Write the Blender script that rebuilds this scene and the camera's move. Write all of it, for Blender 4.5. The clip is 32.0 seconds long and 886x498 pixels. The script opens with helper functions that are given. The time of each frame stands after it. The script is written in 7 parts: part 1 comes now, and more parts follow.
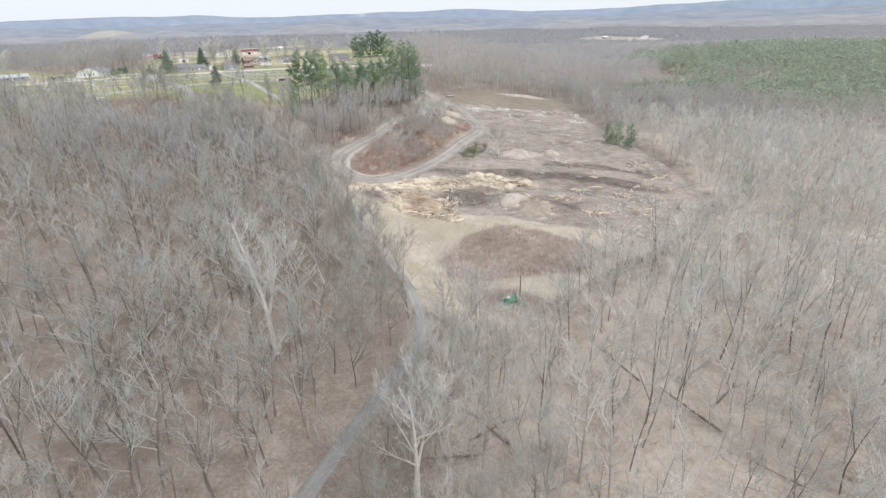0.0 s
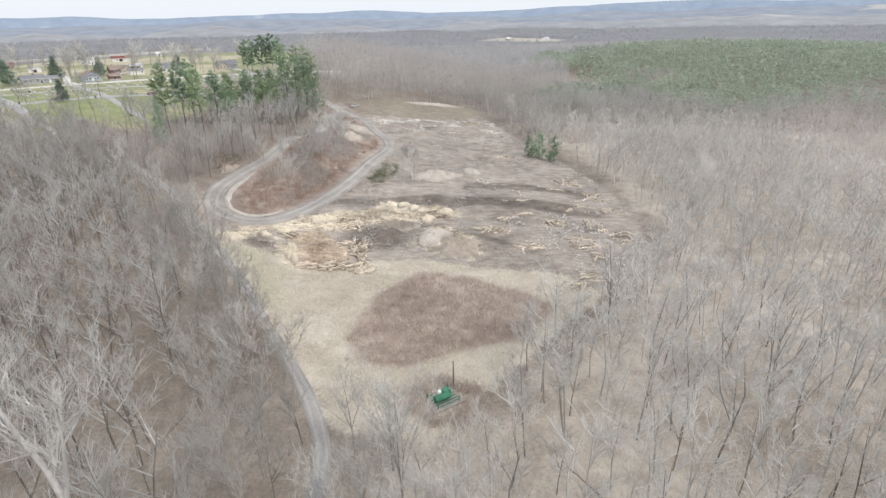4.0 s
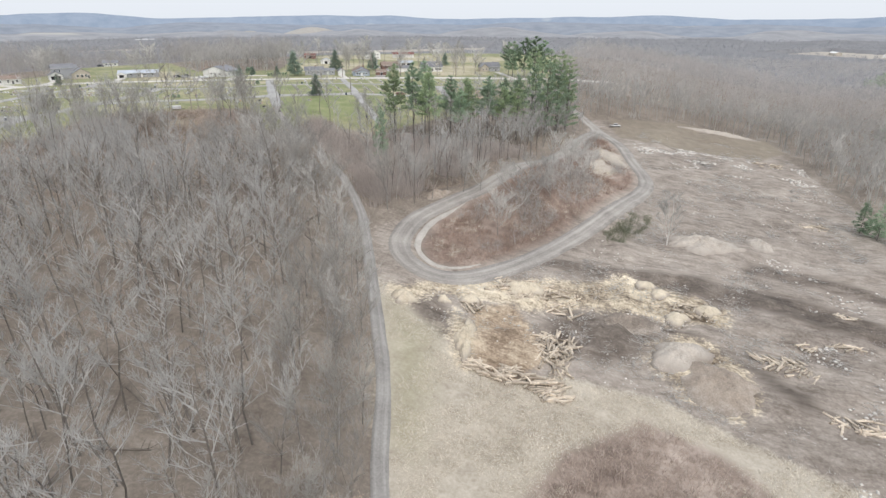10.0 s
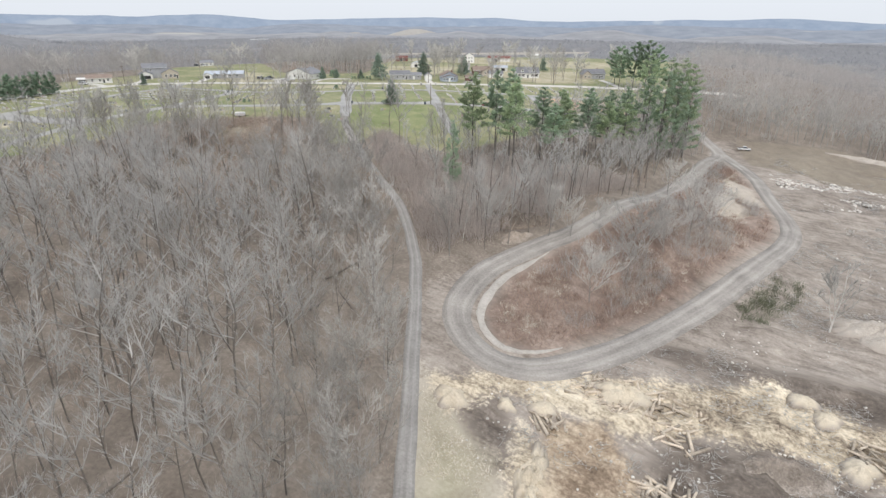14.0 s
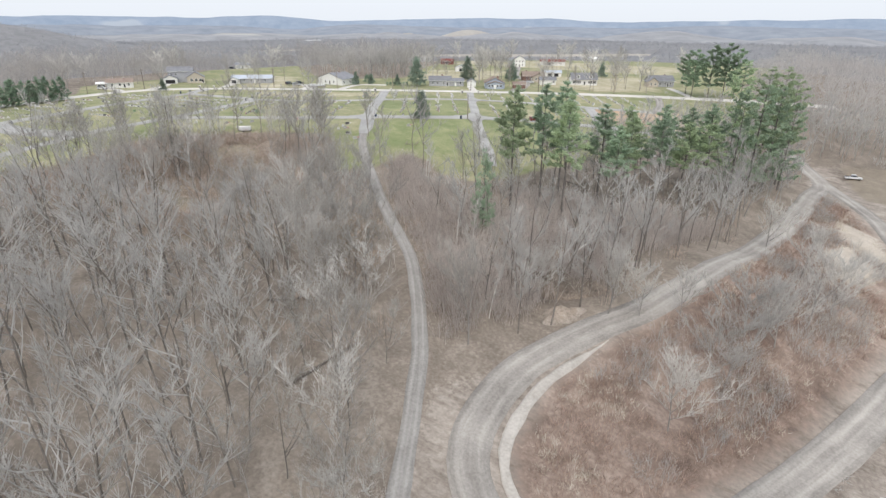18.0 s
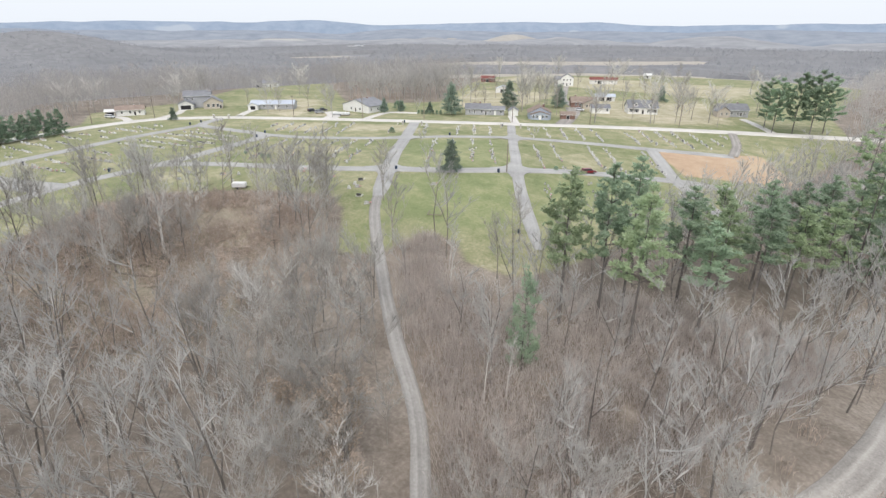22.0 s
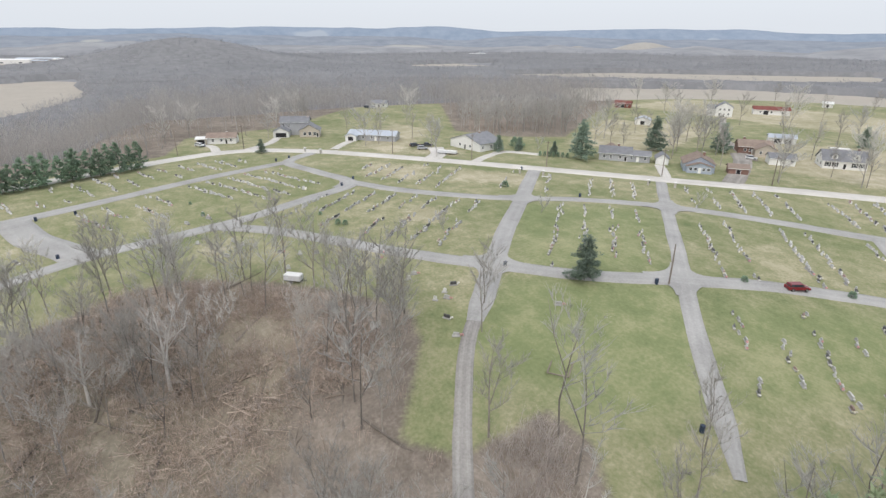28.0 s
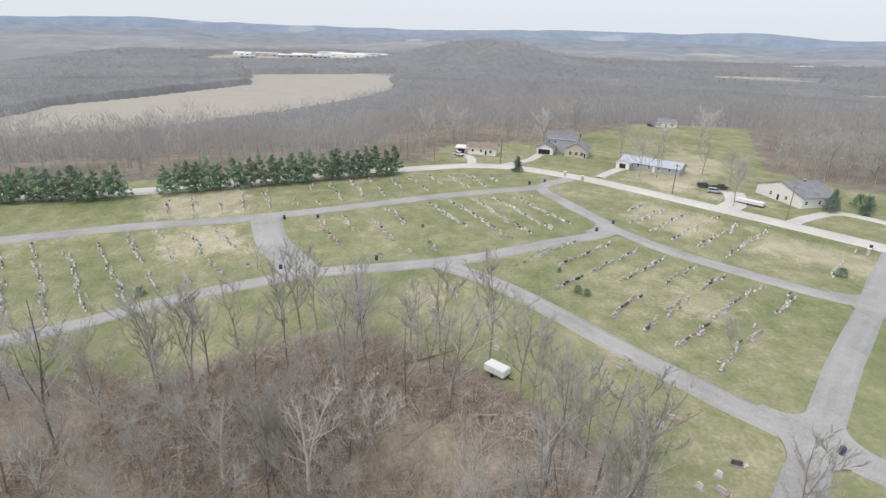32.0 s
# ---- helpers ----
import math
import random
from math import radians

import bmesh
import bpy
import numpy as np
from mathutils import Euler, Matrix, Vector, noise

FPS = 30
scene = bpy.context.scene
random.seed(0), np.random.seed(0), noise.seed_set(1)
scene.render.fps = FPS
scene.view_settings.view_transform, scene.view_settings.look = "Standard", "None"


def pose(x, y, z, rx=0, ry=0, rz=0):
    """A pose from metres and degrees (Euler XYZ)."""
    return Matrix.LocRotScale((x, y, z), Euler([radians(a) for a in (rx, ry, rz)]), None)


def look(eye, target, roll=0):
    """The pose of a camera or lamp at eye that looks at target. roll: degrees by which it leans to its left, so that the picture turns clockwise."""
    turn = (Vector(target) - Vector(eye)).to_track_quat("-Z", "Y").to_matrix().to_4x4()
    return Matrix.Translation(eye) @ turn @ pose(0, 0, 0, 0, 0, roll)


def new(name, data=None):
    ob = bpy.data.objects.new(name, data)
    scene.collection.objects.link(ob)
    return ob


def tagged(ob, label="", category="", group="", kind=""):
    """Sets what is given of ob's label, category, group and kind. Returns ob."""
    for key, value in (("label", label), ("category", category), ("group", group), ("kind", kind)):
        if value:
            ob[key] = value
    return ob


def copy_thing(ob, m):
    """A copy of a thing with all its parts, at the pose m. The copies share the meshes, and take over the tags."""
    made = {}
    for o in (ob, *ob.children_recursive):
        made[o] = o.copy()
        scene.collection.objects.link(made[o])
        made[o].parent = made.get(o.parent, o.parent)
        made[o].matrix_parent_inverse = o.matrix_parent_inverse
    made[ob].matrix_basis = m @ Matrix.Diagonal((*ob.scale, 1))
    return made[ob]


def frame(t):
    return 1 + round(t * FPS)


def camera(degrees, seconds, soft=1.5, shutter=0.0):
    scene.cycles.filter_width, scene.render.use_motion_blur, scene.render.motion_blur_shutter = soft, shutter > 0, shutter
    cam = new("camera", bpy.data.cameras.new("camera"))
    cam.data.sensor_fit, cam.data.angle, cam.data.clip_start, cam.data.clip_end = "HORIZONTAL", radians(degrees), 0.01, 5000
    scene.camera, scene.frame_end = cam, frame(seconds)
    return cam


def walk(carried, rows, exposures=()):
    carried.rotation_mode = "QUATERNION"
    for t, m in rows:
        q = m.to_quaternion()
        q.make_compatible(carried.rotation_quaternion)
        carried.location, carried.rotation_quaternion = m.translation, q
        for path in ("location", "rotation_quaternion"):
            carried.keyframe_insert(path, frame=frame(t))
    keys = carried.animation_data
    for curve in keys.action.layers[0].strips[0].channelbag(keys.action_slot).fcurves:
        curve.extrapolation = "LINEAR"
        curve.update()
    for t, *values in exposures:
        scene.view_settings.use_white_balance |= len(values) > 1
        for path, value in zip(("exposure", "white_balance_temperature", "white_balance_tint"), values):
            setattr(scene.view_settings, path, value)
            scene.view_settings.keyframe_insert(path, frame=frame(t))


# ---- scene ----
cam = camera(78.3, 32.0, soft=1.4)
METRES, EYE, TILT, LEAN, TURN = 290.0, 63.8, 3.35, 5.7, 0.0
ROWS = [
    (0.0, 0.0, 0.0, 0.0, 2.15, -26.78, -4.27),
    (0.5, -0.0007, 0.0161, -0.0011, -2.05, -26.43, -4.41),
    (1.0, -0.0015, 0.032, -0.0018, -6.77, -26.04, -4.55),
    (1.5, -0.0021, 0.0475, -0.0024, -7.86, -25.92, -4.67),
    (2.0, -0.0014, 0.0625, -0.0032, -7.03, -25.97, -4.68),
    (2.5, -0.0001, 0.0774, -0.004, -7.28, -25.92, -4.71),
    (4.5, 0.0096, 0.1386, -0.006, -7.03, -25.88, -4.95),
    (5.0, 0.0122, 0.1542, -0.0066, -5.22, -26.02, -4.95),
    (5.5, 0.0151, 0.1697, -0.0077, -1.72, -26.25, -4.87),
    (6.0, 0.0176, 0.1853, -0.0089, 3.68, -26.65, -4.8),
    (6.5, 0.0206, 0.2005, -0.0094, 8.18, -27.0, -4.64),
    (7.0, 0.022, 0.2157, -0.0104, 11.2, -27.25, -4.59),
    (7.5, 0.0228, 0.2304, -0.0115, 13.43, -27.38, -4.59),
    (8.0, 0.0228, 0.2452, -0.0127, 15.3, -27.51, -4.53),
    (8.5, 0.0221, 0.2598, -0.014, 16.66, -27.59, -4.5),
    (9.0, 0.0208, 0.2741, -0.0152, 17.38, -27.62, -4.47),
    (9.5, 0.0188, 0.2885, -0.0167, 18.23, -27.66, -4.43),
    (10.0, 0.0165, 0.3028, -0.0185, 20.29, -27.79, -4.32),
    (10.5, 0.0137, 0.3172, -0.0201, 22.86, -27.97, -4.23),
    (11.0, 0.0106, 0.3316, -0.0215, 24.59, -28.06, -4.1),
    (11.5, 0.0066, 0.3459, -0.0227, 24.75, -28.06, -4.09),
    (12.0, 0.0021, 0.3606, -0.0243, 25.9, -28.12, -4.04),
    (12.5, -0.0028, 0.3756, -0.026, 27.23, -28.18, -3.94),
    (13.0, -0.0071, 0.3905, -0.0276, 29.17, -28.28, -3.74),
    (13.5, -0.0118, 0.4053, -0.0294, 29.87, -28.27, -3.66),
    (14.0, -0.0171, 0.4198, -0.0312, 30.33, -28.26, -3.63),
    (14.5, -0.0223, 0.434, -0.0329, 30.85, -28.29, -3.6),
    (15.0, -0.0278, 0.4484, -0.0349, 32.02, -28.35, -3.51),
    (15.5, -0.0332, 0.4626, -0.0368, 34.28, -28.47, -3.36),
    (17.5, -0.0592, 0.5216, -0.0426, 35.85, -28.53, -3.06),
    (18.0, -0.0666, 0.5369, -0.0435, 35.67, -28.5, -3.02),
    (18.5, -0.0744, 0.5519, -0.044, 35.52, -28.47, -3.01),
    (19.0, -0.0823, 0.5658, -0.044, 35.38, -28.44, -2.99),
    (19.5, -0.0913, 0.5804, -0.0432, 37.5, -28.53, -2.82),
    (20.0, -0.1008, 0.5946, -0.0411, 38.45, -28.52, -2.73),
    (20.5, -0.1109, 0.6087, -0.0379, 38.22, -28.49, -2.74),
    (21.0, -0.1209, 0.6229, -0.0346, 38.08, -28.43, -2.66),
    (21.5, -0.1309, 0.6369, -0.0313, 38.46, -28.42, -2.58),
    (22.0, -0.1413, 0.6507, -0.0284, 39.93, -28.44, -2.47),
    (22.5, -0.1514, 0.6645, -0.026, 42.4, -28.48, -2.35),
    (23.0, -0.1614, 0.6773, -0.0236, 45.48, -28.56, -2.16),
    (23.5, -0.1709, 0.6897, -0.0215, 49.06, -28.63, -1.89),
    (24.0, -0.1805, 0.7013, -0.0194, 52.4, -28.7, -1.67),
    (24.5, -0.1901, 0.7127, -0.0183, 54.42, -28.69, -1.5),
    (25.0, -0.2001, 0.723, -0.0182, 54.88, -28.66, -1.43),
    (25.5, -0.2109, 0.7325, -0.02, 54.27, -28.57, -1.41),
    (26.0, -0.2225, 0.7416, -0.0213, 52.74, -28.48, -1.47),
    (26.5, -0.2345, 0.7509, -0.0225, 51.06, -28.37, -1.48),
    (28.5, -0.2807, 0.7869, -0.0273, 53.22, -28.3, -1.17),
    (29.0, -0.2921, 0.7958, -0.0289, 56.82, -28.36, -0.93),
    (29.5, -0.3042, 0.8041, -0.0303, 60.27, -28.36, -0.68),
    (30.0, -0.317, 0.8123, -0.0318, 64.07, -28.35, -0.42),
    (30.5, -0.3304, 0.82, -0.0333, 68.1, -28.31, -0.13),
    (31.0, -0.3445, 0.8272, -0.0349, 72.31, -28.24, 0.17),
    (31.5, -0.3594, 0.8333, -0.036, 76.38, -28.19, 0.5),
    (32.0, -0.3753, 0.8385, -0.0378, 80.44, -28.1, 0.83),
]
walk(cam, [(t, pose(0, 0, EYE, TILT, LEAN, TURN) @ pose(METRES * x, METRES * y, METRES * z, 90 + pitch, roll, yaw)) for t, x, y, z, yaw, pitch, roll in ROWS],
     [(0, 0.28), (2.5, 0.28), (6, 0.22), (10, 0.16), (14, 0.13), (18, 0.23), (21, 0.3), (24, 0.22), (26, 0.16), (29, 0.03), (32, 0.06)])

# ---- sky and sun: a bright overcast day ----
world = bpy.data.worlds.new("overcast_sky")
scene.world = world
world.use_nodes = True
wn, wl = world.node_tree.nodes, world.node_tree.links
wn.clear()
w_out = wn.new("ShaderNodeOutputWorld")
w_add = wn.new("ShaderNodeAddShader")
w_sky = wn.new("ShaderNodeTexSky")
w_sky.sky_type, w_sky.sun_disc = "NISHITA", False
w_sky.sun_elevation, w_sky.sun_rotation = radians(48), radians(150)
w_sky.air_density, w_sky.dust_density = 0.6, 6.0
w_bg1 = wn.new("ShaderNodeBackground")
w_bg1.inputs["Strength"].default_value = 0.05
w_bg2 = wn.new("ShaderNodeBackground")
w_bg2.inputs["Color"].default_value = (0.825, 0.87, 0.935, 1)
w_bg2.inputs["Strength"].default_value = 0.86
wl.new(w_sky.outputs[0], w_bg1.inputs["Color"])
wl.new(w_bg1.outputs[0], w_add.inputs[0])
wl.new(w_bg2.outputs[0], w_add.inputs[1])
wl.new(w_add.outputs[0], w_out.inputs[0])
sun = new("sun", bpy.data.lights.new("sun", "SUN"))
sun.data.energy, sun.data.angle, sun.data.color = 0.8, radians(30), (1.0, 0.98, 0.95)
sun.matrix_world = look((60, -100, 160), (0, 0, 0))


# ---- node helpers ----
def shader(name, rough=0.9, metal=0.0):
    m = bpy.data.materials.new(name)
    m.use_nodes = True
    n = m.node_tree.nodes
    b = n["Principled BSDF"]
    b.inputs["Roughness"].default_value = rough
    b.inputs["Metallic"].default_value = metal
    b.inputs["Specular IOR Level"].default_value = 0.25
    return m, n, m.node_tree.links, b


def noise_node(n, l, scale, detail=4.0, rough=0.6, coord=None):
    t = n.new("ShaderNodeTexNoise")
    t.inputs["Scale"].default_value, t.inputs["Detail"].default_value = scale, detail
    t.inputs["Roughness"].default_value = rough
    if coord is not None:
        l.new(coord, t.inputs["Vector"])
    return t


def ramp_node(n, l, src, stops):
    r = n.new("ShaderNodeValToRGB")
    while len(r.color_ramp.elements) < len(stops):
        r.color_ramp.elements.new(0.5)
    for e, (p, c) in zip(r.color_ramp.elements, stops):
        e.position, e.color = p, (*c, 1)
    l.new(src, r.inputs[0])
    return r


def mix_node(n, l, fac, a, b, mode="MIX"):
    x = n.new("ShaderNodeMix")
    x.data_type, x.blend_type = "RGBA", mode
    for sock, v in ((x.inputs[0], fac), (x.inputs[6], a), (x.inputs[7], b)):
        if isinstance(v, (int, float)):
            sock.default_value = v
        elif isinstance(v, tuple):
            sock.default_value = (*v, 1)
        else:
            l.new(v, sock)
    return x.outputs[2]


def math_node(n, l, op, a, b=0.0, c=0.0, clamp=False):
    x = n.new("ShaderNodeMath")
    x.operation, x.use_clamp = op, clamp
    for sock, v in zip(x.inputs, (a, b, c)):
        if isinstance(v, (int, float)):
            sock.default_value = v
        else:
            l.new(v, sock)
    return x.outputs[0]


def bump_node(n, l, b, height, strength=0.5, distance=0.1):
    x = n.new("ShaderNodeBump")
    x.inputs["Strength"].default_value, x.inputs["Distance"].default_value = strength, distance
    l.new(height, x.inputs["Height"])
    l.new(x.outputs[0], b.inputs["Normal"])


def surface(name, a, b, scale=1.0, fine=12.0, rough=0.9, metal=0.0, bump=0.4, dist=0.05, per=0.25, island=False):
    """A two-scale mottled surface between the colours a and b, varied per object or per loose piece."""
    m, n, l, p = shader(name, rough, metal)
    co = n.new("ShaderNodeNewGeometry")
    big = noise_node(n, l, scale, 3, 0.6, co.outputs["Position"])
    small = noise_node(n, l, scale * fine, 3, 0.7, co.outputs["Position"])
    f = math_node(n, l, "ADD", math_node(n, l, "MULTIPLY", big.outputs[0], 0.6), math_node(n, l, "MULTIPLY", small.outputs[0], 0.4))
    col = ramp_node(n, l, f, [(0.32, a), (0.68, b)]).outputs[0]
    if per:
        rnd = co.outputs["Random Per Island"] if island else n.new("ShaderNodeObjectInfo").outputs["Random"]
        k = math_node(n, l, "MULTIPLY_ADD", rnd, 2 * per, 1 - per)
        hsv = n.new("ShaderNodeHueSaturation")
        l.new(k, hsv.inputs["Value"])
        l.new(col, hsv.inputs["Color"])
        col = hsv.outputs[0]
    l.new(col, p.inputs["Base Color"])
    if bump:
        bump_node(n, l, p, small.outputs[0], bump, dist)
    return m


def leafy(name, a, b, *rest, **more):
    """Foliage: a mottled surface that lets some light through."""
    m = surface(name, a, b, *rest, **more)
    n, l = m.node_tree.nodes, m.node_tree.links
    p = n["Principled BSDF"]
    tr, mx = n.new("ShaderNodeBsdfTranslucent"), n.new("ShaderNodeMixShader")
    mx.inputs[0].default_value = 0.45
    l.new(p.inputs["Base Color"].links[0].from_socket, tr.inputs["Color"])
    l.new(p.outputs[0], mx.inputs[1])
    l.new(tr.outputs[0], mx.inputs[2])
    l.new(mx.outputs[0], n["Material Output"].inputs["Surface"])
    return m


def track_surface(name, a, b, lines=0.35, rough=0.95, worn=0.0):
    """Wheel-worn strips: streaks run along the strip, by its own across and along coordinates."""
    m, n, l, p = shader(name, rough)
    pos = n.new("ShaderNodeNewGeometry").outputs["Position"]
    across, along = n.new("ShaderNodeAttribute"), n.new("ShaderNodeAttribute")
    across.attribute_name, along.attribute_name = "across", "along"
    co = n.new("ShaderNodeCombineXYZ")
    big = noise_node(n, l, 0.12, 4, 0.6, pos).outputs[0]
    fine = noise_node(n, l, 2.5, 4, 0.7, pos).outputs[0]
    l.new(math_node(n, l, "MULTIPLY", math_node(n, l, "MULTIPLY_ADD", big, 0.25, across.outputs["Fac"]), 7.0), co.inputs[0])
    l.new(math_node(n, l, "MULTIPLY", along.outputs["Fac"], 0.05), co.inputs[1])
    rut = noise_node(n, l, 1.0, 3, 0.6, co.outputs[0]).outputs[0]
    f = math_node(n, l, "ADD", math_node(n, l, "MULTIPLY", rut, lines), math_node(n, l, "ADD", math_node(n, l, "MULTIPLY", big, 0.55 * (1 - lines)), math_node(n, l, "MULTIPLY", fine, 0.45 * (1 - lines))))
    if worn:
        side = math_node(n, l, "ABSOLUTE", math_node(n, l, "MULTIPLY_ADD", big, 0.16, math_node(n, l, "SUBTRACT", across.outputs["Fac"], 0.08)))
        rail = math_node(n, l, "SUBTRACT", 1.0, math_node(n, l, "MULTIPLY", math_node(n, l, "ABSOLUTE", math_node(n, l, "SUBTRACT", side, 0.24)), 6.5), clamp=True)
        f = math_node(n, l, "ADD", f, math_node(n, l, "MULTIPLY", math_node(n, l, "SUBTRACT", rail, 0.4), worn))
    l.new(ramp_node(n, l, f, [(0.36, a), (0.64, b)]).outputs[0], p.inputs["Base Color"])
    bump_node(n, l, p, f, 0.6, 0.04)
    return m


def canopy_surface():
    """Crowns of far woods, haze put into the grey: each tree has its own grey or brown, under wide drifts of tone."""
    m, n, l, p = shader("haze_grey_canopy", 0.95)
    pos = n.new("ShaderNodeNewGeometry").outputs["Position"]
    flat = n.new("ShaderNodeVectorMath")
    flat.operation = "MULTIPLY"
    flat.inputs[1].default_value = (0.1, 0.1, 0.02)
    l.new(pos, flat.inputs[0])
    cell = n.new("ShaderNodeTexVoronoi")
    cell.inputs["Scale"].default_value = 1.0
    l.new(flat.outputs[0], cell.inputs["Vector"])
    tone = n.new("ShaderNodeSeparateColor")
    l.new(cell.outputs["Color"], tone.inputs[0])
    wide = noise_node(n, l, 0.006, 4, 0.6, pos).outputs[0]
    fine = noise_node(n, l, 0.35, 3, 0.7, pos).outputs[0]
    f = math_node(n, l, "ADD", math_node(n, l, "MULTIPLY", tone.outputs[0], 0.18), math_node(n, l, "ADD", math_node(n, l, "MULTIPLY", wide, 0.5), math_node(n, l, "MULTIPLY", fine, 0.3)))
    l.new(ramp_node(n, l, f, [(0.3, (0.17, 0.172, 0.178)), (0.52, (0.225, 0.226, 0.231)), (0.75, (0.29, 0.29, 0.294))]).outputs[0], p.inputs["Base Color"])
    return m


# ---- materials ----
M_BARK = surface("grey_bark", (0.22, 0.205, 0.19), (0.42, 0.40, 0.375), 0.6, 10, per=0.22)
M_BARK_DARK = surface("dark_bark", (0.10, 0.09, 0.082), (0.24, 0.222, 0.205), 0.6, 10, per=0.22)
M_TRUNK_BROWN = surface("brown_grey_bark", (0.20, 0.178, 0.155), (0.38, 0.35, 0.315), 0.6, 10, per=0.22)
M_BARK_PALE = surface("pale_sycamore_bark", (0.50, 0.48, 0.45), (0.78, 0.76, 0.72), 0.9, 8, per=0.1)
M_TWIG = leafy("grey_brown_twigs", (0.315, 0.3, 0.276), (0.54, 0.522, 0.484), 0.12, 8, bump=0, per=0.2)
M_TWIG_FAR = leafy("woodland_twigs", (0.375, 0.365, 0.345), (0.62, 0.607, 0.578), 0.025, 20, bump=0, per=0.14, island=True)
M_TRUNKS = surface("woodland_trunks", (0.135, 0.12, 0.106), (0.29, 0.265, 0.24), 0.3, 10, bump=0, per=0.2, island=True)
M_TRUNKS_PALE = surface("pale_woodland_trunks", (0.33, 0.312, 0.285), (0.54, 0.52, 0.485), 0.3, 10, bump=0, per=0.2, island=True)
M_CANOPY = canopy_surface()
# bluish grey of the far hills: distance haze put into the twig colour
M_TWIG_HAZE = leafy("haze_grey_valley_twigs", (0.27, 0.278, 0.29), (0.38, 0.386, 0.40), 0.009, 25, bump=0, per=0.05, island=True)
M_TWIG_WOODS = leafy("brown_woods_twigs", (0.32, 0.302, 0.284), (0.53, 0.506, 0.48), 0.02, 25, bump=0, per=0.16, island=True)
# paler twigs for the north-eastern woods, lightened by haze put into the colour
M_TWIG_PINK = leafy("haze_paled_pinkish_twigs", (0.39, 0.368, 0.35), (0.62, 0.593, 0.568), 0.02, 25, bump=0, per=0.14, island=True)
M_TWIG_MID = leafy("greyish_woods_twigs", (0.29, 0.284, 0.283), (0.455, 0.445, 0.44), 0.012, 25, bump=0, per=0.1, island=True)
M_TWIG_RED = surface("russet_brush_stems", (0.35, 0.285, 0.245), (0.60, 0.515, 0.455), 0.08, 12, bump=0, per=0.25, island=True)
M_TWIG_RUST = surface("rusty_brush_stems", (0.25, 0.178, 0.143), (0.45, 0.345, 0.288), 0.08, 12, bump=0, per=0.3, island=True)
M_TWIG_PALE = leafy("pale_sapling_twigs", (0.46, 0.445, 0.415), (0.69, 0.675, 0.64), 0.15, 8, bump=0, per=0.2)
M_TWIG_EAST = leafy("pale_woodland_twigs", (0.50, 0.487, 0.458), (0.76, 0.742, 0.708), 0.025, 20, bump=0, per=0.14, island=True)
M_SCRUB = leafy("pinkish_scrub_twigs", (0.43, 0.383, 0.35), (0.67, 0.615, 0.572), 0.06, 14, bump=0, per=0.25, island=True)
M_BRAMBLE = surface("brown_brambles", (0.325, 0.258, 0.212), (0.60, 0.505, 0.425), 0.05, 14, bump=0, per=0.25, island=True)
M_STRAW = surface("dry_straw_grass", (0.54, 0.495, 0.41), (0.78, 0.73, 0.635), 0.1, 12, bump=0, per=0.2, island=True)
M_TWIG_WHITE = surface("whitish_twigs", (0.50, 0.48, 0.45), (0.70, 0.68, 0.65), 0.15, 8, bump=0, per=0.15)
M_OAK_LEAF = surface("withered_oak_leaves", (0.30, 0.24, 0.185), (0.46, 0.38, 0.31), 0.3, 8, bump=0, per=0.15)
M_PINE = leafy("pine_needles", (0.265, 0.355, 0.255), (0.475, 0.58, 0.415), 0.35, 9, rough=0.7, bump=0, per=0.2)
M_PINE_LIGHT = leafy("yellow_green_pine_needles", (0.295, 0.38, 0.24), (0.515, 0.60, 0.385), 0.35, 9, rough=0.7, bump=0, per=0.2)
M_PLANTATION = leafy("plantation_needles", (0.31, 0.362, 0.275), (0.49, 0.54, 0.43), 0.05, 12, rough=0.8, bump=0, per=0.18, island=True)
M_SPRUCE = leafy("spruce_needles", (0.22, 0.31, 0.235), (0.40, 0.515, 0.365), 0.5, 9, rough=0.7, bump=0, per=0.2)
M_ROAD = track_surface("worn_asphalt", (0.30, 0.296, 0.285), (0.455, 0.448, 0.432), lines=0.12, worn=0.04)
M_ROAD_PALE = track_surface("pale_concrete_road", (0.47, 0.45, 0.415), (0.70, 0.675, 0.63))
M_GRAVEL = track_surface("grey_gravel", (0.21, 0.195, 0.178), (0.45, 0.423, 0.386), lines=0.3, worn=0.075)
M_BERM = surface("pale_gravel_berm", (0.34, 0.315, 0.28), (0.56, 0.53, 0.485), 0.3, 8, per=0.03, bump=0.7, dist=0.1)
M_LANE = track_surface("tarred_lane", (0.21, 0.2, 0.187), (0.42, 0.403, 0.377), lines=0.25, worn=0.07)
M_LANE_DARK = track_surface("dark_tar", (0.16, 0.157, 0.154), (0.32, 0.312, 0.302), lines=0.2)
M_WHITE = surface("white_siding", (0.70, 0.70, 0.68), (0.80, 0.80, 0.78), 0.4, 10, rough=0.6, per=0.03, bump=0.1)
M_GREY_SIDING = surface("grey_siding", (0.34, 0.35, 0.37), (0.44, 0.45, 0.47), 0.4, 10, rough=0.6, per=0.05, bump=0.1)
M_BLUE_SIDING = surface("blue_grey_siding", (0.33, 0.38, 0.45), (0.42, 0.47, 0.55), 0.4, 10, rough=0.6, per=0.03, bump=0.1)
M_TAN_SIDING = surface("tan_siding", (0.44, 0.40, 0.34), (0.54, 0.49, 0.42), 0.4, 10, rough=0.7, per=0.05, bump=0.1)
M_BARN_RED = surface("barn_red_boards", (0.17, 0.06, 0.052), (0.27, 0.11, 0.095), 0.6, 14, per=0.05, bump=0.2)
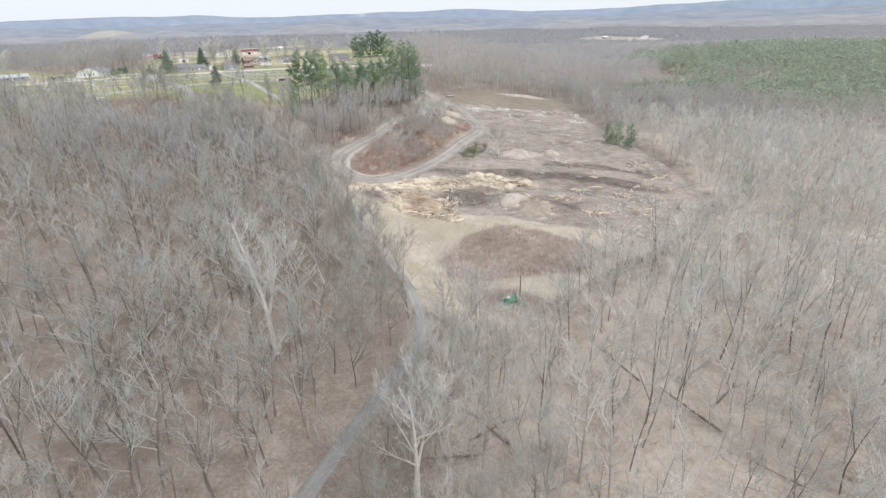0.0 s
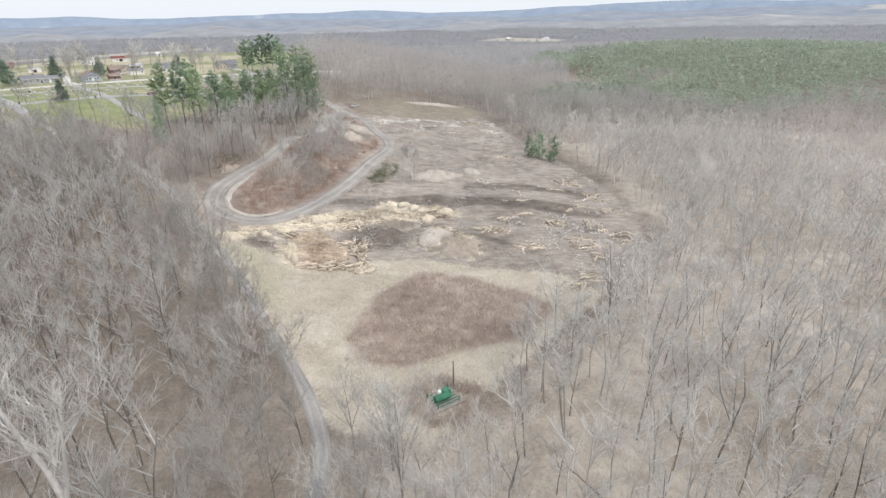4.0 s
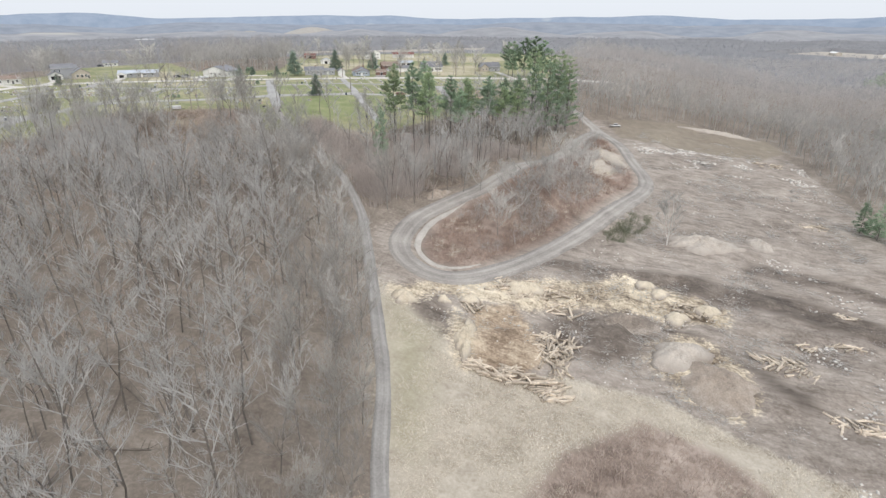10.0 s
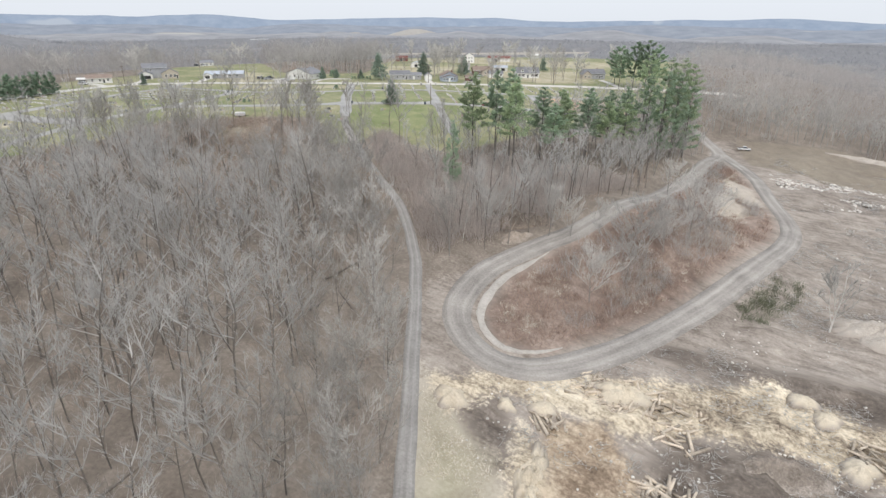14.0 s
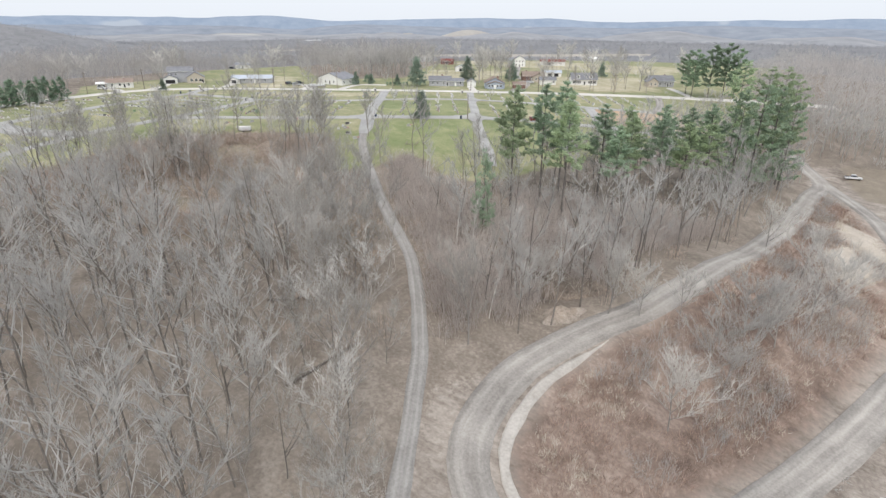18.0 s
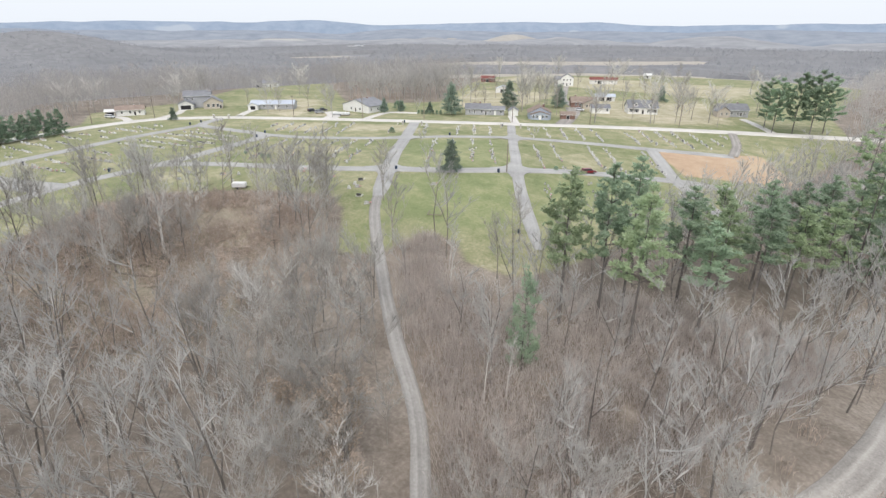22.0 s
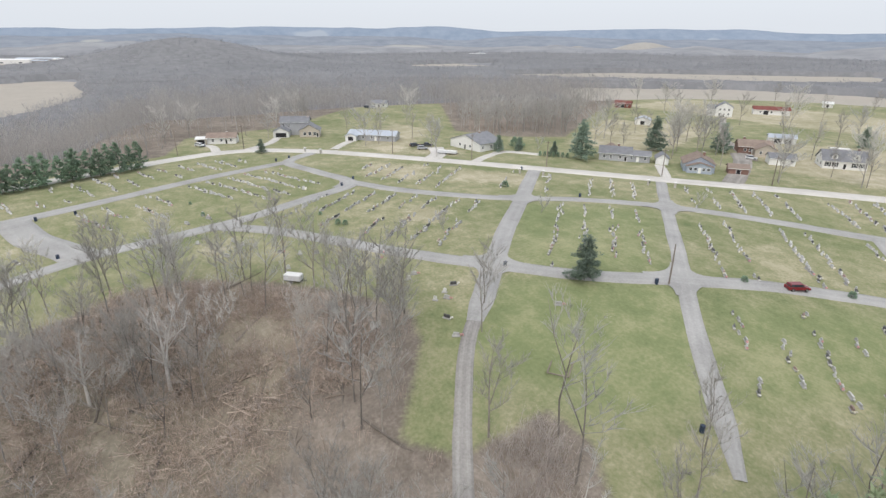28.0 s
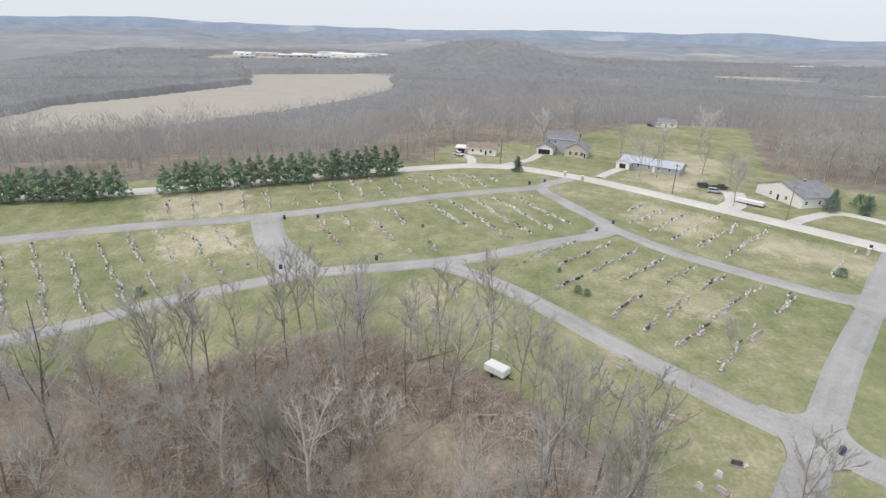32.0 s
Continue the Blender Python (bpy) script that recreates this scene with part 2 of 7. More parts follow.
M_BRICK = surface("red_brick", (0.20, 0.12, 0.10), (0.31, 0.20, 0.165), 0.6, 14, per=0.08, bump=0.2)
M_ROOF = surface("grey_shingles", (0.17, 0.175, 0.19), (0.27, 0.275, 0.29), 0.5, 14, per=0.1, bump=0.4, dist=0.03)
M_ROOF_PALE = surface("blue_grey_metal_roof", (0.40, 0.44, 0.50), (0.52, 0.56, 0.62), 0.3, 10, rough=0.45, per=0.04, bump=0.05)
M_ROOF_BROWN = surface("brown_shingles", (0.20, 0.155, 0.13), (0.31, 0.25, 0.21), 0.5, 14, per=0.1, bump=0.4, dist=0.03)
M_GLASS_DARK = surface("window_glass", (0.03, 0.035, 0.045), (0.07, 0.08, 0.09), 0.5, 4, rough=0.08, per=0.1, bump=0)
M_TRIM = surface("white_trim", (0.76, 0.76, 0.74), (0.84, 0.84, 0.82), 0.6, 8, rough=0.5, per=0.02, bump=0)
M_DARK = surface("dark_opening", (0.02, 0.02, 0.022), (0.045, 0.045, 0.048), 0.6, 8, rough=0.8, per=0.1, bump=0)


# ---- numbers to meshes ----
def vnoise(x, y, scale, seed=0):
    """Smooth value noise, 0 to 1, on numpy arrays."""
    x, y = np.asarray(x, float) / scale + 91.7 * seed, np.asarray(y, float) / scale - 37.3 * seed
    xi, yi = np.floor(x), np.floor(y)
    fx, fy = x - xi, y - yi
    fx, fy = fx * fx * (3 - 2 * fx), fy * fy * (3 - 2 * fy)

    def h(a, b):
        v = np.sin(a * 127.1 + b * 311.7 + seed * 17.3) * 43758.5453
        return v - np.floor(v)
    return (h(xi, yi) * (1 - fx) + h(xi + 1, yi) * fx) * (1 - fy) + (h(xi, yi + 1) * (1 - fx) + h(xi + 1, yi + 1) * fx) * fy


def mesh_np(name, v, f, materials, index=None, smooth=False):
    """A mesh from vertex and triangle (or quad) arrays."""
    v, f = np.asarray(v, np.float32), np.asarray(f, np.int32)
    k = f.shape[1]
    me = bpy.data.meshes.new(name)
    me.vertices.add(len(v))
    me.vertices.foreach_set("co", v.ravel())
    me.loops.add(f.size)
    me.loops.foreach_set("vertex_index", f.ravel())
    me.polygons.add(len(f))
    me.polygons.foreach_set("loop_start", np.arange(0, f.size, k, dtype=np.int32))
    me.polygons.foreach_set("loop_total", np.full(len(f), k, np.int32))
    for m in materials if isinstance(materials, (list, tuple)) else [materials]:
        me.materials.append(m)
    if index is not None:
        me.polygons.foreach_set("material_index", np.asarray(index, np.int32))
    if smooth:
        me.polygons.foreach_set("use_smooth", np.ones(len(f), bool))
    me.update()
    me.validate()
    return me


def part(name, data, material, parent, label=""):
    """Links a bmesh, or a mesh that is made already, as one mesh object under a thing or a part."""
    if isinstance(data, bmesh.types.BMesh):
        me = bpy.data.meshes.new(name)
        data.to_mesh(me)
        data.free()
        me.materials.append(material)
        data = me
    ob = new(name, data)
    ob.parent = parent
    if label:
        tagged(ob, label)
    return ob


def inside(x, y, poly):
    """Which of the points lie inside a polygon."""
    r = np.zeros(np.shape(x), bool)
    for (ax, ay), (bx, by) in zip(poly, poly[1:] + poly[:1]):
        if ay != by:
            r ^= ((ay > y) != (by > y)) & (x < (bx - ax) * (y - ay) / (by - ay) + ax)
    return r


def depth(x, y, poly):
    """Metres inside (+) or outside (-) of a polygon's edge."""
    d = np.full(np.shape(x), 1e9)
    for (ax, ay), (bx, by) in zip(poly, poly[1:] + poly[:1]):
        t = np.clip(((x - ax) * (bx - ax) + (y - ay) * (by - ay)) / ((bx - ax) ** 2 + (by - ay) ** 2), 0, 1)
        d = np.minimum(d, np.hypot(x - ax - t * (bx - ax), y - ay - t * (by - ay)))
    return np.where(inside(x, y, poly), d, -d)


def away(x, y, line):
    """Metres from an open line."""
    d = np.full(np.shape(x), 1e9)
    for (ax, ay), (bx, by) in zip(line, line[1:]):
        t = np.clip(((x - ax) * (bx - ax) + (y - ay) * (by - ay)) / ((bx - ax) ** 2 + (by - ay) ** 2), 0, 1)
        d = np.minimum(d, np.hypot(x - ax - t * (bx - ax), y - ay - t * (by - ay)))
    return d


# ---- the plan ----
CLEARING = [(-8, 108), (8, 104), (20, 118), (41, 137), (56, 150), (80, 171), (88, 196), (93, 231), (88, 276), (80, 334), (70, 420),
            (26, 432), (-14, 412), (-24, 402), (-20, 365), (-22, 335), (-27, 300), (-32, 268), (-38, 252), (-47, 237), (-51, 222), (-58, 209), (-55, 198), (-48, 188), (-30, 154)]
MEADOW = [(-8, 108), (8, 104), (20, 116), (41, 137), (56, 150), (50, 163), (33, 170), (14, 178), (-4, 176), (-12, 170), (-22, 172),
          (-40, 184), (-48, 188), (-30, 154)]
BRUSH_PATCH = [(-7, 136), (-4, 127), (4, 124), (15, 129), (32, 133), (43, 145), (38, 154), (24, 167), (12, 171), (0, 157)]
ISLAND = [(-19, 375), (-21, 340), (-26, 304), (-31, 268), (-34, 254), (-41, 240), (-46, 224), (-45, 208), (-40, 201), (-31, 203), (-23, 217), (-15, 233),
          (-7, 256), (4, 290), (5, 308), (-1, 331), (-8, 357)]
GRADED = [(-14, 412), (-5, 380), (20, 372), (60, 378), (74, 400), (70, 424), (26, 434)]
LAWN = [(-196, 170), (-191, 190), (-182, 209), (-189, 222), (-193, 238), (-189, 250), (-177, 262), (-165, 270), (-150, 276), (-141, 272), (-127, 258),
        (-119, 262), (-117, 277), (-109, 277), (-103, 272), (-93, 275), (-89, 283), (-85, 298), (-80, 318), (-72, 345), (-62, 400), (-50, 470), (-70, 540), (-60, 720),
        (-300, 730), (-335, 620), (-290, 515), (-246, 434), (-262, 413), (-290, 402), (-390, 470), (-420, 430), (-350, 340), (-345, 288), (-312, 272), (-300, 230), (-284, 130), (-240, 90)]
ROADS = {
    "lane_south": (2.6, M_LANE_DARK, [(-30, 30), (-23, 57), (-17, 75), (-10.5, 93), (-9.7, 98)]),
    "lane": (2.6, M_LANE, [(-9.7, 98), (-9.6, 105), (-13, 117), (-19, 131), (-25, 143), (-32, 159), (-40, 173), (-50, 190), (-59, 205), (-67, 217), (-82, 234),
                           (-97, 245), (-111, 256), (-122, 265), (-135, 277), (-142, 286)]),
    "cemetery_way": (4.4, M_ROAD, [(-139, 282), (-149, 295), (-166, 316), (-181, 336), (-195, 354), (-209, 373)]),
    "cemetery_drive": (3.4, M_ROAD, [(-95, 288), (-100, 294), (-106, 301), (-115, 312), (-125, 326), (-149, 361), (-172, 395)]),
    "cross_drive": (4.3, M_ROAD, [(-217, 262), (-205, 272), (-190, 280), (-172, 288), (-155, 297), (-138, 309), (-125, 325), (-112, 343), (-91, 363), (-76, 372)]),
    "upper_drive": (4.3, M_ROAD, [(-233, 311), (-214, 319), (-188, 337), (-175, 353), (-156, 370), (-133, 384), (-110, 396), (-85, 412)]),
    "west_drive": (4.3, M_ROAD, [(-196, 172), (-201, 186), (-212, 206), (-216, 221), (-218, 235), (-217, 254), (-218, 270), (-224, 290), (-232, 310), (-253, 308), (-273, 306), (-284, 322)]),
    "outer_drive": (4.3, M_ROAD, [(-240, 150), (-246, 165), (-253, 188), (-255, 210), (-257, 230), (-260, 248), (-267, 275), (-273, 306)]),
    "link_drive": (7.5, M_ROAD, [(-254, 221), (-240, 224), (-228, 229), (-218, 233)]),
    "east_drive": (4.3, M_ROAD, [(-110, 396), (-99, 378), (-90, 364), (-78, 352), (-66, 343)]),
    "public_road": (6.2, M_ROAD_PALE, [(-268, 90), (-275, 140), (-279, 175), (-286, 205), (-295, 245), (-302, 272), (-304, 292), (-298, 308), (-280, 327), (-255, 345), (-230, 362),
                                       (-211, 374), (-173, 399), (-151, 415), (-113, 442), (-74, 472), (-20, 520)]),
    "loop_track": (5.4, M_GRAVEL, [(-26, 404), (-18, 388), (-20, 365), (-22, 335), (-27, 300), (-32, 268), (-38, 252), (-46, 238), (-51, 222), (-50, 207), (-45, 199), (-37, 196), (-29, 200),
                                   (-20, 213), (-12, 230), (-3, 253), (7, 286), (9, 308), (3, 331), (-4, 358), (-14, 383), (-26, 404), (-50, 428)]),
}


def ground_z(x, y):
    """The height of the ground."""
    x, y = np.asarray(x, float), np.asarray(y, float)
    u = -0.966 * x + 0.259 * y
    z = -2.2 + 33.1 / (1 + np.exp(-(u - 118) / 40))
    for cx, cy, r, h in ((-136, 312, 50, 4), (-32, 262, 20, 5), (-24, 390, 32, -5), (-220, 195, 45, -4), (12, 172, 30, -2), (-18, 275, 26, 3.5),
                         (-150, 232, 26, -7), (-125, 215, 30, -6)):
        z = z + h * np.exp(-((x - cx) ** 2 + (y - cy) ** 2) / (r * r))
    d = np.hypot(x + 150, np.where(y > 300, (y - 300) * 0.62, y - 300))
    s = np.clip((d - 235) / 260, 0, 1)
    s = s * s * (3 - 2 * s)
    z = z * (1 - s) - 12 * s
    w = np.clip((-x - 300) / 130, 0, 1) * np.clip((292 - y) / 50, 0, 1)
    z = np.maximum(z - 15 * w * w * (3 - 2 * w), -12)
    r = np.hypot(x, y - 200)
    z = z + np.clip((r - 900) / 2600, 0, 1) * 22 * vnoise(x, y, 700, 3)
    z = z + 56 * np.exp(-((x + 1550) ** 2 + (y - 605) ** 2) / 210.0 ** 2) + 22 * np.exp(-((x - 480) ** 2 + (y - 760) ** 2) / 300.0 ** 2)
    return z


def gz(x, y):
    return float(ground_z(x, y))


def curve_points(line, step=2.0):
    """A smooth curve through the points of a line, in equal steps."""
    p = np.array(line, float)
    q = np.vstack([2 * p[0] - p[1], p, 2 * p[-1] - p[-2]])
    out = []
    for i in range(1, len(q) - 2):
        n = max(2, int(np.hypot(*(q[i + 1] - q[i])) / step))
        for t in np.arange(n) / n:
            a, b, c, e = q[i - 1], q[i], q[i + 1], q[i + 2]
            out.append(0.5 * (2 * b + (c - a) * t + (2 * a - 5 * b + 4 * c - e) * t * t + (3 * b - a - 3 * c + e) * t ** 3))
    out.append(p[-1])
    return np.array(out)


# ---- the ground: one sheet to the horizon, with what covers it ----
def axis(lo, hi, step, far):
    core = list(np.arange(lo, hi + step, step))
    s, left = step, []
    v = lo
    while v > -far:
        s *= 1.14
        v -= s
        left.append(v)
    s, v, right = step, core[-1], []
    while v < far:
        s *= 1.14
        v += s
        right.append(v)
    return np.array(left[::-1] + core + right)


def build_ground():
    gx, gy = axis(-330, 130, 2.2, 4700), axis(-60, 480, 2.2, 4700)
    gx = np.sort(np.concatenate([gx[(gx < -48) | (gx > 92)], np.arange(-48, 92.5, 1.25)]))
    gy = np.sort(np.concatenate([gy[(gy < 160) | (gy > 252)], np.arange(160, 252.5, 1.15)]))
    X, Y = np.meshgrid(gx, gy)
    x, y = X.ravel(), Y.ravel()
    near = np.exp(-np.clip(np.maximum(np.abs(x + 100) - 280, np.abs(y - 220) - 320), 0, None) / 60)
    clear = depth(x, y, CLEARING)
    meadow = depth(x, y, MEADOW)
    z = ground_z(x, y)
    rough = np.clip(clear / 6, 0, 1) * np.clip(-meadow / 6, 0, 1)
    onroad = np.full(x.shape, 1e9)
    for w, _, line in ROADS.values():
        onroad = np.minimum(onroad, away(x, y, line) - w / 2)
    rough = rough * np.clip((onroad - 2) / 5, 0, 1)
    z = z + rough * (1.5 * (vnoise(x, y, 9, 5) - 0.5) + 0.7 * (vnoise(x, y, 4, 6) - 0.5))
    sand = np.maximum.reduce([depth(x, y, p) for p in SANDS + DARKS + [BROWN]])
    crag = np.abs(vnoise(x, y, 5.0, 16) - 0.5) + 0.6 * np.abs(vnoise(x, y, 2.4, 17) - 0.5)
    z = z + rough * np.clip(0.35 + sand / 4, 0.35, 1) * (1.3 - 3.2 * crag) * 0.75
    lawn = depth(x, y, LAWN)
    wild = np.clip(-lawn / 6, 0, 1) * np.clip(-clear / 6, 0, 1) * np.clip((onroad - 2) / 6, 0, 1) * near
    z = z + wild * (1.6 * (vnoise(x, y, 14, 7) - 0.5) + 0.6 * (vnoise(x, y, 5, 8) - 0.5))
    nx, ny = len(gx), len(gy)
    i = np.arange(nx * ny).reshape(ny, nx)
    f = np.stack([i[:-1, :-1].ravel(), i[:-1, 1:].ravel(), i[1:, 1:].ravel(), i[1:, :-1].ravel()], 1)
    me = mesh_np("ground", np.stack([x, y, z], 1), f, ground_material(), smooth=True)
    fields = np.full(x.shape, -1e9)
    for poly in FIELDS:
        fields = np.maximum(fields, depth(x, y, poly))
    sand = np.maximum.reduce([depth(x, y, p) for p in SANDS])
    layers = {"lawn": lawn, "meadow": meadow, "mud": clear, "brush": depth(x, y, BRUSH_PATCH), "russet": depth(x, y, ISLAND), "scar": np.maximum.reduce([depth(x, y, p) for p in SCARS]), "graded": depth(x, y, GRADED),
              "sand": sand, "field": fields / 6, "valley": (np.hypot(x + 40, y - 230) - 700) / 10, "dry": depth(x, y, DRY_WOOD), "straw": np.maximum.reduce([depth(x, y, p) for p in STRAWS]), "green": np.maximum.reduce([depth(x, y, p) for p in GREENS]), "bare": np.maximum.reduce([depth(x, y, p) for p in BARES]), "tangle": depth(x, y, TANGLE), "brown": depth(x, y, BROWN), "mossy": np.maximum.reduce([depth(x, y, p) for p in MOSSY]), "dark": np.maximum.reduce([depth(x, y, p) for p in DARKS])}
    for name, v in layers.items():
        a = me.attributes.new(name, "FLOAT", "POINT")
        a.data.foreach_set("value", np.clip(v, -30, 30).astype(np.float32))
    ob = new("ground", me)
    tagged(ob, "rolling ground of leaf litter, lawn, dry meadow and churned soil", "ground", kind="structure")
    return ob


SCRUB = [(-64, 218), (-52, 246), (-44, 270), (-36, 300), (-50, 300), (-66, 290), (-84, 280), (-92, 268), (-101, 264), (-110, 272), (-116, 274), (-117, 263), (-97, 247), (-82, 236)]
TANGLE = [(-170, 200), (-180, 211), (-186, 222), (-192, 235), (-189, 247), (-177, 259), (-166, 262), (-152, 254), (-138, 246), (-128, 232), (-136, 214), (-154, 203)]
BROWN = [(-25, 188), (-17, 194), (-10, 186), (-7, 178), (-12, 168), (-19, 170), (-21, 179)]
# dark soil, pit and ruts; one patch paints a scarp's shadow into the ground
DARKS = [[(-6, 197), (7, 203.5), (15, 201.5), (24, 197.5), (32, 191), (39, 183), (41, 185), (33, 194), (24, 200), (15, 204), (7, 206)], [(36, 240), (60, 236), (82, 224), (84, 230), (60, 244), (38, 248)],
         [(-12, 188), (-5, 197), (7, 203), (13, 198), (11, 190), (4, 184), (-3, 185)], [(-38, 183), (-34, 189), (-28, 184), (-26, 176), (-29, 175)], [(-62, 239), (-64, 247), (-54, 250), (-50, 244)],
         [(-16, 216.5), (-3, 218.5), (16, 219.5), (38, 219), (56, 213), (76, 200), (82, 206), (70, 217), (54, 226), (36, 230), (18, 229), (2, 226), (-12, 221)]]
FIELDS = [[(-794, -79), (-640, -90), (-560, -20), (-600, 70), (-690, 160), (-800, 245), (-950, 318), (-1290, 345), (-1255, 62), (-1050, 93), (-884, -14)],
          [(-720, 985), (-410, 620), (-335, 560), (-310, 640), (-300, 722), (-40, 722), (-100, 1000), (-335, 1290), (-533, 1215)], [(-900, 1040), (-780, 1100), (-500, 1330), (-390, 1480), (-440, 1750), (-890, 1390), (-990, 1120)],
          [(-1377, 1082), (-1342, 1429), (-1131, 1210), (-1200, 1040)], [(240, 1600), (450, 1950), (620, 1695), (459, 1400)],
          [(-1600, -120), (-1620, 330), (-1760, 440), (-2040, 470), (-2040, -160)]]
THICKET = [(-193, 196), (-182, 212), (-190, 238), (-186, 250), (-174, 261), (-160, 268), (-146, 268), (-140, 255), (-160, 248), (-176, 234), (-172, 212)]
DRY_WOOD = [(-4, 30), (-2, 100), (22, 112), (60, 146), (92, 190), (100, 270), (90, 330), (140, 380), (330, 330), (330, -60), (20, -60)]
MOSSY = [[(-41, 181), (-35, 168), (-24, 146), (-21, 146), (-25, 162), (-30, 176)]]
GREENS = [[(-147, 302), (-130, 325), (-155, 363), (-183, 336)], [(-137, 276), (-112, 280), (-100, 300), (-124, 322), (-147, 294)], [(-117, 322), (-100, 345), (-80, 360), (-76, 340), (-100, 302)]]
BARES = [[(-108, 394), (-78, 422), (-60, 398), (-90, 372)]]
STRAWS = [[(-120, 452), (-100, 475), (-130, 530), (-190, 500), (-160, 445)], [(-236, 420), (-200, 440), (-215, 520), (-270, 500)], [(-300, 560), (-120, 560), (-120, 640), (-300, 640)], [(-283, 340), (-262, 350), (-300, 395), (-330, 390)],
          [(-262, 350), (-243, 366), (-250, 374), (-268, 366)], [(-215, 340), (-190, 356), (-205, 366), (-228, 350)], [(-240, 320), (-222, 330), (-236, 345), (-255, 332)],
          [(-258, 190), (-276, 187), (-283, 213), (-259, 213)], [(-249, 196), (-251, 214), (-236, 218), (-233, 200)], [(-200, 252), (-196, 256), (-204, 264), (-208, 258)], [(-190, 300), (-182, 306), (-190, 318), (-200, 312)]]
SANDS = [[(-44, 186), (-38, 181), (-34, 190), (-24, 192), (-13, 193), (-5, 200), (8, 206), (16, 205), (28, 208), (30, 216), (18, 220), (6, 222), (-6, 212), (-16, 207), (-30, 198)],
         [(12, 189), (14, 196), (19, 201), (25, 199), (30, 193), (32, 184), (28, 177), (20, 180)], [(-28, 186), (-22, 182), (-17, 170), (-22, 169), (-26, 178)]]
SCARS = [[(-15, 314), (-9, 324), (-3, 310), (-9, 293)], [(-12, 330), (-5, 318), (2, 320), (-3, 336), (-12, 345)]]


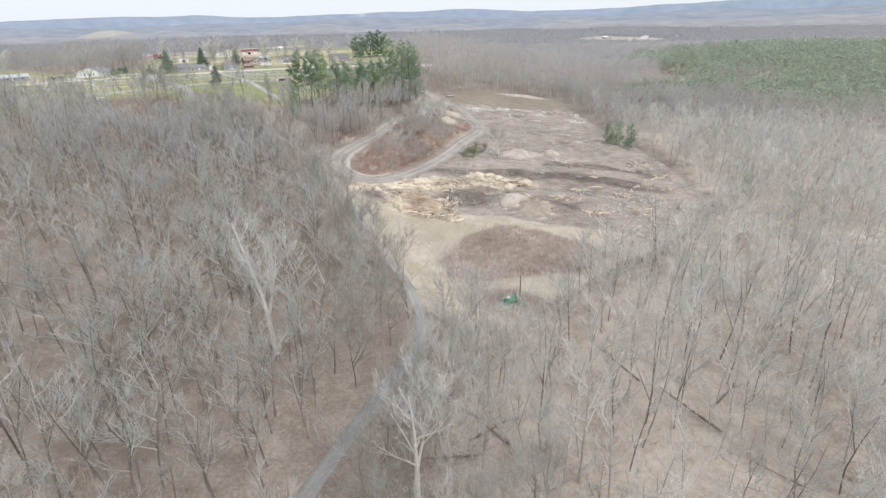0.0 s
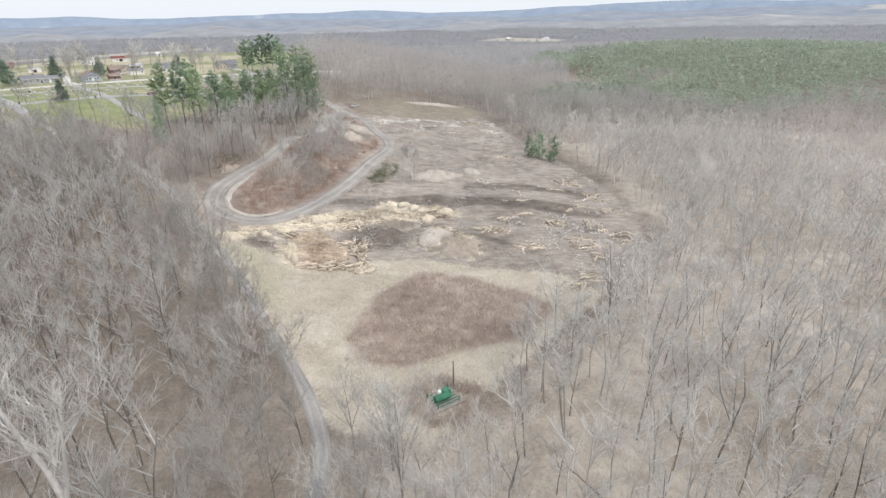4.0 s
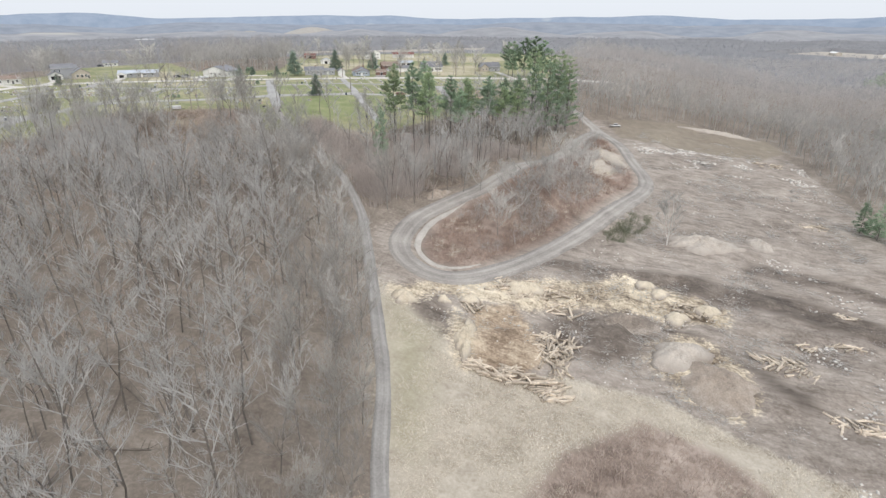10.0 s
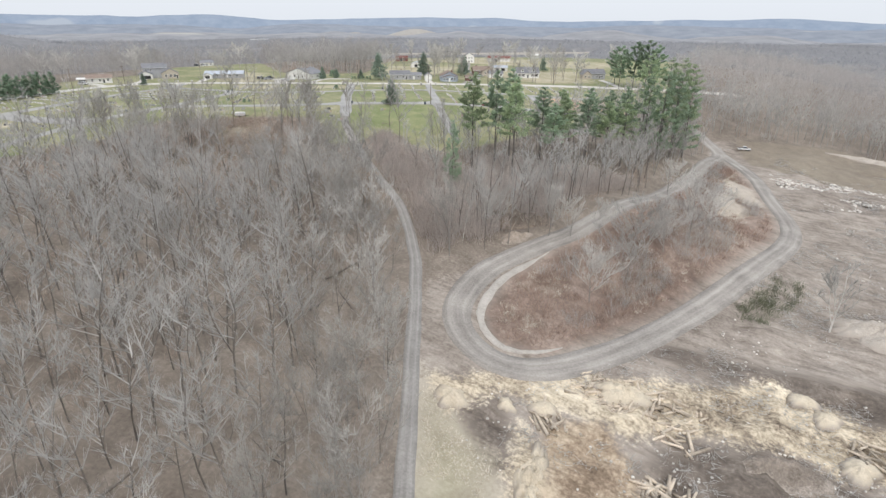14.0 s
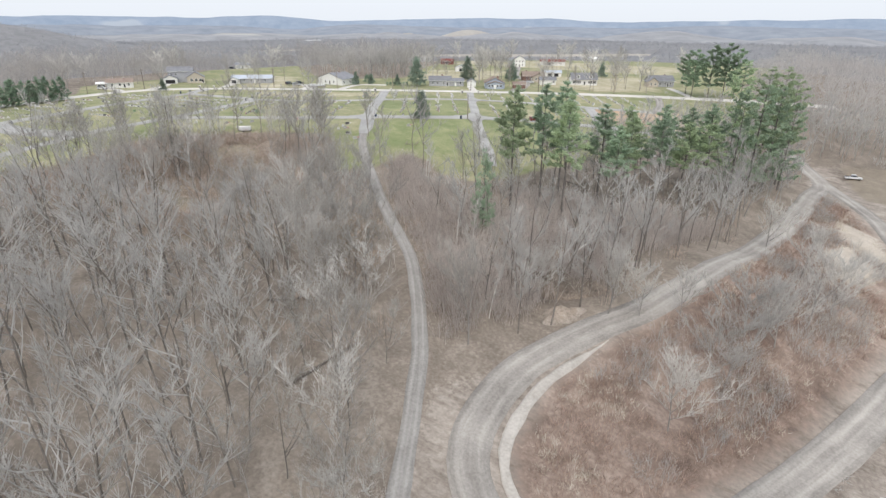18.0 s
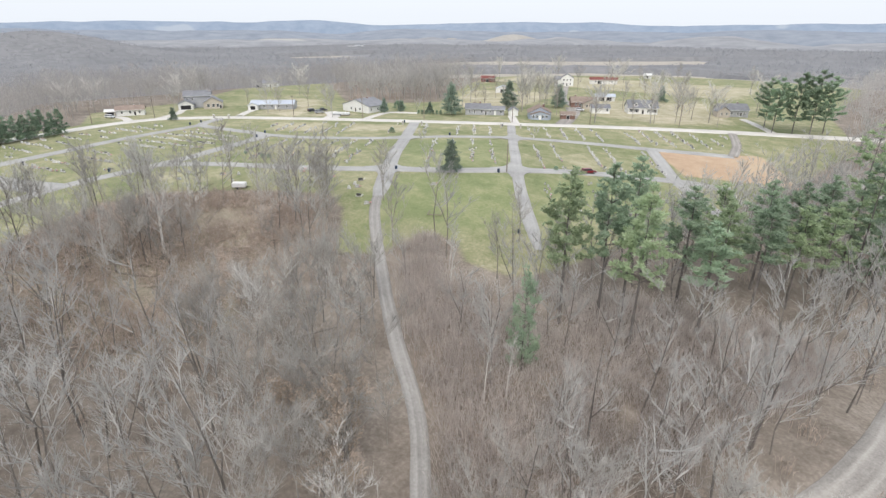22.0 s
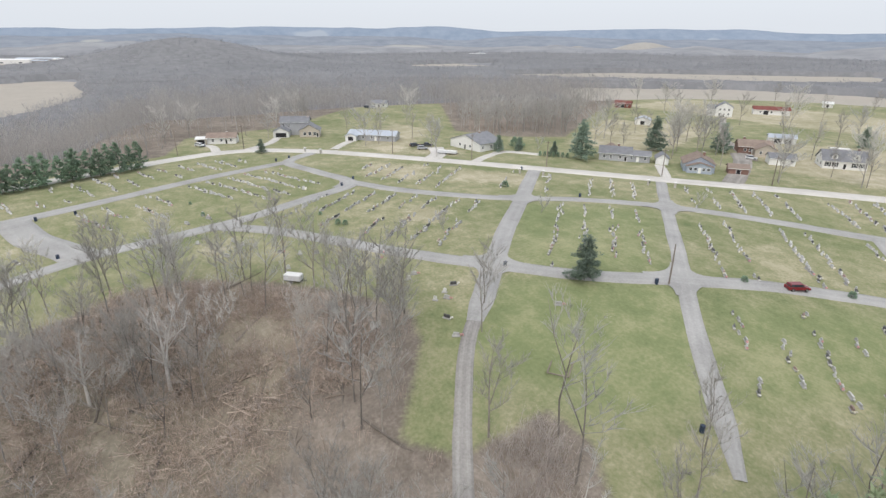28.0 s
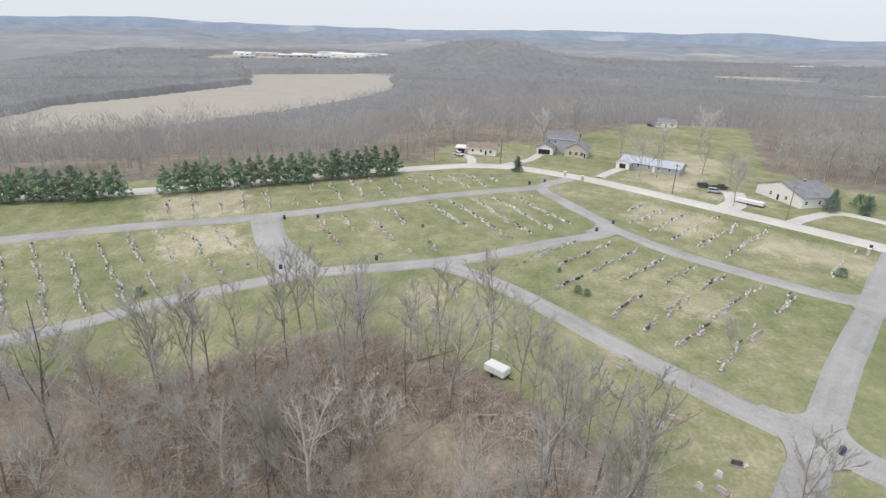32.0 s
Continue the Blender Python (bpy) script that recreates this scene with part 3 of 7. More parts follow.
def ground_material():
    m, n, l, p = shader("open_ground", 0.95)
    pos = n.new("ShaderNodeNewGeometry").outputs["Position"]
    big = noise_node(n, l, 0.035, 4, 0.6, pos).outputs[0]
    mid = noise_node(n, l, 0.22, 4, 0.65, pos).outputs[0]
    fine = noise_node(n, l, 1.6, 4, 0.7, pos).outputs[0]
    wide = noise_node(n, l, 0.006, 4, 0.6, pos).outputs[0]

    def blend(a, b, c, wa, wb):
        return math_node(n, l, "ADD", math_node(n, l, "MULTIPLY", a, wa), math_node(n, l, "MULTIPLY", b, wb) if c is None else math_node(n, l, "ADD", math_node(n, l, "MULTIPLY", b, wb), math_node(n, l, "MULTIPLY", c, 1 - wa - wb)))

    def cover(a, stops, edge=3.0, soft=1.2):
        at = n.new("ShaderNodeAttribute")
        at.attribute_name = a
        jag = math_node(n, l, "MULTIPLY_ADD", math_node(n, l, "ADD", mid, fine), edge, -edge)
        mask = math_node(n, l, "MULTIPLY_ADD", math_node(n, l, "ADD", at.outputs["Fac"], jag), 1 / soft, 0.5, True)
        return mask, ramp_node(n, l, blend(big, mid, fine, 0.35, 0.35), stops).outputs[0]

    turn = n.new("ShaderNodeMapping")
    turn.inputs["Rotation"].default_value = (0, 0, radians(12))
    turn.inputs["Scale"].default_value = (0.16, 0.75, 0.4)
    bend = n.new("ShaderNodeVectorMath")
    bend.operation = "MULTIPLY_ADD"
    bend.inputs[1].default_value = (14, 14, 0)
    l.new(noise_node(n, l, 0.03, 2, 0.5, pos).outputs["Color"], bend.inputs[0])
    l.new(pos, bend.inputs[2])
    l.new(bend.outputs[0], turn.inputs["Vector"])
    streak = noise_node(n, l, 0.9, 5, 0.65, turn.outputs[0]).outputs[0]
    litter = ramp_node(n, l, blend(big, mid, fine, 0.3, 0.35), [(0.36, (0.132, 0.109, 0.089)), (0.5, (0.232, 0.198, 0.164)), (0.64, (0.375, 0.33, 0.28))]).outputs[0]
    col = litter
    for name, stops, edge, soft in (
            # wooded ground beyond 700 m, distance haze put into its grey-blue
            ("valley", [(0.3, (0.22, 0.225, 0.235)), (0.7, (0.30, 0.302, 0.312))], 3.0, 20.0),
            ("tangle", [(0.38, (0.12, 0.097, 0.077)), (0.48, (0.235, 0.2, 0.16)), (0.55, (0.295, 0.266, 0.202)), (0.64, (0.46, 0.39, 0.322))], 5.0, 4.0),
            ("dry", [(0.37, (0.24, 0.2, 0.16)), (0.5, (0.395, 0.345, 0.288)), (0.63, (0.54, 0.49, 0.425))], 8.0, 10.0),
            ("mud", [(0.38, (0.185, 0.158, 0.134)), (0.48, (0.30, 0.265, 0.23)), (0.62, (0.45, 0.405, 0.355))], 4.0, 2.0),
            ("meadow", [(0.36, (0.26, 0.225, 0.175)), (0.48, (0.425, 0.38, 0.31)), (0.62, (0.575, 0.53, 0.45))], 3.0, 1.5),
            ("dark", [(0.38, (0.085, 0.072, 0.062)), (0.5, (0.165, 0.141, 0.12)), (0.63, (0.31, 0.272, 0.234))], 5.0, 3.0),
            ("mossy", [(0.36, (0.24, 0.22, 0.145)), (0.5, (0.36, 0.335, 0.24)), (0.64, (0.50, 0.46, 0.365))], 8.0, 8.0),
            ("graded", [(0.3, (0.17, 0.142, 0.112)), (0.5, (0.25, 0.215, 0.17)), (0.7, (0.36, 0.32, 0.25))], 3.0, 2.0),
            ("russet", [(0.38, (0.125, 0.091, 0.073)), (0.5, (0.245, 0.187, 0.153)), (0.62, (0.42, 0.345, 0.29))], 4.0, 2.5),
            ("brush", [(0.38, (0.14, 0.107, 0.088)), (0.5, (0.28, 0.224, 0.185)), (0.62, (0.47, 0.397, 0.34))], 4.0, 2.5),
            ("scar", [(0.36, (0.31, 0.265, 0.22)), (0.5, (0.45, 0.40, 0.34)), (0.64, (0.57, 0.52, 0.45))], 4.0, 2.5),
            # near-black low end: shadow in the sand's crevices painted into the colour
            ("sand", [(0.42, (0.12, 0.094, 0.072)), (0.485, (0.36, 0.305, 0.23)), (0.54, (0.60, 0.525, 0.40)), (0.62, (0.78, 0.71, 0.57))], 7.0, 2.0),
            ("brown", [(0.40, (0.13, 0.095, 0.068)), (0.49, (0.30, 0.232, 0.168)), (0.60, (0.58, 0.49, 0.37))], 4.0, 1.5),
            ("lawn", [(0.36, (0.145, 0.18, 0.078)), (0.46, (0.222, 0.24, 0.122)), (0.53, (0.295, 0.29, 0.17)), (0.61, (0.42, 0.38, 0.26))], 2.5, 1.5),
            ("green", [(0.34, (0.15, 0.185, 0.08)), (0.48, (0.22, 0.25, 0.12)), (0.64, (0.37, 0.355, 0.21))], 4.0, 7.0),
            ("straw", [(0.36, (0.27, 0.26, 0.15)), (0.5, (0.40, 0.365, 0.25)), (0.62, (0.56, 0.505, 0.38))], 9.0, 5.0),
            ("bare", [(0.3, (0.36, 0.25, 0.165)), (0.5, (0.48, 0.35, 0.24)), (0.7, (0.52, 0.44, 0.32))], 3.0, 1.0),
            ("field", [(0.3, (0.36, 0.328, 0.28)), (0.7, (0.46, 0.424, 0.37))], 1.0, 0.6)):
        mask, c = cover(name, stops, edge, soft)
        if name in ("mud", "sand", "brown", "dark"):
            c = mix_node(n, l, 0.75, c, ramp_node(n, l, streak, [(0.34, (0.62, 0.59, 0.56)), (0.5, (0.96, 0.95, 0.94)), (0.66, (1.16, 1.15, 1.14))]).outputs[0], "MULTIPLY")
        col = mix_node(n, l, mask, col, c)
    l.new(col, p.inputs["Base Color"])
    bump_node(n, l, p, blend(mid, fine, None, 0.5, 0.6), 0.6, 0.25)
    return m


build_ground()


# ---- roads: strips with a camber and sunken edges ----
ROAD_LABELS = {"lane_south": "narrow lane of dark tar through leafless woods", "lane": "narrow tarred lane between woods, meadow and cemetery", "public_road": "pale concrete country road past the cemetery and houses",
               "loop_track": "rutted grey gravel track looping round a brushy mound", "cemetery_way": "pale grey asphalt drive between the lane and the country road", "driveway": "pale drive leading to a house", "gravel_berm": "pale gravel berm along the inside of the bend"}


def build_road(name, width, material, line, lift):
    c = curve_points(line)
    t = np.gradient(c, axis=0)
    t /= np.linalg.norm(t, axis=1)[:, None]
    nrm = np.stack([-t[:, 1], t[:, 0]], 1)
    v, k = [], (-0.58, -0.5, -0.25, 0.0, 0.25, 0.5, 0.58)
    run = np.concatenate([[0], np.cumsum(np.linalg.norm(np.diff(c, axis=0), axis=1))])
    taper = 1.0
    if name in ("cemetery_drive", "cemetery_way"):
        taper = np.clip((0.45 if name == "cemetery_drive" else 0.65) + run / 16, 0, 1)[:, None]
    if material == M_BERM:
        taper = (np.clip(np.minimum(run, run[-1] - run) / 12, 0, 1) * (0.7 + 0.7 * vnoise(run, run * 0, 3, 15)))[:, None]
    for j, a in enumerate(k):
        wob = 0.35 * (vnoise(c[:, 0] + a * 50, c[:, 1], 5, 9) - 0.5) if abs(a) > 0.3 else 0.0
        q = c + nrm * taper * (width * a + wob)[:, None] if abs(a) > 0.3 else c + nrm * width * a * taper
        z = ground_z(q[:, 0], q[:, 1]) + (lift + 0.05 * (1 - (2 * a) ** 2) if abs(a) < 0.55 else -0.35)
        v.append(np.column_stack([q, z]))
    m = len(c)
    v = np.stack(v, 1).reshape(-1, 3)
    i = np.arange(m * len(k)).reshape(m, len(k))
    f = np.stack([i[:-1, :-1].ravel(), i[1:, :-1].ravel(), i[1:, 1:].ravel(), i[:-1, 1:].ravel()], 1)
    me = mesh_np(name, v, f[:, ::-1], material, smooth=True)
    me.attributes.new("across", "FLOAT", "POINT").data.foreach_set("value", np.tile(np.array(k, np.float32), m))
    me.attributes.new("along", "FLOAT", "POINT").data.foreach_set("value", np.repeat(run, len(k)).astype(np.float32))
    ob = new(name, me)
    tagged(ob, ROAD_LABELS.get(name, "grey asphalt drive through the cemetery lawns"), "road", kind="structure")


for order, (name, (w, m, line)) in enumerate(ROADS.items()):
    build_road(name, w, m, line, 0.10 + 0.012 * order)


build_road("gravel_berm", 1.5, M_BERM, [(-42.5, 238), (-46.6, 222), (-46, 209.5), (-42.5, 203), (-37, 200.3), (-32, 203), (-28.5, 207.5)], 0.2)


def junction(x, y, turns, width=4.0, reach=7.5):
    """The flared tarmac where drives meet: concave corners between neighbouring arms."""
    turns = sorted(turns)
    rim = []
    for a, b in zip(turns, turns[1:] + [turns[0] + 360]):
        ra, rb = radians(a), radians(b)
        da, db = Vector((math.cos(ra), math.sin(ra))), Vector((math.cos(rb), math.sin(rb)))
        pa = da * reach + Vector((-da.y, da.x)) * width * 0.46
        pb = db * reach + Vector((db.y, -db.x)) * width * 0.46
        half = radians((b - a) / 2)
        mid = (ra + rb) / 2
        pc = Vector((math.cos(mid), math.sin(mid))) * width * 0.46 / max(0.35, math.sin(half))
        for k in range(9):
            t = k / 8
            rim.append(pa * (1 - t) ** 2 + pc * 2 * t * (1 - t) + pb * t * t)
    v = [(x, y)] + [(x + p.x * f, y + p.y * f) for f in (0.5, 1.0) for p in rim]
    n = len(rim)
    z = [gz(*p) + (0.17 if i else 0.19) for i, p in enumerate(v)]
    f = [(0, 1 + i, 1 + (i + 1) % n) for i in range(n)]
    for i in range(n):
        j = (i + 1) % n
        f += [(1 + i, 1 + n + i, 1 + n + j), (1 + i, 1 + n + j, 1 + j)]
    me = mesh_np("junction", [(p[0], p[1], q) for p, q in zip(v, z)], f, M_ROAD, smooth=True)
    tagged(new("road_junction", me), "flared grey tarmac where cemetery drives meet", "road", kind="structure")


for x, y, turns in ((-152.5, 299, (34, 128, 207, 308)), (-125.3, 325.5, (54, 124, 229, 306)), (-184.5, 341, (51, 128, 216, 308)), (-155, 370.5, (31, 124, 222, 304)), (-217.5, 262, (40, 95, 270)), (-232.5, 310.5, (23, 180, 292))):
    junction(x, y, turns)


# ---- trees ----
class Sprigs:
    """Collects tubes and slivers for one tree."""

    def __init__(self, seed):
        self.r = random.Random(seed)
        self.v, self.f = [], []

    def tube(self, pts, rad, sides=4):
        base = len(self.v)
        for i, (p, r) in enumerate(zip(pts, rad)):
            q = pts[min(i + 1, len(pts) - 1)] - pts[max(i - 1, 0)]
            a = q.orthogonal().normalized()
            b = q.cross(a).normalized()
            for s in range(sides):
                w = 2 * math.pi * s / sides
                self.v.append(p + (a * math.cos(w) + b * math.sin(w)) * r)
        for i in range(len(pts) - 1):
            for s in range(sides):
                a, b = base + i * sides + s, base + i * sides + (s + 1) % sides
                self.f += [(a, b, b + sides), (a, b + sides, a + sides)]

    def sliver(self, p, q, w):
        d = q - p
        s = d.cross(Vector((self.r.uniform(-1, 1), self.r.uniform(-1, 1), self.r.uniform(-1, 1))))
        if s.length < 1e-6:
            return
        s = s.normalized() * w / 2
        k = len(self.v)
        self.v += [p - s, p + s, q]
        self.f.append((k, k + 1, k + 2))

    def ribbon(self, p, q, w0, w1):
        s = (q - p).cross(Vector((self.r.uniform(-1, 1), self.r.uniform(-1, 1), self.r.uniform(-1, 1))))
        if s.length < 1e-6:
            return
        s.normalize()
        k = len(self.v)
        self.v += [p - s * w0 / 2, p + s * w0 / 2, q + s * w1 / 2, q - s * w1 / 2]
        self.f += [(k, k + 1, k + 2), (k, k + 2, k + 3)]

    def mesh(self, name, material):
        return mesh_np(name, [tuple(p) for p in self.v], self.f, material)

    def arrays(self):
        return np.array([tuple(p) for p in self.v], np.float32), np.array(self.f, np.int32)


def rnd_dir(r, up):
    a = r.uniform(0, 2 * math.pi)
    return Vector((math.cos(a), math.sin(a), up)).normalized()


def bare_tree_arrays(seed, h, spread, limbs, twigs, twig_w, sides=5, bole=0.3, lean=0.09, stout=1.0):
    """A leafless broadleaf tree, h metres high: a wavering trunk that forks into leaders, arching limbs, branchlets and fans of twigs."""
    r = random.Random(seed)
    wood, fine = Sprigs(seed), Sprigs(seed + 1)
    r0 = 0.0105 * h * stout

    def stem(p, d, ln, rad, n, wander, lift, k):
        pts = [p]
        for i in range(n):
            d = (d + Vector((r.gauss(0, wander), r.gauss(0, wander), lift))).normalized()
            pts.append(pts[-1] + d * ln / n)
        wood.tube(pts, [rad * (1 - 0.9 * i / n) for i in range(n + 1)], k)
        return pts

    def at(line, f):
        m = len(line) - 1
        i = min(int(f * m), m - 1)
        return line[i].lerp(line[i + 1], f * m - i)

    trunk = stem(Vector((0, 0, -0.5)), Vector((r.uniform(-1, 1) * lean, r.uniform(-1, 1) * lean, 1)).normalized(), h * 0.94, r0, 6, 0.055, 0.05, sides)
    axes = [(trunk, r0, bole)]
    for k in range(r.choice((1, 1, 2, 2))):
        f = r.uniform(bole * 0.75, bole + 0.18)
        d = rnd_dir(r, r.uniform(1.7, 3.2))
        axes.append((stem(at(trunk, f), d, h * (0.94 - f) * r.uniform(0.85, 1.0), r0 * (1 - 0.9 * f) * 0.8, 5, 0.08, 0.08, 4), r0 * (1 - 0.9 * f) * 0.75, 0.2))
    ends, turn = [], r.uniform(0, 6.3)
    for axis_line, rad, lo in axes:
        ends.append((axis_line[-2], axis_line[-1]))
    for k in range(limbs):
        axis_line, rad, lo = axes[k % len(axes)]
        f = lo + (0.93 - lo) * (k + r.random()) / limbs
        turn += 2.4 + r.uniform(-.5, .5)
        ln = spread * r.uniform(0.7, 1.2) * (1.3 - 0.75 * f)
        pts = stem(at(axis_line, f), Vector((math.cos(turn), math.sin(turn), r.uniform(0.5, 1.5))).normalized(), ln, rad * (1 - 0.85 * f) * 0.6, 3, 0.17, 0.13, 3)
        for s in range(3):
            ends.append((pts[s], pts[s + 1]))
            for c in range(3):
                a = pts[s].lerp(pts[s + 1], r.random())
                e = ((pts[s + 1] - pts[s]).normalized() + rnd_dir(r, 0.6) * 0.85).normalized()
                b = a + e * ln * r.uniform(0.14, 0.26)
                e = (e + rnd_dir(r, 0.7) * 0.4).normalized()
                q = b + e * ln * r.uniform(0.14, 0.26)
                fine.ribbon(a, b, twig_w * 1.9, twig_w * 1.4)
                fine.ribbon(b, q, twig_w * 1.4, twig_w * 0.6)
                ends += [(a, b), (b, q), (b, q)]
    weights = [(b - a).length for a, b in ends]
    for a, b in r.choices(ends, weights, k=twigs // 3):
        p = a.lerp(b, r.uniform(0.1, 1))
        way = (b - a).normalized()
        for k in range(3):
            d = (way * 0.9 + rnd_dir(r, r.uniform(0.1, 0.9)) * 0.8).normalized()
            fine.sliver(p, p + d * r.uniform(0.5, 1.7) * (h / 17), twig_w * r.uniform(0.6, 1.2))
    return wood, fine


def bare_tree(label, seed, h, spread, limbs, twigs, bark, twig, twig_w=0.055, stout=1.0, bole=0.42, name="bare_tree"):
    wood, fine = bare_tree_arrays(seed, h, spread, limbs, twigs, twig_w, 6, bole, stout=stout)
    ob = tagged(new(name), label, "tree", "bare trees of the wood")
    part("trunk", wood.mesh("trunk", bark), bark, ob)
    part("crown", fine.mesh("crown", twig), twig, ob, "bare twigs")
    return ob


def pine_arrays(seed, h, spread, start, whorls, needles, nw, droop=0.15, cone=0.0):
    """A conifer: a straight trunk with whorls of branches from start (0 to 1) upwards, and slivers of needles."""
    r = random.Random(seed)
    wood, fine = Sprigs(seed), Sprigs(seed + 1)
    trunk = [Vector((r.uniform(-.1, .1), r.uniform(-.1, .1), h * i / 5)) for i in range(6)]
    trunk[0].z = -0.4
    wood.tube(trunk, [0.011 * h * (1 - 0.93 * i / 5) for i in range(6)], 6)
    ends = []
    for k in range(whorls):
        f = start + (0.985 - start) * k / max(1, whorls - 1)
        g = (f - start) / (1 - start)
        reach = spread * ((1 - g) ** 0.8 * cone + (1 - cone) * (math.sin(math.pi * (0.18 + 0.8 * g)) ** 0.7))
        for b in range(r.randint(4, 6)):
            ln = max(0.35, reach * r.uniform(0.55, 1.15))
            d = rnd_dir(r, 0.25 - droop + 0.5 * g)
            p = Vector((0, 0, h * f + r.uniform(-.2, .2)))
            e = p + d * ln + Vector((0, 0, -droop * ln * 0.3))
            wood.tube([p, e], [0.045, 0.015], 3)
            ends.append((p, e))
    weights = [(e - p).length for p, e in ends]
    for p, e in r.choices(ends, weights, k=needles // 15):
        hub = p.lerp(e, r.uniform(0.3, 1.08) ** 0.8) + Vector((r.gauss(0, .3), r.gauss(0, .3), r.gauss(0, .25)))
        out = (e - p).normalized()
        size = r.uniform(0.7, 1.25)
        for k in range(15):
            d = (out * 0.35 + rnd_dir(r, r.uniform(-0.35, 1.3))).normalized()
            a = hub + d * size * r.uniform(0.0, 0.35)
            fine.sliver(a, a + d * size * r.uniform(0.35, 0.75), nw * r.uniform(0.7, 1.4))
    return wood, fine


def conifer(label, seed, h, spread, start, whorls, needles, leaf, nw=0.28, droop=0.15, cone=0.0, name="pine_tree", group=""):
    wood, fine = pine_arrays(seed, h, spread, start, whorls, needles, nw, droop, cone)
    ob = tagged(new(name), label, "tree", group)
    part("trunk", wood.mesh("trunk", M_BARK_DARK), M_BARK_DARK, ob)
    part("crown", fine.mesh("crown", leaf), leaf, ob, "green needles")
    return ob


def scatter(x0, x1, y0, y1, step, seed):
    """Uneven points about step metres apart."""
    g = np.random.RandomState(seed)
    X, Y = np.meshgrid(np.arange(x0, x1, step), np.arange(y0, y1, step))
    return X.ravel() + g.uniform(-.5, .5, X.size) * step * 0.95, Y.ravel() + g.uniform(-.5, .5, X.size) * step * 0.95


def plant(name, x, y, kinds, material, label, category="woodland", lo=0.75, hi=1.2, seed=1, sink=0.0):
    """ONE object of many plants, each a turned and scaled copy of one of the kinds (vertices, faces and, at will, material numbers)."""
    g = np.random.RandomState(seed)
    V, F, I, base = [], [], [], 0
    z = ground_z(x, y) - sink
    for i in range(len(x)):
        v, f, *mark = kinds[g.randint(len(kinds))]
        a, s = g.uniform(0, 2 * math.pi), g.uniform(lo, hi)
        c, d = math.cos(a) * s, math.sin(a) * s
        w = np.empty_like(v)
        w[:, 0], w[:, 1], w[:, 2] = v[:, 0] * c - v[:, 1] * d + x[i], v[:, 0] * d + v[:, 1] * c + y[i], v[:, 2] * s * g.uniform(0.9, 1.1) + z[i]
        V.append(w)
        F.append(f + base)
        I += mark
        base += len(v)
    ob = new(name, mesh_np(name, np.concatenate(V), np.concatenate(F), material, np.concatenate(I) if I else None))
    return tagged(ob, label, category, kind="stuff")


def woodland_mask(x, y):
    """Where trees stand close together."""
    ok = (depth(x, y, LAWN) < -1.5) & (np.hypot(x - 11, y - 112) > 11) & (depth(x, y, CLEARING) < -2.5) & (away(x, y, PINE_LINE) > 4.5)
    for key, (w, _, line) in ROADS.items():
        ok &= away(x, y, line) > w / 2 + (0.9 if key == "lane" else 3.4 if key == "lane_south" else 2.2)
    for poly in FIELDS:
        ok &= depth(x, y, poly) < 0
    return ok


# the stand of tall pines at the cemetery's corner, and the bare slope below it
PLANTATION = [(150, 440), (200, 425), (262, 385), (460, 470), (1000, 900), (840, 1300), (520, 1250), (270, 800)]
PINE_LINE = [(-79, 269), (-69, 275), (-58, 294), (-49, 316), (-38, 340), (-30, 362)]

tx, ty = scatter(-300, 210, 20, 470, 5.4, 11)
keep = woodland_mask(tx, ty)
tx, ty = tx[keep], ty[keep]
hollow = np.exp(-((tx + 152) ** 2 + (ty - 240) ** 2) / 42.0 ** 2)
thin = vnoise(tx, ty, 22, 12) + 0.35 * np.random.RandomState(4).rand(len(tx)) > 0.30 + 0.6 * hollow + 0.14 * ((tx < -160) & (ty > 180) & (ty < 262)) + 0.08 * ((tx < -8) & (ty < 125))
tx, ty = tx[thin], ty[thin]
open_scrub = (depth(tx, ty, SCRUB) > 0) & (np.random.RandomState(6).rand(len(tx)) > 0.45)
tx, ty = tx[~open_scrub], ty[~open_scrub]
STRIP = [(-4, 50), (-11, 112), (-40, 173), (-67, 217), (-100, 236), (-150, 240), (-185, 215)]
order = np.argsort(away(tx, ty, STRIP))
tx, ty = tx[order], ty[order]
KINDS = []
GAPS = (0.22, 0.34, 0.28)
for k in range(6):
    t = bare_tree(("tall leafless grey hardwood with a twiggy crown", "slender leafless hardwood in the winter wood", "leafless forked hardwood with fine grey twigs")[k % 3],
                  40 + 3 * k, 14.5 + 1.0 * k, 6.0 + 0.5 * (k % 3), 9 + k % 3, 1500, (M_TRUNK_BROWN, M_BARK_DARK, M_BARK)[k % 3] if k < 3 else M_BARK, M_TWIG if k < 3 else M_TWIG_PALE, 0.036, 0.75, GAPS[k % 3])
    t.location = (tx[k], ty[k], gz(tx[k], ty[k]))
    KINDS.append(t)
NEAR = 195
rg = random.Random(8)
for k in range(6, NEAR):
    s = rg.uniform(0.72, 1.15)
    copy_thing(KINDS[rg.randrange(3) + (3 if tx[k] > -8 or rg.random() < 0.12 else 0)], pose(tx[k], ty[k], gz(tx[k], ty[k]), rg.uniform(-3, 3), rg.uniform(-3, 3), rg.uniform(0, 360)) @ Matrix.Diagonal((s, s, s * rg.uniform(0.92, 1.1), 1)))


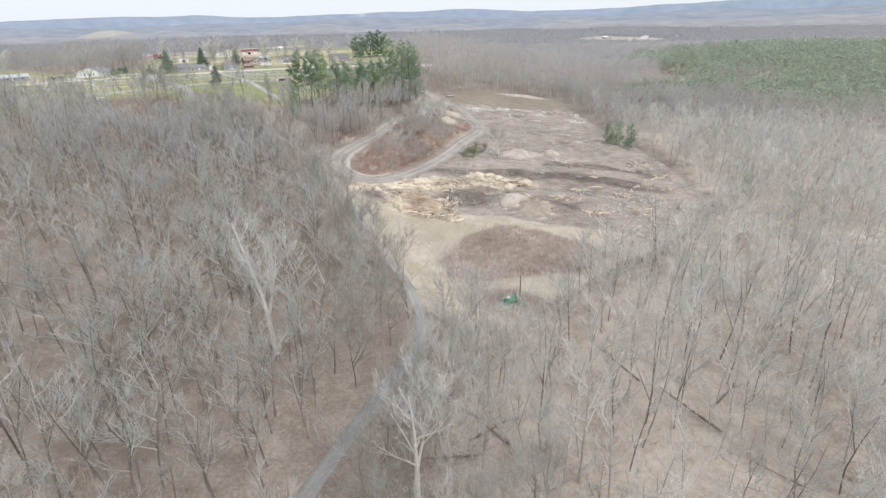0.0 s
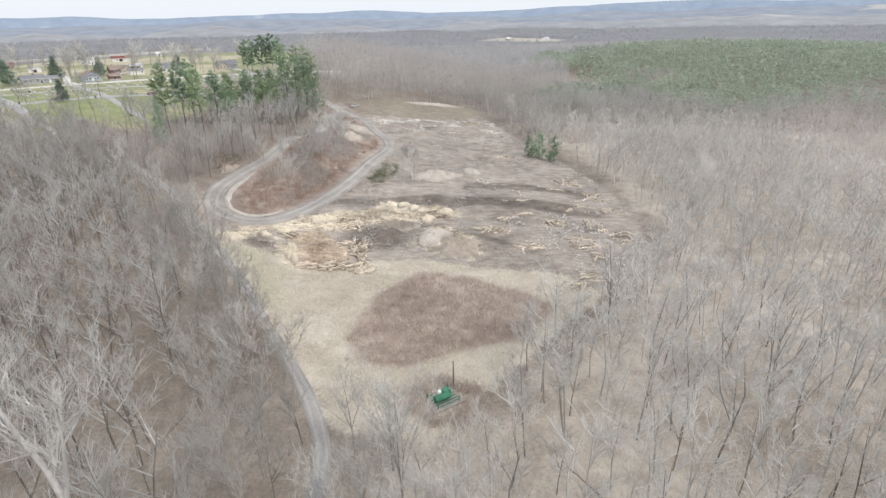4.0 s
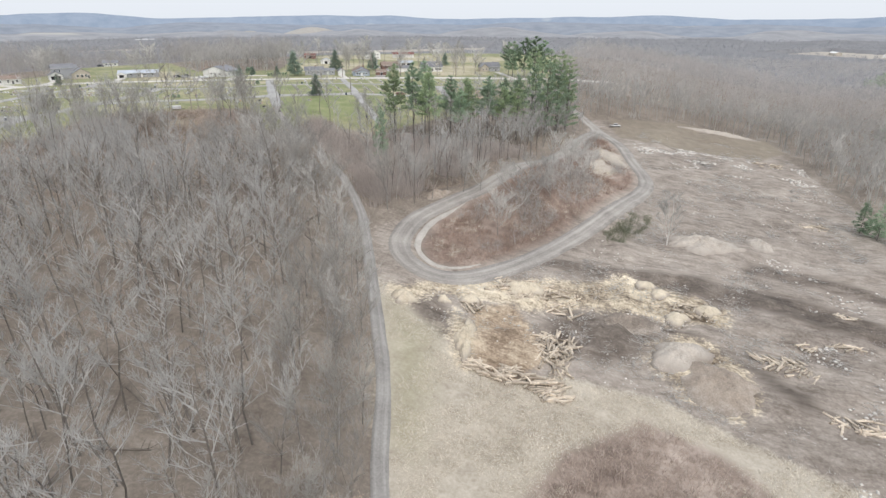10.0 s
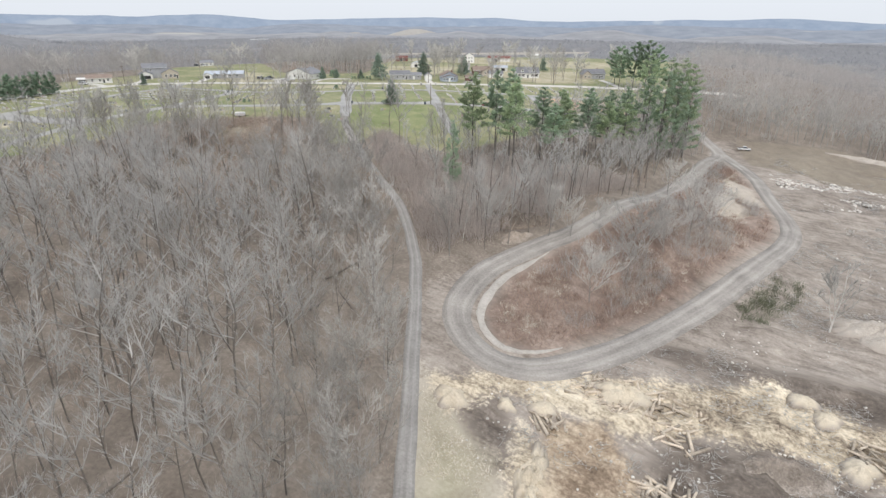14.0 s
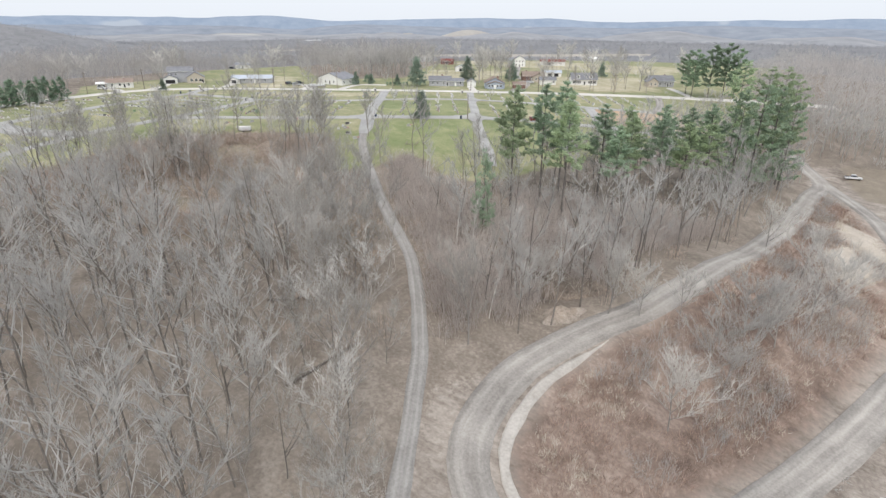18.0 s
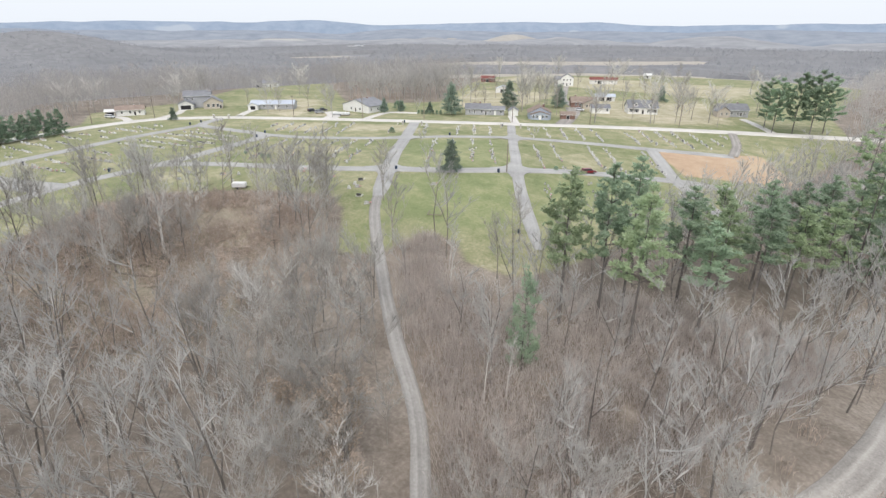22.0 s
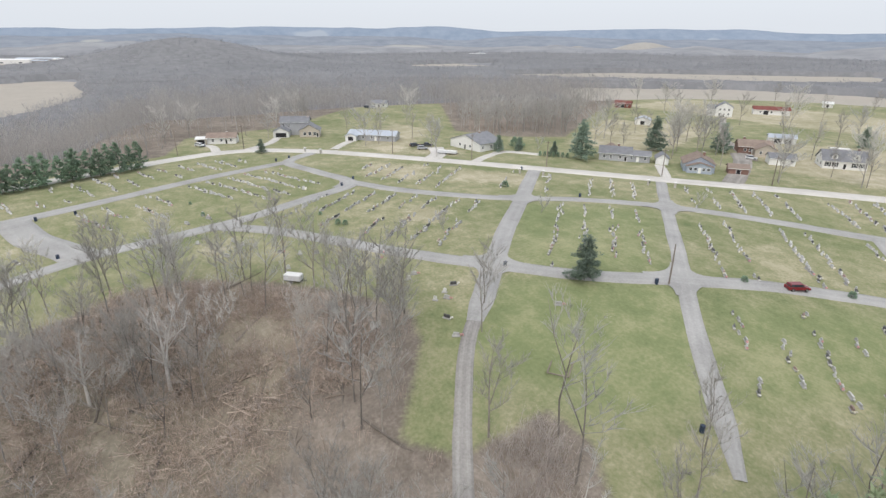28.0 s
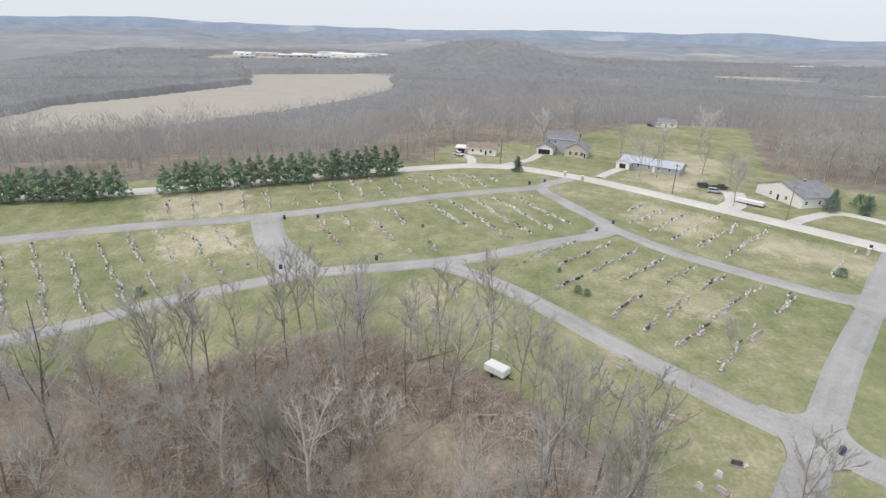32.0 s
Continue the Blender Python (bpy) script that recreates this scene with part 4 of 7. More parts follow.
def light_tree(seed, h, spread, limbs=8, twigs=215, w=0.075):
    """A leafless tree of few faces, for the depth of the wood: forked trunk (material 1), arching limbs and fans of twigs (material 0)."""
    sp = Sprigs(seed)
    r = sp.r
    lean = Vector((r.gauss(0, 0.06), r.gauss(0, 0.06), 1))
    trunk = [Vector((0, 0, -0.6))]
    for i in range(3):
        lean = (lean + Vector((r.gauss(0, 0.08), r.gauss(0, 0.08), 0.1))).normalized()
        trunk.append(trunk[-1] + lean * h * 0.31)
    sp.tube(trunk, [0.0085 * h, 0.007 * h, 0.0045 * h, 0.0015 * h], 3)
    fork = [trunk[1].lerp(trunk[2], r.uniform(0.0, 0.8))]
    fork += [fork[0] + rnd_dir(r, r.uniform(1.6, 3.0)) * h * 0.27]
    fork.append(fork[1] + (fork[1] - fork[0]).normalized() * h * 0.12 + Vector((r.gauss(0, .5), r.gauss(0, .5), h * 0.1)))
    sp.tube(fork, [0.005 * h, 0.0035 * h, 0.0012 * h], 3)
    bark = len(sp.f)
    ends = [(trunk[2], trunk[3]), (fork[1], fork[2])]
    for k in range(limbs):
        f = 0.36 + 0.6 * (k + r.random()) / limbs
        if k % 3 == 2:
            p = fork[0].lerp(fork[1], min(1, 1.5 * (f - 0.3)))
        else:
            i = min(int(f * 3), 2)
            p = trunk[i].lerp(trunk[i + 1], f * 3 - i)
        d = rnd_dir(r, r.uniform(0.5, 1.5))
        ln = spread * r.uniform(0.7, 1.2) * (1.35 - 0.75 * f)
        q = p + d * ln * 0.55
        e = q + (d + Vector((0, 0, 0.45))).normalized() * ln * 0.55
        sp.ribbon(p, q, 0.17, 0.12)
        sp.ribbon(q, e, 0.12, 0.05)
        ends += [(p, q), (q, e), (q, e)]
        for c in range(4):
            a = p.lerp(q, r.uniform(0.2, 1)) if c < 2 else q.lerp(e, r.uniform(0, 0.8))
            b = a + (d * 0.8 + rnd_dir(r, 0.8) * 0.8) * r.uniform(0.8, 1.7)
            sp.ribbon(a, b, 0.10, 0.05)
            ends += [(a, b), (a, b)]
    for k in range(twigs // 3):
        a, b = ends[r.randrange(len(ends))]
        p = a.lerp(b, r.uniform(0.15, 1))
        way = (b - a).normalized()
        for c in range(3):
            d = (way * 0.85 + rnd_dir(r, r.uniform(0.1, 1.1)) * 0.8).normalized()
            sp.sliver(p, p + d * r.uniform(0.8, 2.1), w * r.uniform(0.6, 1.2))
    v, f = sp.arrays()
    mark = np.zeros(len(f), np.int32)
    mark[:bark] = 1
    return v, f, mark


LOD = [light_tree(300 + 7 * k, 14.0 + k, 5.4, 9, 360, 0.058) for k in range(8)]
THIN_LOD = [light_tree(350 + 7 * k, 14.0 + k, 5.2, 6, 81, 0.125) for k in range(6)]
rx, ry = tx[NEAR:], ty[NEAR:]
turn = np.random.RandomState(3).rand(len(rx))
near_band = np.arange(len(rx)) < 1100
east = (rx > -6) & (ry < 330) & (turn > 0.35)
for pick, kinds, m, text in ((near_band & ~east, LOD, [M_TWIG_FAR, M_TRUNKS], "dense leafless hardwood wood, grey-brown and twiggy"), (near_band & east, LOD, [M_TWIG_EAST, M_TRUNKS_PALE], "open leafless wood of pale young trees"),
                             (~near_band & ~east, THIN_LOD, [M_TWIG_FAR, M_TWIG_FAR], "deep leafless hardwood wood, grey-brown"), (~near_band & east, THIN_LOD, [M_TWIG_EAST, M_TWIG_EAST], "open leafless wood of pale trees beyond the clearing")):
    plant("woodland", rx[pick], ry[pick], kinds, m, text, seed=5)

# saplings and brush under the trees
SAP = []
for k in range(4):
    sp = Sprigs(500 + k)
    for j in range(16):
        p = Vector((sp.r.uniform(-1.3, 1.3), sp.r.uniform(-1.3, 1.3), -0.2))
        top = p + Vector((sp.r.uniform(-.6, .6), sp.r.uniform(-.6, .6), sp.r.uniform(1.2, 3.8)))
        sp.sliver(p, top, 0.07)
        for c in range(3):
            a = p.lerp(top, sp.r.uniform(0.3, 0.9))
            sp.sliver(a, a + rnd_dir(sp.r, 1.0) * sp.r.uniform(0.5, 1.1), 0.06)
    SAP.append(sp.arrays())
ux, uy = scatter(-300, 200, 20, 430, 5.6, 21)
keep = woodland_mask(ux, uy) & (vnoise(ux, uy, 18, 22) > 0.40)
east = ux > -6
for side, m in ((keep & ~east, M_BRAMBLE), (keep & east, M_TWIG_EAST)):
    plant("undergrowth", ux[side], uy[side], SAP, m, "thin leafless saplings and brush under the trees", "undergrowth", seed=6)

# russet brush on the looped mound and in the meadow
bx, by = scatter(-60, 60, 115, 390, 1.8, 31)
d1, d2 = depth(bx, by, BRUSH_PATCH), depth(bx, by, ISLAND)
on_sand = np.maximum.reduce([depth(bx, by, p) for p in SANDS + SCARS])
keep = ((d1 > 1) | (d2 > 2)) & (on_sand < 0.3) & (vnoise(bx, by, 10, 33) > 0.15)
hx, hy = scatter(-200, -135, 190, 272, 2.2, 35)
thick = depth(hx, hy, THICKET) > 0.5
bx, by = np.concatenate([bx[keep], hx[thick]]), np.concatenate([by[keep], hy[thick]])
SHRUB = []
for k in range(4):
    sp = Sprigs(600 + k)
    for j in range(34):
        p = Vector((sp.r.gauss(0, .7), sp.r.gauss(0, .7), -0.1))
        sp.sliver(p, p + rnd_dir(sp.r, sp.r.uniform(0.8, 3)) * sp.r.uniform(0.7, 1.7), 0.08)
    SHRUB.append(sp.arrays())
red = depth(bx, by, ISLAND) > 0
plant("brush", bx[~red], by[~red], SHRUB, M_TWIG_RED, "low pinkish-brown brush and dead weeds", "brush", seed=7)
plant("brush", bx[red], by[red], SHRUB, M_TWIG_RUST, "low russet brush on the looped mound", "brush", seed=11)
gx2, gy2 = scatter(-60, 60, 115, 390, 2.3, 32)
keep = ((depth(gx2, gy2, BRUSH_PATCH) > 1) | (depth(gx2, gy2, ISLAND) > 2)) & (vnoise(gx2, gy2, 8, 34) > 0.5)
plant("dead_weeds", gx2[keep], gy2[keep], SHRUB, M_STRAW, "pale arching dead weeds among the brush", "weeds", 0.6, 0.95, seed=10)

def whip_kinds(seed):
    """Clumps of upright leafless shoots."""
    kinds = []
    for k in range(6):
        sp = Sprigs(seed + k)
        tall = sp.r.uniform(2.2, 4.6)
        for j in range(14):
            p = Vector((sp.r.gauss(0, .7), sp.r.gauss(0, .7), -0.1))
            q = p + rnd_dir(sp.r, sp.r.uniform(1.5, 5.0)) * tall * sp.r.uniform(0.55, 1.0)
            sp.sliver(p, q, 0.07)
            for c in range(4):
                a = p.lerp(q, sp.r.uniform(0.35, 0.95))
                sp.sliver(a, a + ((q - p).normalized() * 0.8 + rnd_dir(sp.r, 0.4)) * sp.r.uniform(0.35, 0.9), 0.035)
        kinds.append(sp.arrays())
    return kinds


# dark arching brambles and dead branches in the hollow
hx, hy = scatter(-200, -120, 195, 272, 1.7, 37)
keep = ((depth(hx, hy, TANGLE) > 0) | (depth(hx, hy, THICKET) > 0)) & (vnoise(hx, hy, 7, 38) > 0.25)
ARCH = []
for k in range(5):
    sp = Sprigs(620 + k)
    for j in range(26):
        p = Vector((sp.r.gauss(0, .9), sp.r.gauss(0, .9), -0.1))
        q = p + rnd_dir(sp.r, sp.r.uniform(0.7, 2.5)) * sp.r.uniform(0.8, 2.2)
        sp.sliver(p, q, 0.075)
        sp.sliver(q, q + rnd_dir(sp.r, sp.r.uniform(-0.6, 0.3)) * sp.r.uniform(0.6, 1.4), 0.05)
    for j in range(2):
        p = Vector((sp.r.gauss(0, 1.2), sp.r.gauss(0, 1.2), sp.r.uniform(0.1, 0.5)))
        sp.tube([p, p + rnd_dir(sp.r, sp.r.uniform(-0.1, 0.35)) * sp.r.uniform(1.5, 3.5)], [0.08, 0.02], 3)
    ARCH.append(sp.arrays())
WILD = whip_kinds(680)
plant("sapling_brush", hx[keep][::3], hy[keep][::3], WILD, M_SCRUB, "pinkish-grey leafless saplings crowding a hollow", "brush", 0.6, 1.1, seed=40)
plant("bramble", hx[keep], hy[keep], ARCH, M_BRAMBLE, "tangled brown brambles and dead branches in a hollow", "brush", 0.9, 1.5, seed=39)

# tall scrub between the lane and the gravel track
hx, hy = scatter(-120, -34, 215, 302, 1.35, 42)
keep = (depth(hx, hy, SCRUB) > 0) & (away(hx, hy, ROADS["lane"][2]) > 2.6) & (away(hx, hy, ROADS["loop_track"][2]) > 4.2) & (vnoise(hx, hy, 6, 43) > 0.22)
WHIPS = whip_kinds(640)
ix, iy = scatter(-48, 8, 204, 372, 1.9, 45)
tall = (depth(ix, iy, ISLAND) > 3) & (iy + 0.9 * ix > 186) & (vnoise(ix, iy, 9, 46) > 0.42) & (np.maximum.reduce([depth(ix, iy, p) for p in SCARS]) < 0)
plant("scrub", ix[tall], iy[tall], WHIPS, M_TWIG_FAR, "grey leafless saplings over the looped mound", "brush", 0.6, 1.25, seed=47)
plant("scrub", hx[keep], hy[keep], WHIPS, M_SCRUB, "tall pinkish-brown leafless scrub along the lane", "brush", 0.85, 1.6, seed=44)

# woods further off, to the hills
fx, fy, fs = [], [], []
for lo, hi, step, seed in ((150, 520, 7.6, 51), (520, 1100, 10.5, 52), (1100, 2300, 21.0, 53)):
    x, y = scatter(-hi - 100, hi, -150 if lo < 500 else -400, hi + 330, step, seed)
    r = np.hypot(x + 40, y - 230)
    box = (x > -300) & (x < 210) & (y > 20) & (y < 470)
    k = (r < hi) & ((r >= lo) if lo > 200 else True) & ~box & woodland_mask(x, y) & (y > 20 - 0.25 * np.abs(x))
    k &= ((depth(x, y, PLANTATION) < 0) | (vnoise(x, y, 70, 73) < 0.27)) & (y > 0.55 * x - 40)
    fx.append(x[k]), fy.append(y[k]), fs.append(np.full(k.sum(), step))


def crown_kinds(count, seed, h, w, n, width, low):
    """Leafless trees seen from afar: a thin trunk and a rounded crown of rising twigs."""
    kinds = []
    for k in range(count):
        sp = Sprigs(seed + k)
        r = sp.r
        tall = h * r.uniform(0.88, 1.12)
        sp.sliver(Vector((0, 0, -0.5)), Vector((r.gauss(0, .5), r.gauss(0, .5), tall * 0.9)), width * 2.4)
        for j in range(n):
            a, q = r.uniform(0, 6.3), math.sqrt(r.random())
            up = r.random()
            bulge = w * math.sin(math.pi * (0.12 + 0.8 * up)) ** 0.7 * q
            p = Vector((math.cos(a) * bulge, math.sin(a) * bulge, tall * (low + (0.92 - low) * up)))
            d = Vector((math.cos(a) * q, math.sin(a) * q, r.uniform(0.5, 1.6))).normalized() + rnd_dir(r, 0.3) * 0.45
            sp.sliver(p, p + d * r.uniform(0.09, 0.19) * tall, width * r.uniform(0.6, 1.3))
        kinds.append(sp.arrays())
    return kinds


NEAR_CROWNS, MID_CROWNS = crown_kinds(8, 700, 17.5, 4.0, 66, 0.15, 0.3), crown_kinds(6, 720, 15.5, 4.6, 26, 0.32, 0.35)
pale = fx[0] > -70
plant("far_woodland", fx[0][~pale], fy[0][~pale], NEAR_CROWNS, M_TWIG_WOODS, "brown leafless woods beyond the cemetery and houses", lo=0.72, hi=1.15, seed=60)
plant("far_woodland", fx[0][pale], fy[0][pale], NEAR_CROWNS, M_TWIG_PINK, "haze-paled pinkish-grey leafless woods beyond the clearing", lo=0.72, hi=1.1, seed=63)
pale = fx[1] > -200
plant("far_woodland", fx[1][~pale], fy[1][~pale], MID_CROWNS, M_TWIG_MID, "leafless woods covering the valley floor", seed=61)
plant("far_woodland", fx[1][pale], fy[1][pale], MID_CROWNS, M_TWIG_PINK, "haze-paled leafless woods below the plantation", seed=64)
plant("far_woodland", fx[2], fy[2], crown_kinds(5, 740, 16.0, 8.0, 9, 0.95, 0.4), M_TWIG_HAZE, "haze-tinted leafless woods over the far hills", seed=62)


def canopy(lo, hi, step, seed, top, crown):
    """The closed crown roof of distant leafless woods: a dome for every tree, uneven in height."""
    gx, gy = np.arange(-hi - 120, hi, step), np.arange(-420, hi + 360, step)
    X, Y = np.meshgrid(gx, gy)
    x, y = X.ravel(), Y.ravel()
    r = np.hypot(x + 40, y - 230)
    some = (r > lo - step) & (r < hi + step) & (y > 0.55 * x - 80)
    wood = np.zeros(x.shape, bool)
    wood[some] = (woodland_mask(x[some], y[some]) & (depth(x[some], y[some], PLANTATION) < 0))
    wood &= (r > lo) & (r < hi) & (y > 0.55 * x - 60)
    h = np.full(x.shape, -3.0)
    u, v = x[wood] / crown, y[wood] / crown
    cu, cv = np.floor(u), np.floor(v)
    best = np.zeros(u.shape)
    for du in (-1, 0, 1):
        for dv in (-1, 0, 1):
            a, b = cu + du, cv + dv
            k1, k2, k3 = ((np.sin(a * p + b * q + seed) * 43758.5453) % 1 for p, q in ((127.1, 311.7), (269.5, 183.3), (419.2, 371.9)))
            d = np.hypot(u - a - 0.15 - 0.7 * k1, v - b - 0.15 - 0.7 * k2)
            best = np.maximum(best, (0.62 + 0.45 * k3) * np.sqrt(np.clip(1 - (d / 0.95) ** 2, 0, 1)))
    h[wood] = top * (0.5 + 0.25 * vnoise(x[wood], y[wood], crown * 9, seed) + 0.15 * best) + np.random.RandomState(seed).uniform(-0.7, 0.7, len(u))
    z = ground_z(x, y) + h
    i = np.arange(x.size).reshape(X.shape)
    q = np.stack([i[:-1, :-1].ravel(), i[:-1, 1:].ravel(), i[1:, 1:].ravel(), i[1:, :-1].ravel()], 1)
    q = q[wood[q].any(1)]
    used, f = np.unique(q, return_inverse=True)
    v = np.stack([x, y, z], 1)[used]
    tagged(new("far_woodland", mesh_np("far_woodland", v, f.reshape(-1, 4), M_CANOPY, smooth=True)), "haze-tinted grey leafless woods covering valley and hills", "woodland", kind="stuff")


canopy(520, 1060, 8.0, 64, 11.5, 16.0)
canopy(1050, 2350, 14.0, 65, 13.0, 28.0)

# the green plantation on the rise
px, py = scatter(100, 1000, 360, 1320, 8.8, 71)
keep = depth(px, py, PLANTATION) + 120 * (vnoise(px, py, 55, 72) - 0.5) > 0
keep &= (vnoise(px, py, 70, 73) > 0.24) & (py < 900)
CONE = []
for k in range(5):
    sp = Sprigs(800 + k)
    peak = sp.r.uniform(12.5, 16)
    for j in range(44):
        p = Vector((sp.r.gauss(0, 1.9), sp.r.gauss(0, 1.9), 0))
        p.z = peak - 1.5 * math.hypot(p.x, p.y) - sp.r.random() * 4.5
        sp.sliver(p, p + (Vector((p.x, p.y, 1.0)).normalized() + rnd_dir(sp.r, 0.2) * 0.7) * sp.r.uniform(1.2, 2.5), 1.5)
    CONE.append(sp.arrays())
plant("pine_plantation", px[keep], py[keep], CONE, M_PLANTATION, "dense green pine plantation on a rise", "woodland", seed=8)


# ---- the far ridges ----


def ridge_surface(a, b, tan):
    """Wooded hills far off, haze put into their colours, with pale fields here and there."""
    m, n, l, p = shader("haze_blue_ridge", 0.95)
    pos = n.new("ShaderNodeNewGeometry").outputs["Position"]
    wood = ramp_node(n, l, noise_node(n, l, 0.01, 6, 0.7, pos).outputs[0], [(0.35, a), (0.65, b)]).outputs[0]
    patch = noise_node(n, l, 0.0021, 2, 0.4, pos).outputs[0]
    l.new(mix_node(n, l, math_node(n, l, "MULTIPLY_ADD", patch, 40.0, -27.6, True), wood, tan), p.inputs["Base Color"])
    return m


# each further ridge is bluer: distance haze painted into wood and field colours
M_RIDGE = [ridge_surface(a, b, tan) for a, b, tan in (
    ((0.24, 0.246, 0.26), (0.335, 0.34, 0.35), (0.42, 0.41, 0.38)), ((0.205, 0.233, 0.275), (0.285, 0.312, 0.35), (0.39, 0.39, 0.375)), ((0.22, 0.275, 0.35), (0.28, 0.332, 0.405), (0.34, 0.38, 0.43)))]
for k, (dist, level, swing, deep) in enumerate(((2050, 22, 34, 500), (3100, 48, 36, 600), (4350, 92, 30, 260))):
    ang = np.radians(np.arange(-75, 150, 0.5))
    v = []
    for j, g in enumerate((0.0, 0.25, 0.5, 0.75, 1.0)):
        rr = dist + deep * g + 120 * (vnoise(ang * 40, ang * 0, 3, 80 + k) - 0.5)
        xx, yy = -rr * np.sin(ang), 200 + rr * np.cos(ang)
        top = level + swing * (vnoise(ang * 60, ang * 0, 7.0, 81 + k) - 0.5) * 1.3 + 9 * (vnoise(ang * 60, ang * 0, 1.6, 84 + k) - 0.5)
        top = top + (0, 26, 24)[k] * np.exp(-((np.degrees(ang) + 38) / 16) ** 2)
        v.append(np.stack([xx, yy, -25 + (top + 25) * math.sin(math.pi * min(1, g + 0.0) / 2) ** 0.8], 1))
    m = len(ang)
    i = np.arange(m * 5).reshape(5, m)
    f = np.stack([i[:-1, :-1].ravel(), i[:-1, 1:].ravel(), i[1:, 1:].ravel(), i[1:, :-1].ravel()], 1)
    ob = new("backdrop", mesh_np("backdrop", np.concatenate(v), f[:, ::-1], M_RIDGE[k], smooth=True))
    tagged(ob, "haze-tinted blue wooded ridge along the horizon", "hills", kind="structure")

M_KNOLL = surface("tan_hill_pasture", (0.32, 0.307, 0.282), (0.42, 0.402, 0.37), 0.01, 12, bump=0, per=0)
for x, y, w, d, h, turn in ((-1600, 2130, 120, 90, 34, 35), (-1720, 2800, 230, 110, 42, 30)):
    v = []
    for j in range(9):
        for i in range(40):
            a, q = 2 * math.pi * i / 40, j / 8
            e = 1 + 0.25 * noise.noise((math.cos(a) * 1.3, math.sin(a) * 1.3, x))
            c, g = math.cos(radians(turn)), math.sin(radians(turn))
            px, py = math.cos(a) * w * q * e, math.sin(a) * d * q * e
            v.append((x + px * c - py * g, y + px * g + py * c, gz(x, y) - 8 + h * (math.cos(math.pi * q) * 0.5 + 0.5)))
    f = [(j * 40 + i, (j + 1) * 40 + i, (j + 1) * 40 + (i + 1) % 40, j * 40 + (i + 1) % 40) for j in range(8) for i in range(40)]
    tagged(new("backdrop", mesh_np("backdrop", v, f, M_KNOLL, smooth=True)), "bare tan pasture knoll far across the valley", "hills", kind="structure")

# straw tufts over the meadow
mx, my = scatter(-50, 60, 104, 190, 0.66, 61)
keep = (depth(mx, my, MEADOW) > 0.5) & (depth(mx, my, BRUSH_PATCH) < 0.5) & (away(mx, my, ROADS["lane"][2]) > 2.2) & (away(mx, my, ROADS["lane_south"][2]) > 2.2) & (vnoise(mx, my, 6, 63) > 0.25)
TUFT = []
for k in range(4):
    sp = Sprigs(650 + k)
    for j in range(7):
        p = Vector((sp.r.gauss(0, .25), sp.r.gauss(0, .25), -0.03))
        sp.sliver(p, p + rnd_dir(sp.r, sp.r.uniform(0.2, 1.4)) * sp.r.uniform(0.4, 0.95), 0.075)
    TUFT.append(sp.arrays())
plant("dry_grass", mx[keep], my[keep], TUFT, M_STRAW, "pale dry meadow grass in tufts", "grass", seed=9)


# ---- conifers ----
rp = random.Random(15)
PINES = [conifer("tall white pine with a high green crown" if k < 2 else "tall pine with a yellowish green crown", 900 + 5 * k, 27.0 + 0.5 * k, 5.0 + 0.2 * k, 0.46, 11, 7000,
                 M_PINE if k % 2 else M_PINE_LIGHT, 0.25, 0.0, 0.72, group="pines at the cemetery's corner") for k in range(4)]
FULL = [conifer("massive pine with a full yellowish green crown at the track", 925 + 3 * k, 33.0 + k, 7.4, 0.16, 13, 8600, (M_PINE, M_PINE_LIGHT)[k], 0.28, 0.02, 0.45, group="pines at the cemetery's corner") for k in range(2)]
PINE_SPOTS = [(-79, 269.5), (-74.5, 276), (-68, 272.5), (-73, 284), (-66, 290), (-60, 296), (-63, 304), (-55, 303), (-57, 312), (-50, 310), (-52, 320), (-46, 318), (-60, 286), (-48, 327),
              (-40, 328), (-43, 335), (-37, 337), (-38, 346), (-33, 344), (-34, 354), (-29, 353), (-31, 362)]
for k, (x, y) in enumerate(PINE_SPOTS):
    s = rp.uniform(0.9, 1.06)
    m = pose(x + rp.uniform(-.8, .8), y + rp.uniform(-.8, .8), gz(x, y), 0, 0, rp.uniform(0, 360)) @ Matrix.Diagonal((s, s, s * (0.82 if 3 < k < 14 else 1), 1))
    if k < 4:
        PINES[k].matrix_basis = m
    elif k in (14, 15):
        FULL[k - 14].matrix_basis = m
    else:
        copy_thing(FULL[k % 2] if k > 13 else PINES[rp.randrange(4)], m)
BIG = conifer("massive dark green pine with a full crown beside a house", 935, 25, 7.6, 0.24, 10, 15000, M_PINE, 0.36, 0.0, 0.2)
BIG.location = (-76, 474, gz(-76, 474))
for x, y, s in ((-83, 469, 0.9), (-70, 480, 1.05), (-88, 478, 0.85), (-66, 488, 0.95)):
    copy_thing(BIG, pose(x, y, gz(x, y), 0, 0, rp.uniform(0, 360)) @ Matrix.Scale(s, 4))
# two smaller pines at the clearing's east edge, and one young pine on the slope
MID = conifer("dense green pine at the clearing's edge", 940, 13, 4.2, 0.08, 13, 4500, M_PINE, 0.17, 0.1, 0.6)
MID.location = (79, 284, gz(79, 284))
copy_thing(MID, pose(85, 279, gz(85, 279), 0, 0, 120) @ Matrix.Scale(0.95, 4))
copy_thing(MID, pose(76, 290, gz(76, 290), 0, 0, 220) @ Matrix.Scale(0.8, 4))
copy_thing(MID, pose(-77.5, 253.5, gz(-77.5, 253.5), 0, 0, 40) @ Matrix.Diagonal((0.7, 0.7, 1.42, 1)))
